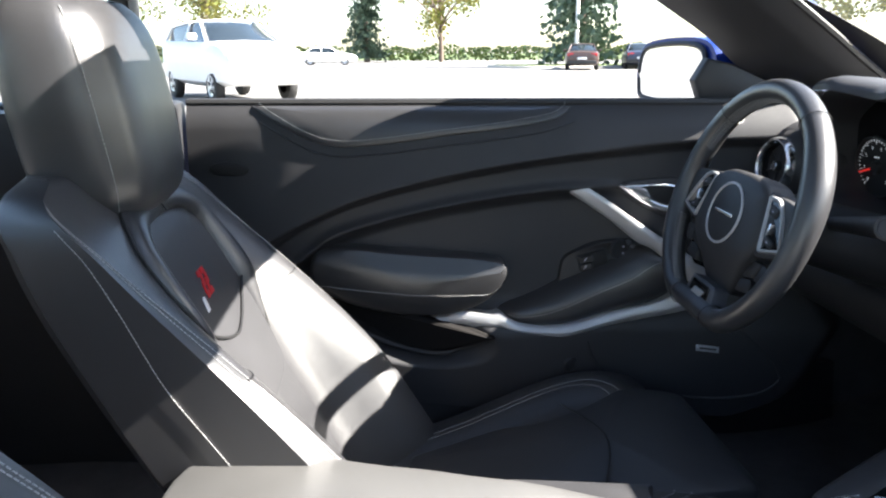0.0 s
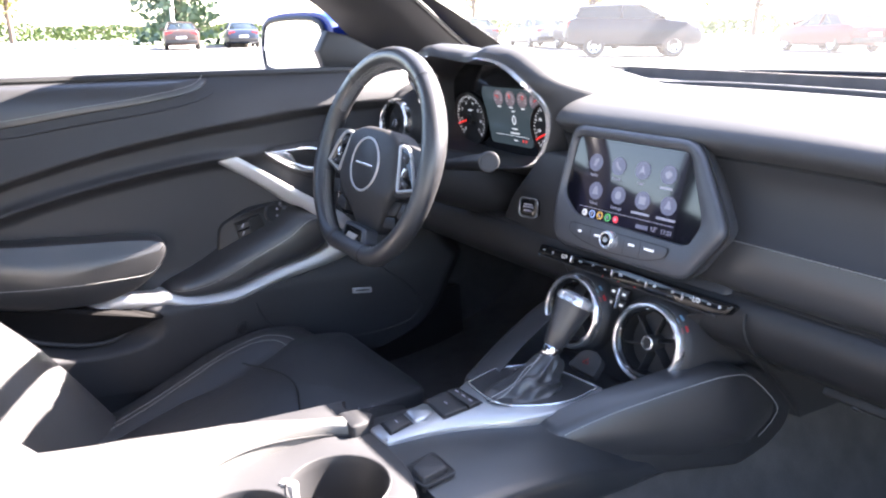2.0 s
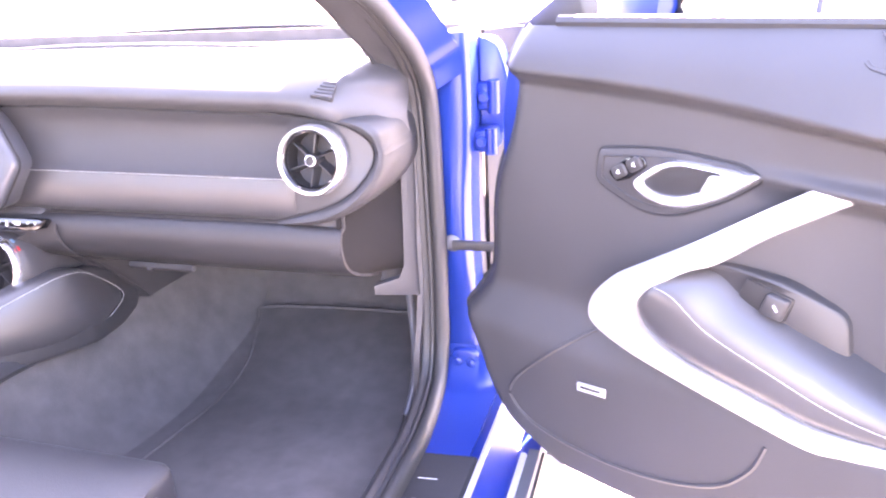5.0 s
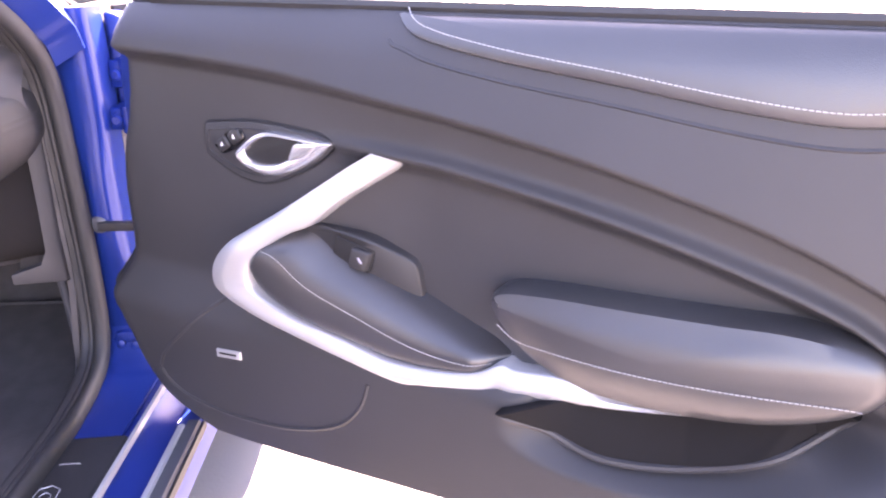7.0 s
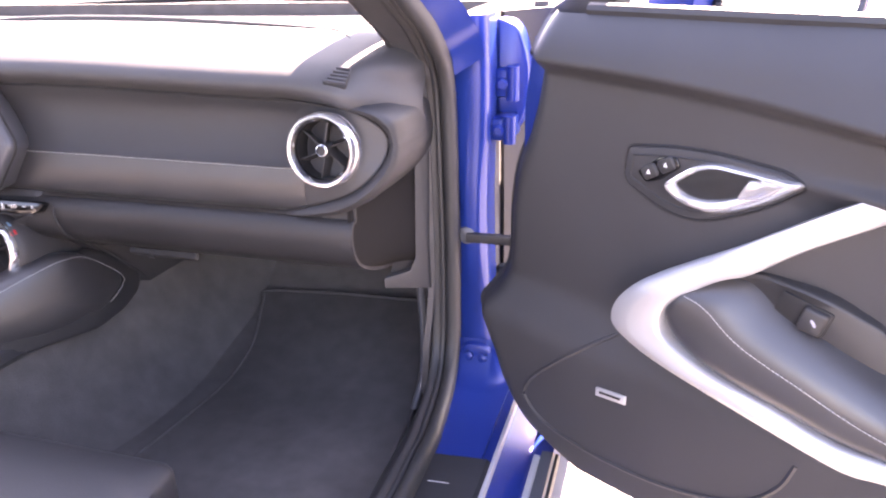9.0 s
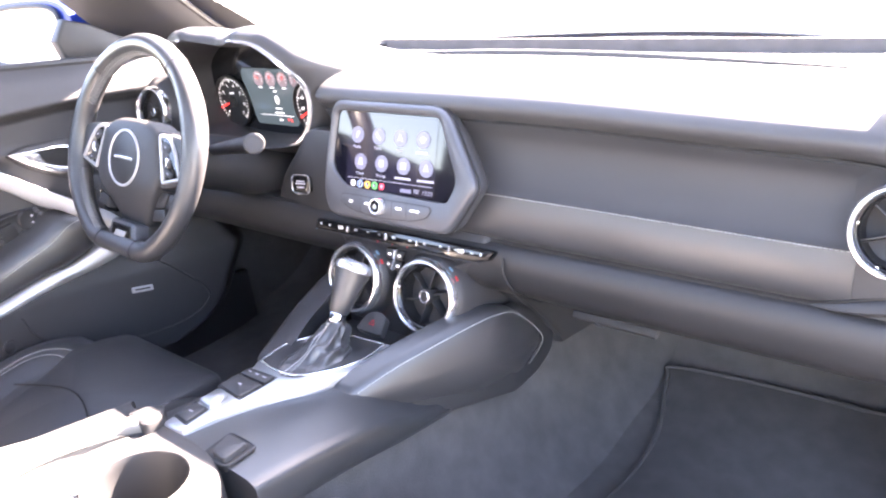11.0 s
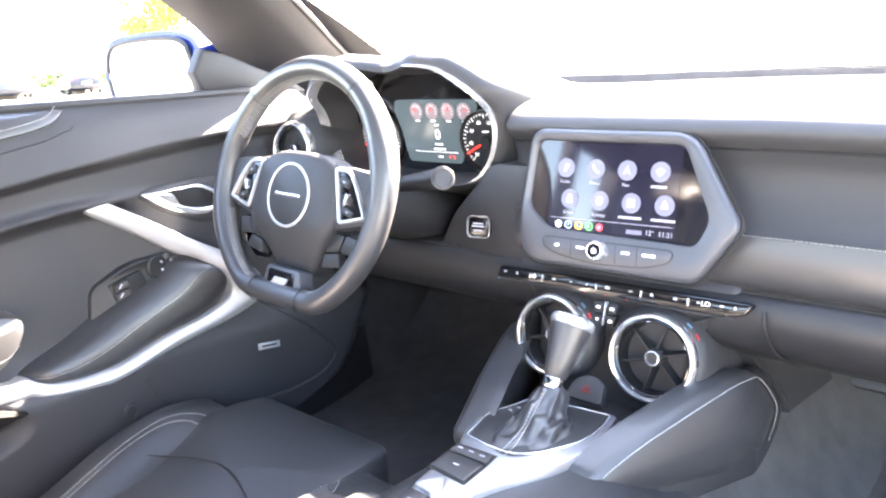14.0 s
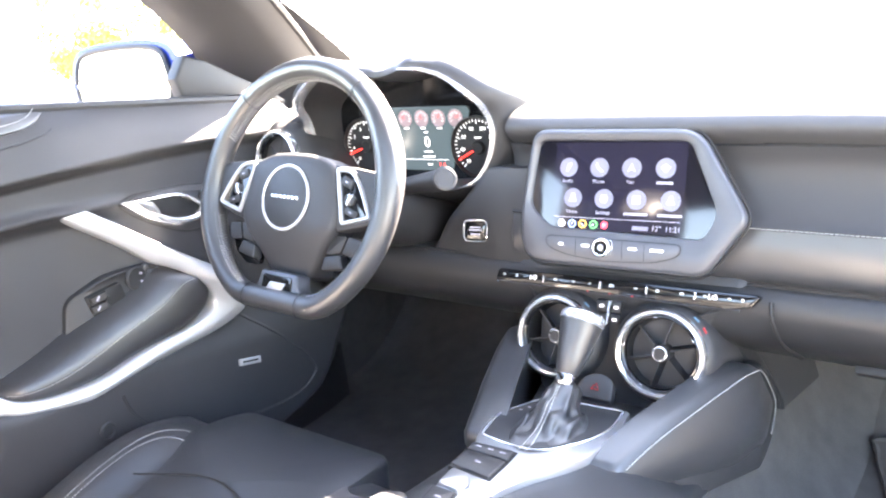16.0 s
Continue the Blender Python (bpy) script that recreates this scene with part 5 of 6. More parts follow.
    pk = part("map_pocket", slab(PK + [Vector((-.56, .592)), Vector((-.45, .570)), Vector((-.36, .552))], .0180, .003, S), SHADEFILL, door, "map pocket, the shade inside it given as a black slab")
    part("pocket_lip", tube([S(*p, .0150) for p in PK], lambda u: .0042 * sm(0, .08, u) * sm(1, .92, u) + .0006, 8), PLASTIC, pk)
    BZ = rpoly([(.139, .802), (.060, .812), (-.035, .804), (-.056, .793), (-.018, .763), (.045, .734), (.088, .736), (.143, .762)], [.008, .05, .012, .008, .03, .025, .025, .012], 5)
    bz = part("handle_bezel", slab(BZ, .004, .003, S), PLASTIC, door)
    part("bezel_seam", tube([S(*p, .0008) for p in inset(BZ, -.001)], .0015, 6, True), DARK, bz)
    part("bezel_ridge", tube([S(*p, .0040) for p in inset(BZ, .009)], .0012, 6, True), PLASTIC2, bz)
    HO = rpoly([(.094, .767), (.050, .803), (-.056, .797), (-.022, .770), (.030, .744), (.072, .750)], [.010, .024, .006, .03, .030, .020], 6)
    HI = rpoly([(.079, .770), (.045, .7955), (-.012, .7945), (-.009, .780), (.028, .7620), (.060, .7595)], [.008, .018, .008, .012, .020, .014], 6)
    part("bowl", slab(inset(HI, -.003), .0050, .001, S), DARK, bz, "dark handle recess")
    bm = bmesh.new()
    skin(bm, [[S(*p, .001) for p in HO], [S(*p, .0065) for p in inset(HO, .0006)], [S(*p.lerp(q, .25), .0105) for p, q in zip(HO, HI)], [S(*p.lerp(q, .60), .0115) for p, q in zip(HO, HI)], [S(*p.lerp(q, .85), .0100) for p, q in zip(HO, HI)], [S(*q, .004) for q in HI]], caps=False)
    part("chrome_frame", bm, POLISH, bz, "chrome handle frame")
    part("lever", slab(rpoly([(-.004, .792), (-.042, .7945), (-.018, .775), (.004, .768), (.006, .774)], .004), .0135, .003, S, base=.006), POLISH, bz, "bright door lever")
    part("button_plate", slab(rpoly([(.124, .776), (.100, .796), (.079, .800), (.074, .789), (.096, .771), (.113, .765)], .004), .0055, .001, S), PIANO, bz)
    for y, z in ((.1085, .7785), (.0890, .7895)):
        lb = part("lock_button", slab(rr(y, z, .0195, .0155, .25, -32), .0080, .002, S, base=.003), PLASTIC2, bz)
        part("symbol", slab([(y - .0022, z - .002), (y + .0022, z - .002), (y, z + .003)], .0087, 0, S, base=.007), WHITE, lb)
    SP = cr([(.118, .577), (.175, .531), (.230, .479), (.253, .450), (.256, .425), (.217, .398), (.132, .388), (.035, .397), (-.045, .425), (-.085, .465), (-.10, .505)], 5)
    part("speaker_edge", tube([S(*p, -.0005) for p in SP], .0030, 6), PLASTIC, door)
    bd = part("speaker_badge", slab([(.100, .486), (.142, .4815), (.142, .4935), (.100, .4980)], .003, .001, S), SILVER, door, "small silver speaker badge")
    part("text_bar", slab([(.106, .4905), (.136, .4875), (.136, .4905), (.106, .4935)], .0037, 0, S, base=.002), DARK, bd)
    if side < 0:
        part("warning_lamp", lathe([(0, 0), (.014, 0), (.015, .002), (.012, .004), (.009, .002), (0, .003)], facing(S(-.130, .462, .0), (-side, .15, 0)), 24), PLASTIC2, door)
    # sail panel and outer mirror
    part("sail_panel", slab(cr([(.30, .935), (.10, .938), (.105, 1.02), (.20, .985)] if side < 0 else [(.30, .925), (.20, .93), (.205, .985), (.25, .965)], 2, True), -.035, .006, M, base=-.06), PLASTIC2, door)
    mir = part("mirror_housing", slab(cr([(-.11, -.055), (.09, -.062), (.125, -.03), (.115, .045), (.06, .068), (-.07, .068), (-.115, .03)], 5, True), .085, .035,
                                      lambda a, b, h: Vector((side * .125 + side * a, -.380 + h - .30 * a, .978 + b))), BLUE, door, "blue wing mirror housing")
    gp = [Vector((side * (.125 + a), -.387 - .30 * a, .978 + b)) for a, b in cr([(-.085, -.050), (.08, -.056), (.108, -.025), (.100, .038), (.055, .056), (-.06, .056), (-.092, .025)], 5, True)]
    bm = bmesh.new()
    skin(bm, [gp, [p + Vector((0, -.004, 0)) for p in gp]])
    part("mirror_glass", bm, MIRROR, mir, "mirror glass")
    part("mirror_rim", tube([p + Vector((0, -.002, 0)) for p in gp], .006, 6, True), PLASTIC2, mir)
    part("mirror_arm", tube([Vector((side * -.02, -.33, .94)), Vector((side * .05, -.33, .945)), Vector((side * .10, -.33, .955))], .022, 8, flat=.6), PLASTIC2, mir)
    return door


build_door(1, "open passenger door with black leather panel and silver trim")
build_door(-1, "closed driver door with black leather panel and silver trim")

# ---- centre console ----
con = thing("center_console", "black centre console with silver shifter plate and cup holders", "console", at=(CX, -.2, .27))


def slim(y):
    """How much narrower the console is on the driver side."""
    return lerp_table([(-.72, .90), (-.50, .85), (-.34, .62), (-.22, .46), (-.05, .50), (.05, .62), (.15, .85), (.25, 1.0)], y)


def con_ring(y):
    w = lerp_table([(-.72, .125), (-.30, .120), (-.04, .118), (.03, .100), (.12, .110), (.25, .13), (.45, .12)], y)
    t = .455 if -.48 < y < -.218 else lerp_table([(-.72, .53), (-.25, .545), (.0, .538), (.10, .534), (.20, .525), (.45, .52)], y)
    lip = lerp_table([(-.72, .150), (-.3, .152), (-.05, .156), (.10, .150), (.25, .150), (.36, .130)], y)
    mid = min(t - .006, lerp_table([(-.72, .540), (-.22, .536), (-.06, .522), (.0, .508), (.05, .488), (.20, .466), (.40, .46)], y))
    c = min(mid - .012, lerp_table([(-.72, .50), (-.30, .498), (-.08, .486), (.04, .468), (.25, .450), (.45, .45)], y))
    half = [(w - .035, t), (w - .010, t - .003), (lip - .016, mid + .0050), (lip - .0045, mid + .0015), (lip - .0012, mid - .0020), (lip + .0006, mid - .008), (lip + .004, c + .006), (lip + .002, c), (lip - .010, c - .004), (lip - .030, c - .03), (lip - .03, .28)]
    return [Vector((CX + x, y, z)) for x, z in half] + [Vector((CX - x * slim(y), y, z)) for x, z in reversed(half)]


bm = bmesh.new()
skin(bm, [con_ring(y) for y in [-.72, -.6, -.5, -.4805, -.4795, -.42, -.35, -.28, -.2185, -.2175] + [-.20 + .60 * k / 24 for k in range(25)]])
body = part("body", bm, CONSOLE, con, "black console body")


def tunnel_side(u, v, s):
    y = -.72 + 1.51 * u
    top = lerp_table([(-.72, .47), (-.08, .475), (.04, .46), (.25, .445), (.33, .455), (.42, .52), (.8, .60)], y)
    foot = lerp_table([(-.72, .142), (-.15, .160), (.10, .225), (.35, .265), (.8, .285)], y)
    q = 1 - (1 - v) ** 1.8
    top_x = .130 * (slim(y) if s < 0 else 1)
    return Vector((CX + s * (top_x + (foot - top_x) * v ** 1.25), y, top + (floor_z(y) - .01 - top) * (.55 * q + .45 * v) + .004 * noise.noise(Vector((y * 9, v * 4, s)))))


for s in (1, -1):
    part("tunnel_carpet", sheet(lambda u, v: tunnel_side(u, v, s), 60, 20, .006 * s), CARPET, con, "dark grey carpet on the tunnel flank")
# cup holder tray: raised rim, two wells
ZC = .548
WELLS = ((.077, -.294), (.082, -.402))
bm = bmesh.new()
TRAY = cr([(-.094, -.482), (.181, -.482), (.180, -.38), (.174, -.30), (.160, -.260), (.130, -.233), (.085, -.2185), (.02, -.2155), (-.070, -.2155), (-.090, -.23)], 4, True)
loops = [[Vector((p.x, p.y, ZC)) for p in TRAY]] + [[Vector((x + .0545 * math.cos(q), y + .0545 * math.sin(q), ZC)) for q in [2 * math.pi * k / 40 for k in range(40)]] for x, y in WELLS]
edges = []
for lp in loops:
    vs = [bm.verts.new(p) for p in lp]
    edges += [bm.edges.new((vs[k], vs[(k + 1) % len(vs)])) for k in range(len(vs))]
bmesh.ops.triangle_fill(bm, use_beauty=True, edges=edges)
TC = Vector((.045, -.36))
skin(bm, [[Vector((*(p.xy + (p.xy - TC).normalized() * d), ZC - z)) for p in TRAY] for d, z in ((.010, .075), (.008, .040), (.006, .012), (.004, .004), (.002, .001), (0, 0))], caps=False)
part("tray", bm, PLASTIC, con, "dark plastic cup holder surround")
for x, y in WELLS:
    part("cup_well", lathe([(.0565, .0004), (.0555, .0016), (.0540, .0010), (.0525, -.003), (.0515, -.010), (.049, -.05), (.045, -.080), (.040, -.084), (0, -.084)], Matrix.Translation((x, y, ZC)), 44), PLASTIC2, con, "dark round cup holder")
part("divider", box(-.0095, .0095, -.006, .006, -.06, .003, .0025, Matrix.Translation((.046, -.338, ZC)) @ Matrix.Rotation(radians(32), 4, "Z")), SILVER, con, "bright cup divider clip")
part("clip_groove", box(-.0012, .0012, -.0068, .0068, -.058, .0036, .0005, Matrix.Translation((.046, -.338, ZC)) @ Matrix.Rotation(radians(32), 4, "Z")), PLASTIC2, con)
AR = cr([(-.145, -.72), (.185, -.72), (.185, -.52), (.13, -.478), (.06, -.462), (.020, -.436), (-.006, -.396), (-.020, -.334), (-.0195, -.270), (-.006, -.238), (.000, -.217), (-.016, -.204), (-.034, -.213), (-.041, -.250), (-.073, -.390), (-.107, -.500)], 5, True)
# lid colour is lightened to look sunlit
lid = part("armrest", slab(AR, .030, .009, lambda a, b, h: Vector((a, b, .550 + h - .02 * sm(-.38, -.21, b)))), LITHIDE, con, "black leather armrest lid, its sunlight put into a lighter colour")
part("lid_seam", tube([Vector((p.x, p.y, .566 - .02 * sm(-.38, -.21, p.y))) for p in inset(AR, -.0005)], .0012, 5, True), DARK, lid)
part("lid_tip", slab(rpoly([(-.041, -.238), (.004, -.240), (.004, -.216), (-.016, -.199), (-.036, -.210)], .007), .031, .005, lambda a, b, h: Vector((a, b, .5315 + h))), PLASTIC2, con, "dark cap at the armrest tip")
# shifter plate and switches
PO = rpoly([(-.003, -.216), (.038, -.2145), (.047, -.150), (.062, -.100), (.089, -.048), (.101, .005), (.100, .045), (.0935, .089), (.038, .083), (-.016, .078), (-.049, .010), (-.036, -.048), (-.022, -.070), (-.0125, -.143)], [.006, .008, .03, .03, .03, .03, .02, .008, .01, .02, .02, .02, .02, .03], 4)
pz = lambda a, b, h: Vector((a, b, .541 + .06 * max(0, b - .03) + h))
plate = part("shifter_plate", slab(PO, .010, .004, pz), PLATE, con, "satin silver shifter plate")
GP = rpoly([(-.028, -.048), (.010, -.0535), (.038, -.0520), (.057, -.041), (.083, .0), (.092, .040), (.0875, .081), (.038, .076), (-.012, .071), (-.041, .012)], [.008, .01, .01, .014, .02, .02, .006, .01, .014, .02], 4)
part("gear_panel", slab(GP, .0115, .001, pz), PLASTIC2, plate, "satin black gear panel")
part("panel_edge", tube([pz(p.x, p.y, .0115) for p in GP], .0013, 6, True), POLISH, plate, "thin bright panel edge")
for a, b in ((-.022, .030), (-.016, .040), (-.010, .050)):
    part("gear_mark", slab(rr(a, b, .004, .0022, .2), .0121, 0, pz, base=.010), UIT, plate)
for name, pts in (("park_brake_switch", [(-.001, -.197), (.026, -.200), (.019, -.167), (-.007, -.166)]), ("mode_switch", [(-.0185, -.122), (.032, -.127), (.0295, -.089), (-.0215, -.089)]), ("switch_bank", [(-.0218, -.0865), (.0292, -.0865), (.0265, -.066), (-.0235, -.0695)])):
    part("switch_well", slab(inset([Vector(p) for p in pts], -.0022), .0104, 0, pz, base=.004), DARK, plate)
    sw = part(name, slab(rpoly(pts, .004), .0135, .002, pz, base=.002), PLASTIC2, plate)
    c = sum((Vector(p) for p in pts), Vector((0, 0))) / 4
    for dx in ((0,) if name != "switch_bank" else (-.015, .0, .015)):
        part("symbol", slab(rr(c.x + dx, c.y, .007, .0020, .2), .0140, 0, pz, base=.012), UIT, sw)
part("ridge", slab(rpoly([(-.008, -.160), (.020, -.164), (.024, -.150), (.012, -.130), (-.012, -.128)], .005), .0145, .004, pz, base=.006), PLATE, plate, "raised silver ridge")
BX = lambda a, b, h: Vector((a, b, .541 + h))
sb = part("tray_box", slab(rpoly([(.089, -.2275), (.079, -.175), (.128, -.176), (.132, -.2195)], .008), .0045, .001, BX), DARK, con, "dark recess round a small lid")
part("recess_edge", tube([BX(p.x, p.y, .0045) for p in rpoly([(.089, -.2275), (.079, -.175), (.128, -.176), (.132, -.2195)], .008)], .0014, 6, True), PLASTIC, sb)
part("lid", slab(rpoly([(.100, -.2165), (.087, -.1845), (.122, -.183), (.1265, -.2185)], .006), .012, .003, BX), PLASTIC, sb)
# padded knee rests on both flanks
for s in (1, -1):
    def K(a, b, h, s=s):
        return Vector((CX + s * (lerp_table([(-.08, .062), (-.01, .077), (.095, .116), (.195, .149), (.225, .152), (.30, .147), (.38, .142)], a) + .12 * (.55 - b) + h), a, b))
    PO2 = rpoly([(-.016, .508), (-.010, .528), (.055, .552), (.15, .574), (.205, .582), (.262, .578), (.330, .543), (.374, .500), (.350, .462), (.300, .448), (.235, .447), (.10, .462), (.01, .488)], .014, 4)
    sp = part("side_panel", slab(PO2, .0235, .009, K, base=.010), PLASTIC, con, "black carcass of the knee rest")
    KO = rpoly([(-.030, .541), (.055, .568), (.150, .588), (.205, .592), (.250, .576), (.316, .516), (.312, .490), (.250, .473), (.150, .478), (.045, .496), (-.026, .512)], .014, 4)
    part("knee_pad", slab(KO, .028 if s > 0 else .022, .012, K, base=-.010 if s > 0 else -.03, dome=.005), LEATHER, sp, "padded black leather knee rest")
    ST = cr([(-.018, .539), (.056, .561), (.150, .580), (.203, .584), (.245, .569), (.306, .514), (.300, .494), (.262, .482)], 6)
    if s > 0:
        part("stitching", stitches([K(*p, .0305) for p in ST], .0045, .0034, .0007), THREAD, con, kind="stuff")

# side panel that closes the stack down to the knee rest
RIDGE = [Vector((.168, .188, .664)), Vector((.178, .225, .628)), Vector((.192, .29, .565)), Vector((.203, .352, .500)), Vector((.205, .375, .470))]
INNER = [Vector((.128, .205, .610)), Vector((.140, .235, .585)), Vector((.158, .29, .545)), Vector((.175, .345, .500)), Vector((.185, .37, .470))]
BACK = [Vector((.185, .25, .668)), Vector((.197, .30, .635)), Vector((.213, .37, .58)), Vector((.225, .45, .53)), Vector((.23, .50, .48))]
bm = bmesh.new()
cols = [cr(q, 6) for q in (INNER, RIDGE, BACK)]
skin(bm, [cr([a, b, b.lerp(c, .12), c], 4) for a, b, c in zip(*cols)], closed=False)
bmesh.ops.recalc_face_normals(bm, faces=bm.faces)
bmesh.ops.solidify(bm, geom=bm.faces[:], thickness=.004)
part("cheek_panel", bm, PLASTIC, con, "black side panel below the centre stack")

# gear lever
gl = thing("gear_lever", "leather gear lever with chrome cap and stitched boot", "gear lever", at=(.030, .02, .55))
bm = bmesh.new()
rings = []
for k in range(25):
    u = k / 24
    e = u ** .75
    cx, cy = .030 - .003 * u, .004 + .045 * u ** .8
    rx, ry, zz = .040 - .028 * e, .062 - .049 * e, .552 + .040 * u ** 1.25
    fold = math.sin(math.pi * min(1, u * 1.05)) ** .7
    ringp = []
    for j in range(64):
        q = 2 * math.pi * j / 64
        w = 1 + fold * (.13 * math.sin(3 * q + 6 * u + .6) + .075 * math.sin(7 * q - 9 * u) + .05 * math.sin(11 * q + 5 * u))
        dz = fold * (.0045 * math.sin(2 * q + 9 * u) + .0025 * math.sin(5 * q - 12 * u))
        ringp.append(Vector((cx + rx * w * math.cos(q), cy + ry * w * math.sin(q), zz + dz)))
    rings.append(ringp)
skin(bm, rings)
boot = part("boot", bm, LEATHER, gl, "gathered leather boot", sharp=60)
bm = bmesh.new()
for j in (47, 49):
    stitches([r[j] + Vector((0, -.0012, .0008)) for r in rings], .005, .0036, .0007, bm)
part("stitching", bm, THREAD, boot, kind="stuff")
C0, C1 = Vector((.027, .046, .588)), Vector((.033, .0925, .667))
ax = facing(C0, C1 - C0, (1, 0, 0))
part("collar", lathe([(.0, .0), (.0105, .0), (.0120, .002), (.0122, .013), (.0112, .0155), (.0, .0155)], ax, 24), CHROME, gl, "chrome collar")
part("collar_badge", box(-.004, .004, -.0135, -.0115, .004, .012, .0005, ax @ Matrix.Rotation(radians(90), 4, "Z")), PIANO, gl)
grip = part("grip", lathe([(0, .014), (.0125, .014), (.0145, .018), (.0175, .034), (.0210, .054), (.0245, .072), (.0256, .078)], ax, 28), LEATHER, gl, "tapered leather grip")
part("cap", lathe([(.0254, .077), (.0268, .0785), (.0270, .084), (.0248, .0885), (.0180, .0915), (.0100, .0925), (0, .0928)], ax, 28), POLISH, gl, "bright rounded cap")
bm = bmesh.new()
for da in (-.16, .16):
    q = radians(205) + da
    stitches([ax @ Vector((r * math.cos(q), r * math.sin(q), h)) for r, h in ((.0140, .016), (.0154, .022), (.0181, .034), (.0216, .054), (.0251, .072))], .005, .0036, .0007, bm)
part("stitching", bm, THREAD, grip, kind="stuff")


# ---- seats ----
def build_seat(cx, back, label, upright):
    """back: shift of the seat; upright: how far the backrest stands forward of that."""
    st = thing("bucket_seat", label, "seat", "front seats", at=(cx, -.5 + back, .30))
    lean = lambda z: -.744 - .52 * (z - .70) + .25 * max(0, z - .87) + back + upright

    def ring(v):
        z = .36 + .53 * v
        W = lerp_table([(0, .22), (.3, .245), (.6, .243), (.82, .236), (.93, .222), (.98, .195), (1, .16)], v)
        B = lerp_table([(0, .145), (.27, .128), (.45, .100), (.64, .056), (.88, -.008), (1, -.025)], v)
        D = lerp_table([(0, .13), (.6, .135), (.9, .11), (1, .05)], v)
        y0 = lean(z) - .02 * sm(.85, 1, v)
        out = []
        for k in range(25):
            s = -1 + 2 * k / 24
            b = sm(.48, .90, abs(s)) - .30 * sm(.92, 1.0, abs(s))
            out.append(Vector((cx + W * s, y0 + B * b - .012 * math.cos(s * 2.4) * (1 - b) + .012, z + .02 * B)))
        for k in range(11):
            s = 1 - 2 * k / 10
            out.append(Vector((cx + (W + .004 - .02 * abs(s) ** 6) * s, y0 - D * (1 - .35 * abs(s) ** 4), z)))
        return out
    bm = bmesh.new()
    skin(bm, [ring(k / 40) for k in range(-6, 41)])
    bk = part("backrest", bm, LEATHER, st, "black leather backrest with side bolsters")

    def front(s, v, lift=.001):
        r = ring(v)
        f = (s + 1) * 12
        k = min(23, int(f))
        return r[k].lerp(r[k + 1], f - k) + Vector((0, lift, lift * .3))
    bm = bmesh.new()
    for s in (-1, 1):
        for off in (.925, .952):
            stitches([front(s * off, v, .0012) for v in [.02 + .94 * k / 60 for k in range(61)]], bm=bm)
        side = []
        for k in range(51):
            v = .02 + .90 * k / 50
            r = ring(v)
            q = .36 * sm(.95, .55, v) + .12
            side.append(r[24].lerp(r[25], q) + Vector((s * .0016, 0, 0)) if s > 0 else r[0].lerp(r[35], q) + Vector((-.0016, 0, 0)))
        stitches(side, bm=bm)
    part("stitching", bm, THREAD, bk, "pale double stitching", kind="stuff")
    INP = cr([(-.46, .42), (-.52, .60), (-.53, .74), (-.47, .825), (-.28, .858), (.28, .858), (.47, .825), (.53, .74), (.52, .60), (.46, .42), (.30, .35), (-.30, .35)], 4, True)
    part("centre_insert", slab([(p.x, p.y) for p in INP], .003, .010, lambda a, b, h: front(a, b, .002 + h), dome=.002), LEATHER2, bk)
    ROLL = cr([(-.50, .46), (-.545, .60), (-.56, .74), (-.51, .835), (-.31, .882), (0, .890), (.31, .882), (.51, .835), (.56, .74), (.545, .60), (.50, .46)], 6)
    bm = bmesh.new()
    rings = []
    for k, p in enumerate(ROLL):
        q = ROLL[min(k + 1, len(ROLL) - 1)] - ROLL[max(k - 1, 0)]
        n = Vector((-q.y / .24 * .53, q.x * .24 / .53)).normalized()
        f = sm(0, 9, min(k, len(ROLL) - 1 - k))
        rings.append([front(p.x + n.x * .019 * f * math.cos(a) / .24, p.y + n.y * .019 * f * math.cos(a) / .53, .0005 + .0175 * f * max(-.3, math.sin(a))) for a in [2 * math.pi * j / 14 for j in range(14)]])
    skin(bm, rings)
    part("insert_roll", bm, LEATHER, bk, "padded roll round the insert")
    for k2 in (0, 7):
        part("roll_piping", tube([r[k2] + Vector((0, .002, .0006)) for r in rings], .0016, 6), DARK, bk)
    part("roll_seam", tube([front(0, v, .0182) for v in [.862 + .056 * k / 6 for k in range(7)]], .0012, 5), DARK, bk)
    part("lower_seam", tube([front(s, .535 + .085 * abs(s / .5) ** 1.6, .0095) for s in [-.50 + k / 20 for k in range(21)]], .0022, 5), DARK, bk)
    for s in (-1, 1):
        part("bolster_seam", tube([front(s * lerp_table([(0, .52), (.5, .70), (1, .93)], u), .56 + .035 * u, .001) for u in [k / 12 for k in range(13)]], .0014, 5), DARK, bk)
    E0, EV = .0, .676
    bm = bmesh.new()
    for dx in (-.0105, .0075):
        for dz, wd, ox in ((.0132, .014, .002), (.0066, .007, -.003), (.0, .013, 0), (-.0066, .007, .003), (-.0132, .014, -.002)):
            q = [front(E0 + (dx + ox + sx - .5 * (dz + sz)) / .24, EV + (dz + sz) / .53, .0080) for sx, sz in ((-wd / 2, -.0034), (wd / 2, -.0034), (wd / 2, .0034), (-wd / 2, .0034))]
            skin(bm, [[p - Vector((0, .006, 0)) for p in q], q])
    part("emblem", bm, RED, bk, "small red embroidered emblem")
    q = [front(E0 + (sx - .5 * sz + .042) / .24, EV + (sz - .016) / .53, .0080) for sx, sz in ((-.005, -.010), (.006, -.010), (.006, .006), (-.005, .006))]
    bm = bmesh.new()
    skin(bm, [[p - Vector((0, .006, 0)) for p in q], q])
    part("emblem_tail", bm, WHITE, bk)
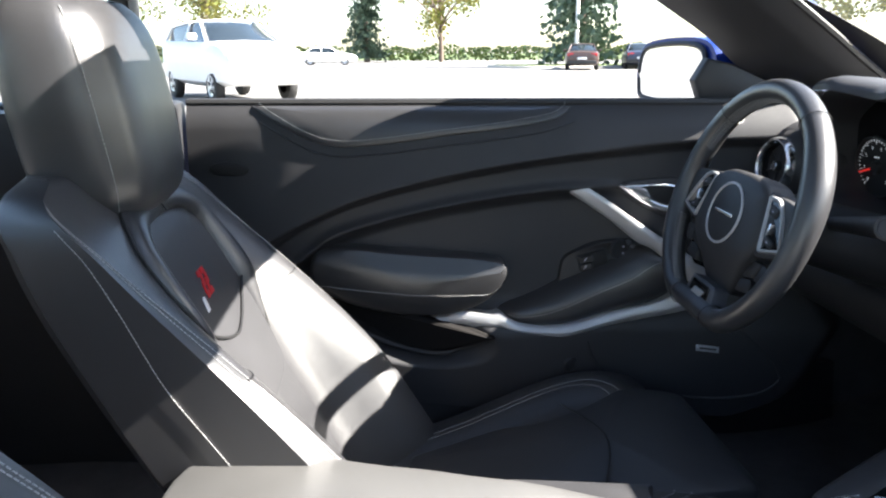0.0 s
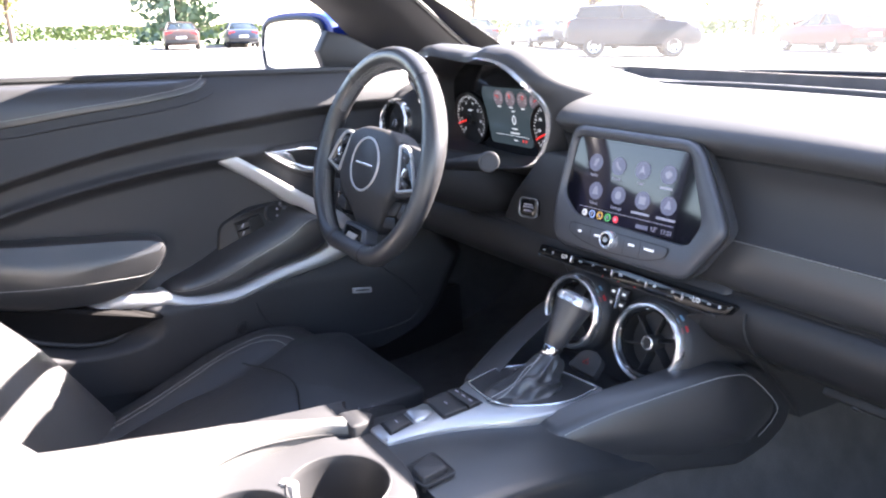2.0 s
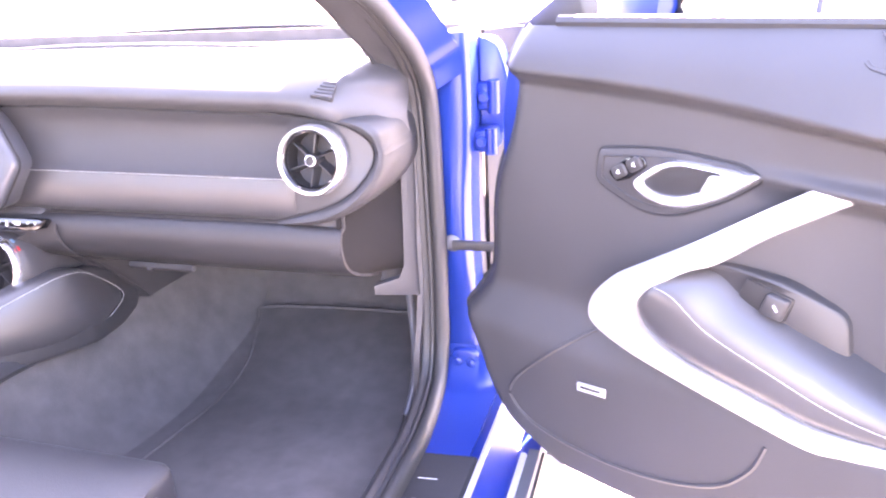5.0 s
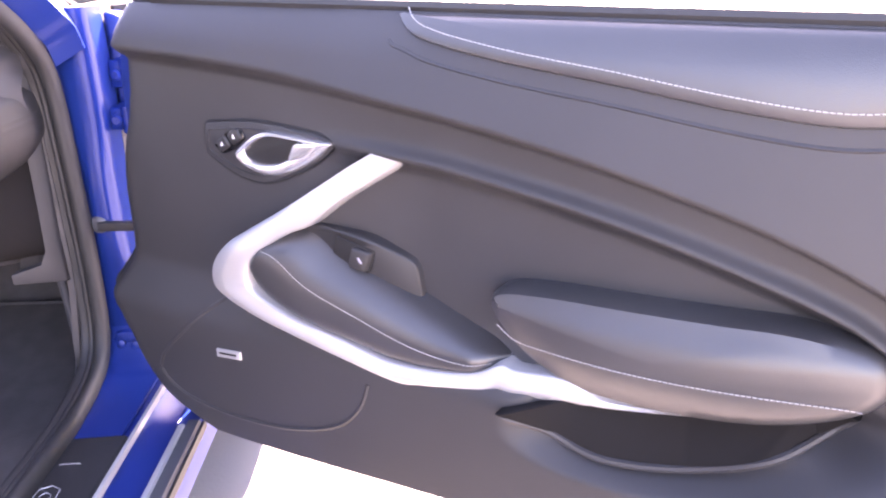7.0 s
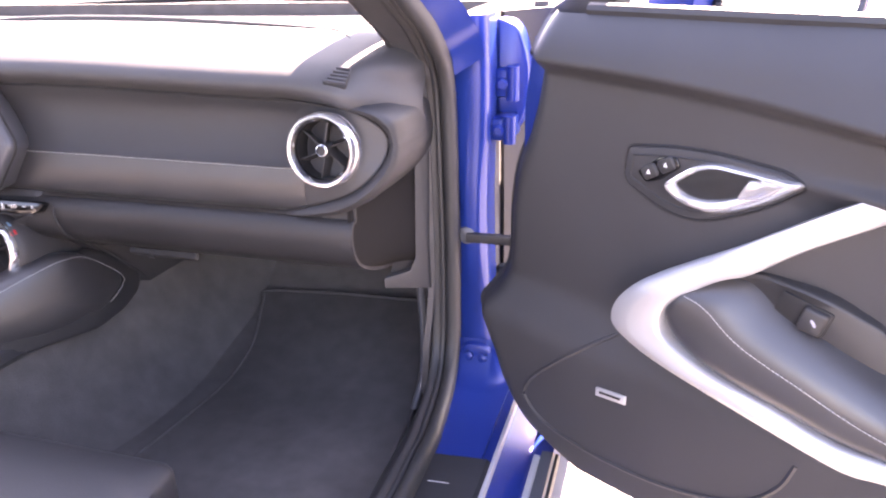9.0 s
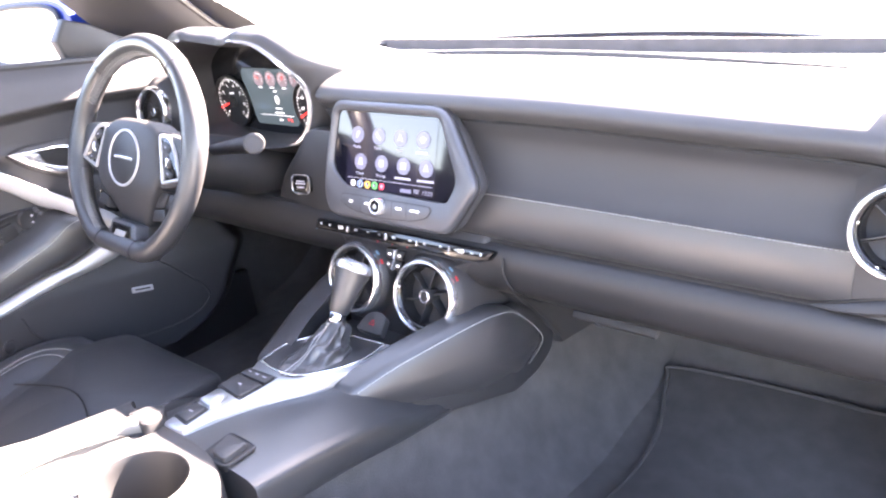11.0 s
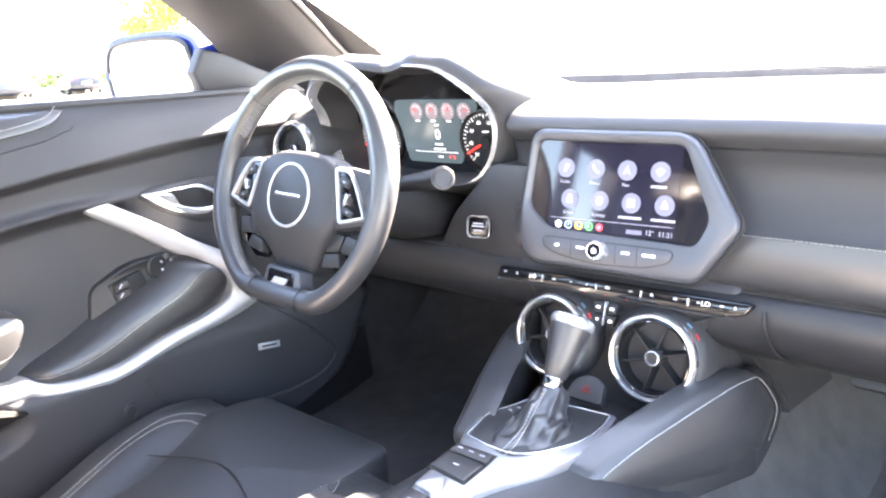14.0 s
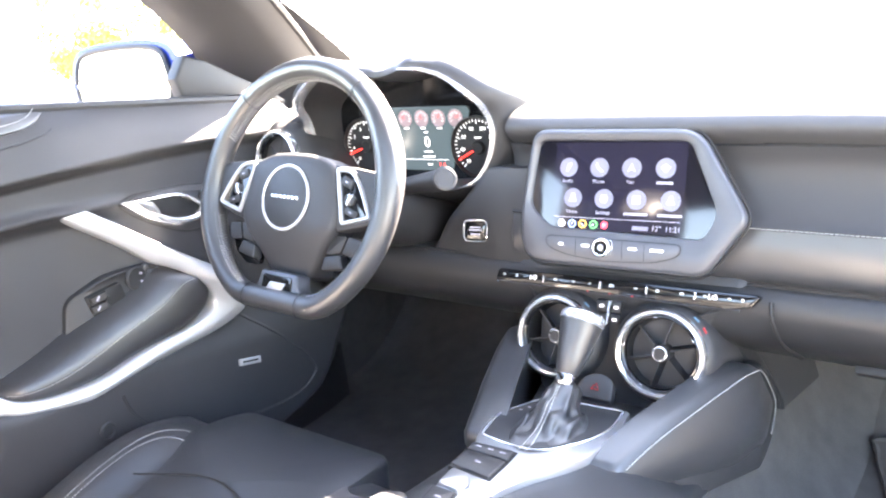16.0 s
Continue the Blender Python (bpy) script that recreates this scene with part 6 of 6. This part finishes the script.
    # headrest
    hy = -.858 + back
    rings = []
    for k in range(23):
        t = -1 + 2 * k / 22
        f = max((1 - abs(t) ** 5) ** .5 if abs(t) < 1 else 0, .30)
        w, d = .130 * (.72 + .28 * f) * (1 - .10 * max(0, -t)), .077 * (.45 + .55 * f) * (1 - .12 * max(0, t))
        ringp = []
        for j in range(40):
            a = 2 * math.pi * j / 40
            c, s2 = math.cos(a), math.sin(a)
            crease = .004 * math.exp(-((abs(c) - .80) / .05) ** 2) if s2 > 0 else 0
            ringp.append(Vector((cx + (w - crease) * math.copysign(abs(c) ** .55, c), hy - .016 * t + (d - crease) * math.copysign(abs(s2) ** .6, s2) * (1.0 if s2 > 0 else .95) - .012 * abs(c) ** 3, .958 + .128 * t)))
        rings.append(ringp)
    bm = bmesh.new()
    skin(bm, rings)
    hr = part("headrest", bm, LEATHER, st, "black leather headrest")
    bm = bmesh.new()
    for j in (3, 17):
        stitches([rings[k][j] + Vector((.0012 if j < 10 else -.0012, .0012, 0)) for k in range(1, 22)], bm=bm)
    part("stitching", bm, THREAD, hr, kind="stuff")
    for dx in (-.07, .07):
        part("post", tube([(cx + dx, hy, .80), (cx + dx, hy, .88)], .006, 8), CHROME, hr)

    # cushion
    def cush(v):
        y = -.66 + back + .645 * v
        W = lerp_table([(0, .22), (.3, .255), (.8, .258), (.95, .245), (1, .225)], v) - (.014 if cx < 0 else 0)
        B = lerp_table([(0, .02), (.4, .016), (.74, .018), (.84, .016), (.92, .004), (1, -.02)] if cx < 0 else [(0, .05), (.4, .058), (.74, .050), (.84, .036), (.92, .008), (1, -.02)], v)
        zt = lerp_table([(0, .315), (.25, .333), (.434, .366), (.558, .397), (.68, .428), (.79, .445), (.90, .446), (.96, .438), (1, .405)] if cx < 0 else [(0, .40), (.5, .425), (.85, .447), (.95, .440), (1, .405)], v)
        out = []
        for k in range(25):
            s = -1 + 2 * k / 24
            b = sm(.48, .76, abs(s)) - .6 * sm(.84, 1.0, abs(s))
            out.append(Vector((cx + W * s, y, zt + B * b)))
        for k in range(7):
            s = 1 - 2 * k / 6
            out.append(Vector((cx + (W - .01) * s, y, .29)))
        return out
    bm = bmesh.new()
    skin(bm, [cush(k / 36) for k in range(37)])
    cu = part("cushion", bm, LEATHER, st, "black leather cushion")

    def topc(s, v, lift=.0015):
        r = cush(v)
        f = (s + 1) * 12
        k = min(23, int(f))
        return r[k].lerp(r[k + 1], f - k) + Vector((0, 0, lift))
    bm = bmesh.new()
    for s in (-1, 1):
        for off in (0, .045):
            path = cr([(.72 + off, .08), (.73 + off, .40), (.735 + off, .66), (.72 + off, .76 + off * .4), (.66 + off * .7, .815 + off * .7), (.58, .835 + off * .9), (.50, .838 + off)], 12)
            stitches([topc(s * p.x, p.y) for p in path], bm=bm)
    part("stitching", bm, THREAD, cu, kind="stuff")
    zc = lambda y: lerp_table([(-.50, .333), (-.38, .368), (-.30, .399), (-.22, .430), (-.15, .447), (-.06, .449), (.0, .443)] if cx < 0 else [(-.50, .425), (-.2, .440), (-.06, .449), (.0, .443)], y)
    TP = rpoly([(cx - .150, -.47 + back), (cx + .150, -.47 + back), (cx + .158, -.06 + back), (cx + .145, .004 + back), (cx - .145, .004 + back), (cx - .158, -.06 + back)], [.02, .02, .04, .022, .022, .04], 6)
    part("thigh_pad", slab(TP, .010, .009, lambda a, b, h: Vector((a, b, zc(b - back) + h)), dome=.005, base=-.06), LEATHER2, cu, "flat black leather cushion panel")
    part("pad_seam", tube([Vector((cx + s, ys + back, zc(ys) + .0148)) for s, ys in [(-.13 + .26 * k / 16, -.195 + .022 * math.cos((k - 8) / 3.4)) for k in range(17)]], .0015, 5), DARK, cu)
    part("base", box(cx - .22, cx + .22, -.62 + back, -.08 + back, .268, .33, .02), PLASTIC2, st)
    return st


build_seat(-.355, 0.0, "driver seat in black leather with pale stitching", 0.0)
build_seat(.410, -.045, "passenger seat in black leather with pale stitching", 0.04)


# ---- outside: parked cars, trees, lamp post ----
def paint(name, c, metal=0.3):
    return pbr(name, c, .4, metal, var=.06, coat=.35)


def parked_car(at, heading, colour, label, tall=0.0, long=4.7):
    """heading: degrees from +y to the left. tall: extra height of a sport utility body."""
    car = thing("parked_car", label, "car", "parked cars", local=Matrix.Translation(at) @ Matrix.Rotation(radians(heading), 4, "Z"))
    k = long / 4.7

    def ring(y, w, z0, z1, pinch=.12):
        return [Vector((x * w, y * k, z)) for x, z in ((-.80, z0), (-.97, z0 + .10), (-1, (z0 + z1) / 2), (-.98, z1 - .12), (-.90, z1 - .02), (-.6, z1 + .015), (0, z1 + .03), (.6, z1 + .015), (.90, z1 - .02), (.98, z1 - .12), (1, (z0 + z1) / 2), (.97, z0 + .10), (.80, z0))]
    t = tall
    bm = bmesh.new()
    skin(bm, [ring(y, w, a + t * .3, b + t * .75) for y, w, a, b in ((-2.36, .70, .38, .78), (-2.28, .82, .30, .92), (-2.0, .88, .24, 1.0), (-1.3, .92, .22, .98), (0, .93, .20, .95), (1.0, .92, .20, .93), (1.7, .90, .22, .86), (2.15, .84, .24, .76), (2.34, .68, .34, .62))])
    body = part("body", bm, colour, car)
    cab = [(-2.0 if t else -1.75, .70, .0), (-1.85 if t else -1.15, .66, .40), (-.5, .64, .46), (.15, .63, .45), (.55, .66, .25), (1.05, .74, .0)]
    bm = bmesh.new()
    skin(bm, [[Vector((x * w, y * k, .93 + t * .75 + z)) for x, z in ((-1.12, 0), (-1.0, h * .7), (-.90, h), (0, h + .03), (.90, h), (1.0, h * .7), (1.12, 0))] for y, w, h in cab])
    part("window_band", bm, TINT, car, "dark glazed cabin")
    bm = bmesh.new()
    skin(bm, [[Vector((x * w, y * k, .93 + t * .75 + z)) for x, z in ((-.97, h - .035), (-.86, h + .012), (0, h + .045), (.86, h + .012), (.97, h - .035))] + [Vector((0, y * k, .93 + t * .75 + h - .05))] for y, w, h in cab[1:4]])
    part("roof_panel", bm, colour, car)
    for s in (-1, 1):
        for y0, h0, y1, h1 in ((cab[0][0], 0, cab[1][0], cab[1][2]), (cab[3][0], cab[3][2], 1.05, 0), (-.45, 0, -.45, .44)):
            w0, w1 = (.80, .62) if h0 < h1 else (.62, .82)
            part("roof_pillar", tube([(s * w0 * .98, y0 * k, .94 + t * .75 + h0), (s * w1 * .98, y1 * k, .94 + t * .75 + h1)], .035, 6), colour, car)
        for y in (-1.36, 1.38):
            m = facing((s * .86, y * k, .33 + t * .06), (s, 0, 0))
            wh = part("wheel", lathe([(.20, -.16), (.31 + t * .06, -.16), (.335 + t * .06, -.12), (.335 + t * .06, -.02), (.31 + t * .06, .03), (.22, .035), (.21, .02)], m, 28), TYRE, car)
            part("rim", lathe([(0, .02), (.05, .03), (.07, .015), (.19, .025), (.215, .035), (.22, .01)], m, 20), ALLOY, wh)
            for q in range(5):
                part("rim_gap", box(-.035, .035, .09, .185, .0, .034, .008, m @ Matrix.Rotation(q * 1.2566, 4, "Z")), DARK, wh)
        part("tail_lamp", box(s * .62 - .18, s * .62 + .18, -2.34 * k, -2.20 * k, .74 + t * .6, .90 + t * .7, .03), TAIL, car)
        part("headlamp", box(s * .62 - .17, s * .62 + .17, 2.10 * k, 2.27 * k, .62 + t * .6, .74 + t * .65, .03), CHROME, car)
        part("door_mirror", box(s * .98 - .09, s * .98 + .09, .62, .78, .96 + t * .75, 1.10 + t * .75, .03), colour, car)
    part("bumper", box(-.78, .78, -2.40 * k, -2.25 * k, .34 + t * .3, .52 + t * .3, .04), PLASTIC2, car)
    part("plate", box(-.25, .25, -2.42 * k, -2.40 * k, .56 + t * .3, .68 + t * .3, .005), WHITE, car)
    return car


C_WHITE, C_BRONZE, C_SLATE = paint("white_paint", (.75, .75, .75), 0), paint("bronze_paint", (.07, .045, .04)), paint("slate_paint", (.03, .04, .07))
C_NAVY, C_SILVER, C_MAROON, C_GREY = paint("navy_paint", (.006, .009, .02)), paint("silver_paint", (.28, .28, .30)), paint("maroon_paint", (.08, .008, .01)), paint("grey_paint", (.05, .05, .06))
parked_car((-16.9, -3.9, 0), -60, C_WHITE, "white sport utility vehicle parked in bright sun", .42, 4.8)
parked_car((-61, -4.6, 0), 0, C_WHITE, "white sedan parked side-on across the lot")
parked_car((-41.5, 10.9, 0), 75, C_BRONZE, "bronze sedan parked in a row")
parked_car((-43.0, 14.7, 0), 75, C_SLATE, "slate blue sedan parked beside a bronze sedan")
parked_car((-43.5, 18.6, 0), 75, C_NAVY, "dark blue sedan parked at the end of the row")
parked_car((-31, 22.5, 0), 70, C_GREY, "grey sedan parked facing away")
parked_car((-29, 25.2, 0), 70, C_SILVER, "silver sedan with red tail lamps facing away")
parked_car((-24.5, 24.3, 0), 70, C_GREY, "dark grey hatchback with red tail lamps facing away", .25, 4.3)
parked_car((-17.2, 19.2, 0), -42, C_NAVY, "dark blue sport utility vehicle parked side-on", .36, 4.4)
parked_car((-15.0, 27.5, 0), 65, C_MAROON, "maroon sedan seen beyond the windscreen")
parked_car((-10.5, 28.5, 0), 60, C_SILVER, "silver sedan seen beyond the windscreen")
parked_car((-6.0, 30.0, 0), 60, C_GREY, "grey sport utility vehicle seen beyond the windscreen", .4, 4.6)
parked_car((9.5, 24.0, 0), 95, C_MAROON, "dark red sedan parked ahead of the open door")
parked_car((14.5, 22.0, 0), 95, C_WHITE, "white sedan parked ahead of the open door")

BARK = pbr("bark", (.12, .09, .07), .9, grain=1, gscale=40, var=.4, vscale=4)


def leaf_stuff(name, cols):
    m = pbr(name, cols[0], .6, var=.1)
    n, l = m.node_tree.nodes, m.node_tree.links
    g, r = n.new("ShaderNodeNewGeometry"), n.new("ShaderNodeValToRGB")
    for i, c in enumerate(cols):
        e = r.color_ramp.elements[i] if i < 2 else r.color_ramp.elements.new(.5)
        e.position, e.color = i / (len(cols) - 1), (*c, 1)
    l.new(g.outputs["Random Per Island"], r.inputs[0])
    l.new(r.outputs[0], n["Principled BSDF"].inputs["Base Color"])
    return m


AUTUMN = leaf_stuff("autumn_leaves", [(.13, .16, .04), (.30, .27, .06)])
SPRUCE = leaf_stuff("spruce_needles", [(.045, .08, .05), (.09, .13, .085)])
HEDGE = leaf_stuff("hedge_leaves", [(.06, .11, .04), (.13, .17, .05)])


def leaf_mesh(points, size, rs, droop=.0):
    v, f = [], []
    for p in points:
        a = Vector((rs.gauss(0, 1), rs.gauss(0, 1), rs.gauss(0, 1) - droop)).normalized()
        b = a.orthogonal().normalized() * size * rs.uniform(.5, 1.0)
        a = a * size * rs.uniform(.8, 1.5)
        i = len(v)
        v += [p - a * .5, p + b * .5, p + a * .5, p - b * .5]
        f.append((i, i + 1, i + 2, i + 3))
    me = bpy.data.meshes.new("leaves")
    me.from_pydata(v, [], f)
    return me


def tree(at, h, w, kind, seed, label):
    rs = random.Random(seed)
    t = thing("tree", label, "tree", at=at)
    o = Vector(at)
    part("trunk", tube([o + Vector((.1 * math.sin(3 * u + seed), .1 * math.cos(2 * u), h * .9 * u)) for u in [k / 8 for k in range(9)]], lambda u: h * .022 * (1 - .85 * u) + .02, 8), BARK, t)
    pts = []
    if kind == "spruce":
        for k in range(46):
            z = h * (.06 + .92 * k / 45)
            r = w * .5 * (1 - k / 46) ** .85 * rs.uniform(.8, 1.1)
            for j in range(9):
                a = rs.uniform(0, 6.28)
                for q in range(9):
                    f = (q + .5) / 9
                    pts.append(o + Vector((r * f * math.cos(a) + rs.gauss(0, .12), r * f * math.sin(a) + rs.gauss(0, .12), z - .22 * r * f + rs.gauss(0, .10))))
        m, size, dr = SPRUCE, .42, .4
    else:
        blobs = [(Vector((rs.gauss(0, .26) * w, rs.gauss(0, .26) * w, h * rs.uniform(.30, .95))), rs.uniform(.10, .22) * w) for _ in range(26)]
        for c, r in blobs:
            part("limb", tube([o + Vector((0, 0, c.z * .55)), o + Vector((c.x * .5, c.y * .5, c.z * .8)), o + c], lambda u: .08 * (1 - .8 * u) + .01, 5), BARK, t)
            for _ in range(120):
                d = Vector((rs.gauss(0, 1), rs.gauss(0, 1), rs.gauss(0, .8)))
                pts.append(o + c + d.normalized() * r * rs.random() ** .4)
        m, size, dr = AUTUMN, .38, .1
    me = leaf_mesh(pts, size, rs, dr)
    me.materials.append(m)
    crown = new("crown", me)
    crown.parent, crown.matrix_parent_inverse = t, t.matrix_basis.inverted()
    tagged(crown, kind="stuff")


tree((-74, 5.5, 0), 11, 9, "maple", 3, "autumn maple with yellow-green leaves at the lot edge")
tree((-76, -1.8, 0), 13, 5.0, "spruce", 4, "tall dark green spruce at the lot edge")
tree((-47, 12.2, 0), 14, 5.6, "spruce", 5, "dark green spruce behind the parked row")
tree((-60, 44, 0), 12, 10, "maple", 6, "autumn maple with yellow leaves behind the cars")
tree((-52, 52, 0), 13, 11, "maple", 7, "broad autumn maple behind the cars")
tree((-66, 36, 0), 12, 9, "maple", 8, "tall green-gold maple behind the cars")
tree((-80, -18, 0), 12, 10, "maple", 9, "autumn maple behind the white vehicle")
tree((-40, 60, 0), 12, 10, "maple", 12, "autumn maple beyond the windscreen")
rs = random.Random(21)
pts = []
for k in range(5200):
    u = rs.random()
    a = radians(-25 + 95 * u)
    d = 86 + rs.uniform(-1.2, 1.2)
    top = 1.5 + .7 * noise.noise(Vector((u * 40, 0, 3)))
    pts.append(Vector((-d * math.cos(a), d * math.sin(a), rs.random() ** .7 * max(.3, top))))
me = leaf_mesh(pts, .5, rs)
me.materials.append(HEDGE)
tagged(new("hedge", me), "uneven green hedge along the lot edge", "hedge", kind="stuff")
bm = sheet(lambda u, v: Vector((-(90 + 260 * v) * math.cos(radians(-40 + 130 * u)), (90 + 260 * v) * math.sin(radians(-40 + 130 * u)), .04)), 40, 4)
tagged(part("lawn", bm, GRASS), "pale grass beyond the parking lot", kind="structure")
lp = thing("street_lamp", "pale metal lamp post standing behind the parked cars", "lamp post", at=(-45.5, 12.2, 0))
part("pole", tube([(-45.5, 11.6, 0), (-45.5, 11.6, 9)], lambda u: .13 - .05 * u, 10), WHITE, lp)
part("base", box(-45.8, -45.2, 11.3, 11.9, 0, .7, .05), ASPHALT, lp)
part("arm", tube([(-45.5, 11.6, 9), (-44.8, 11.6, 9.2), (-43.9, 11.6, 9.2)], .05, 8), WHITE, lp)
part("lamp_head", box(-44.2, -43.4, 11.45, 11.75, 9.1, 9.25, .04), WHITE, lp)
isl = thing("kerb_island", "raised concrete kerb island with pale grass", "kerb", at=(-46, 13, 0))
io = cr([(-44.6, 7.5), (-44.2, 12), (-46, 24), (-50, 24), (-50, 8)], 5, True)
part("kerb", slab(io, .14, .03, lambda a, b, h: Vector((a, b, h))), pbr("concrete", (.4, .39, .37), .9, grain=.6, gscale=60), isl)
part("turf", slab(inset(io, .25), .17, .03, lambda a, b, h: Vector((a, b, h))), GRASS, isl)
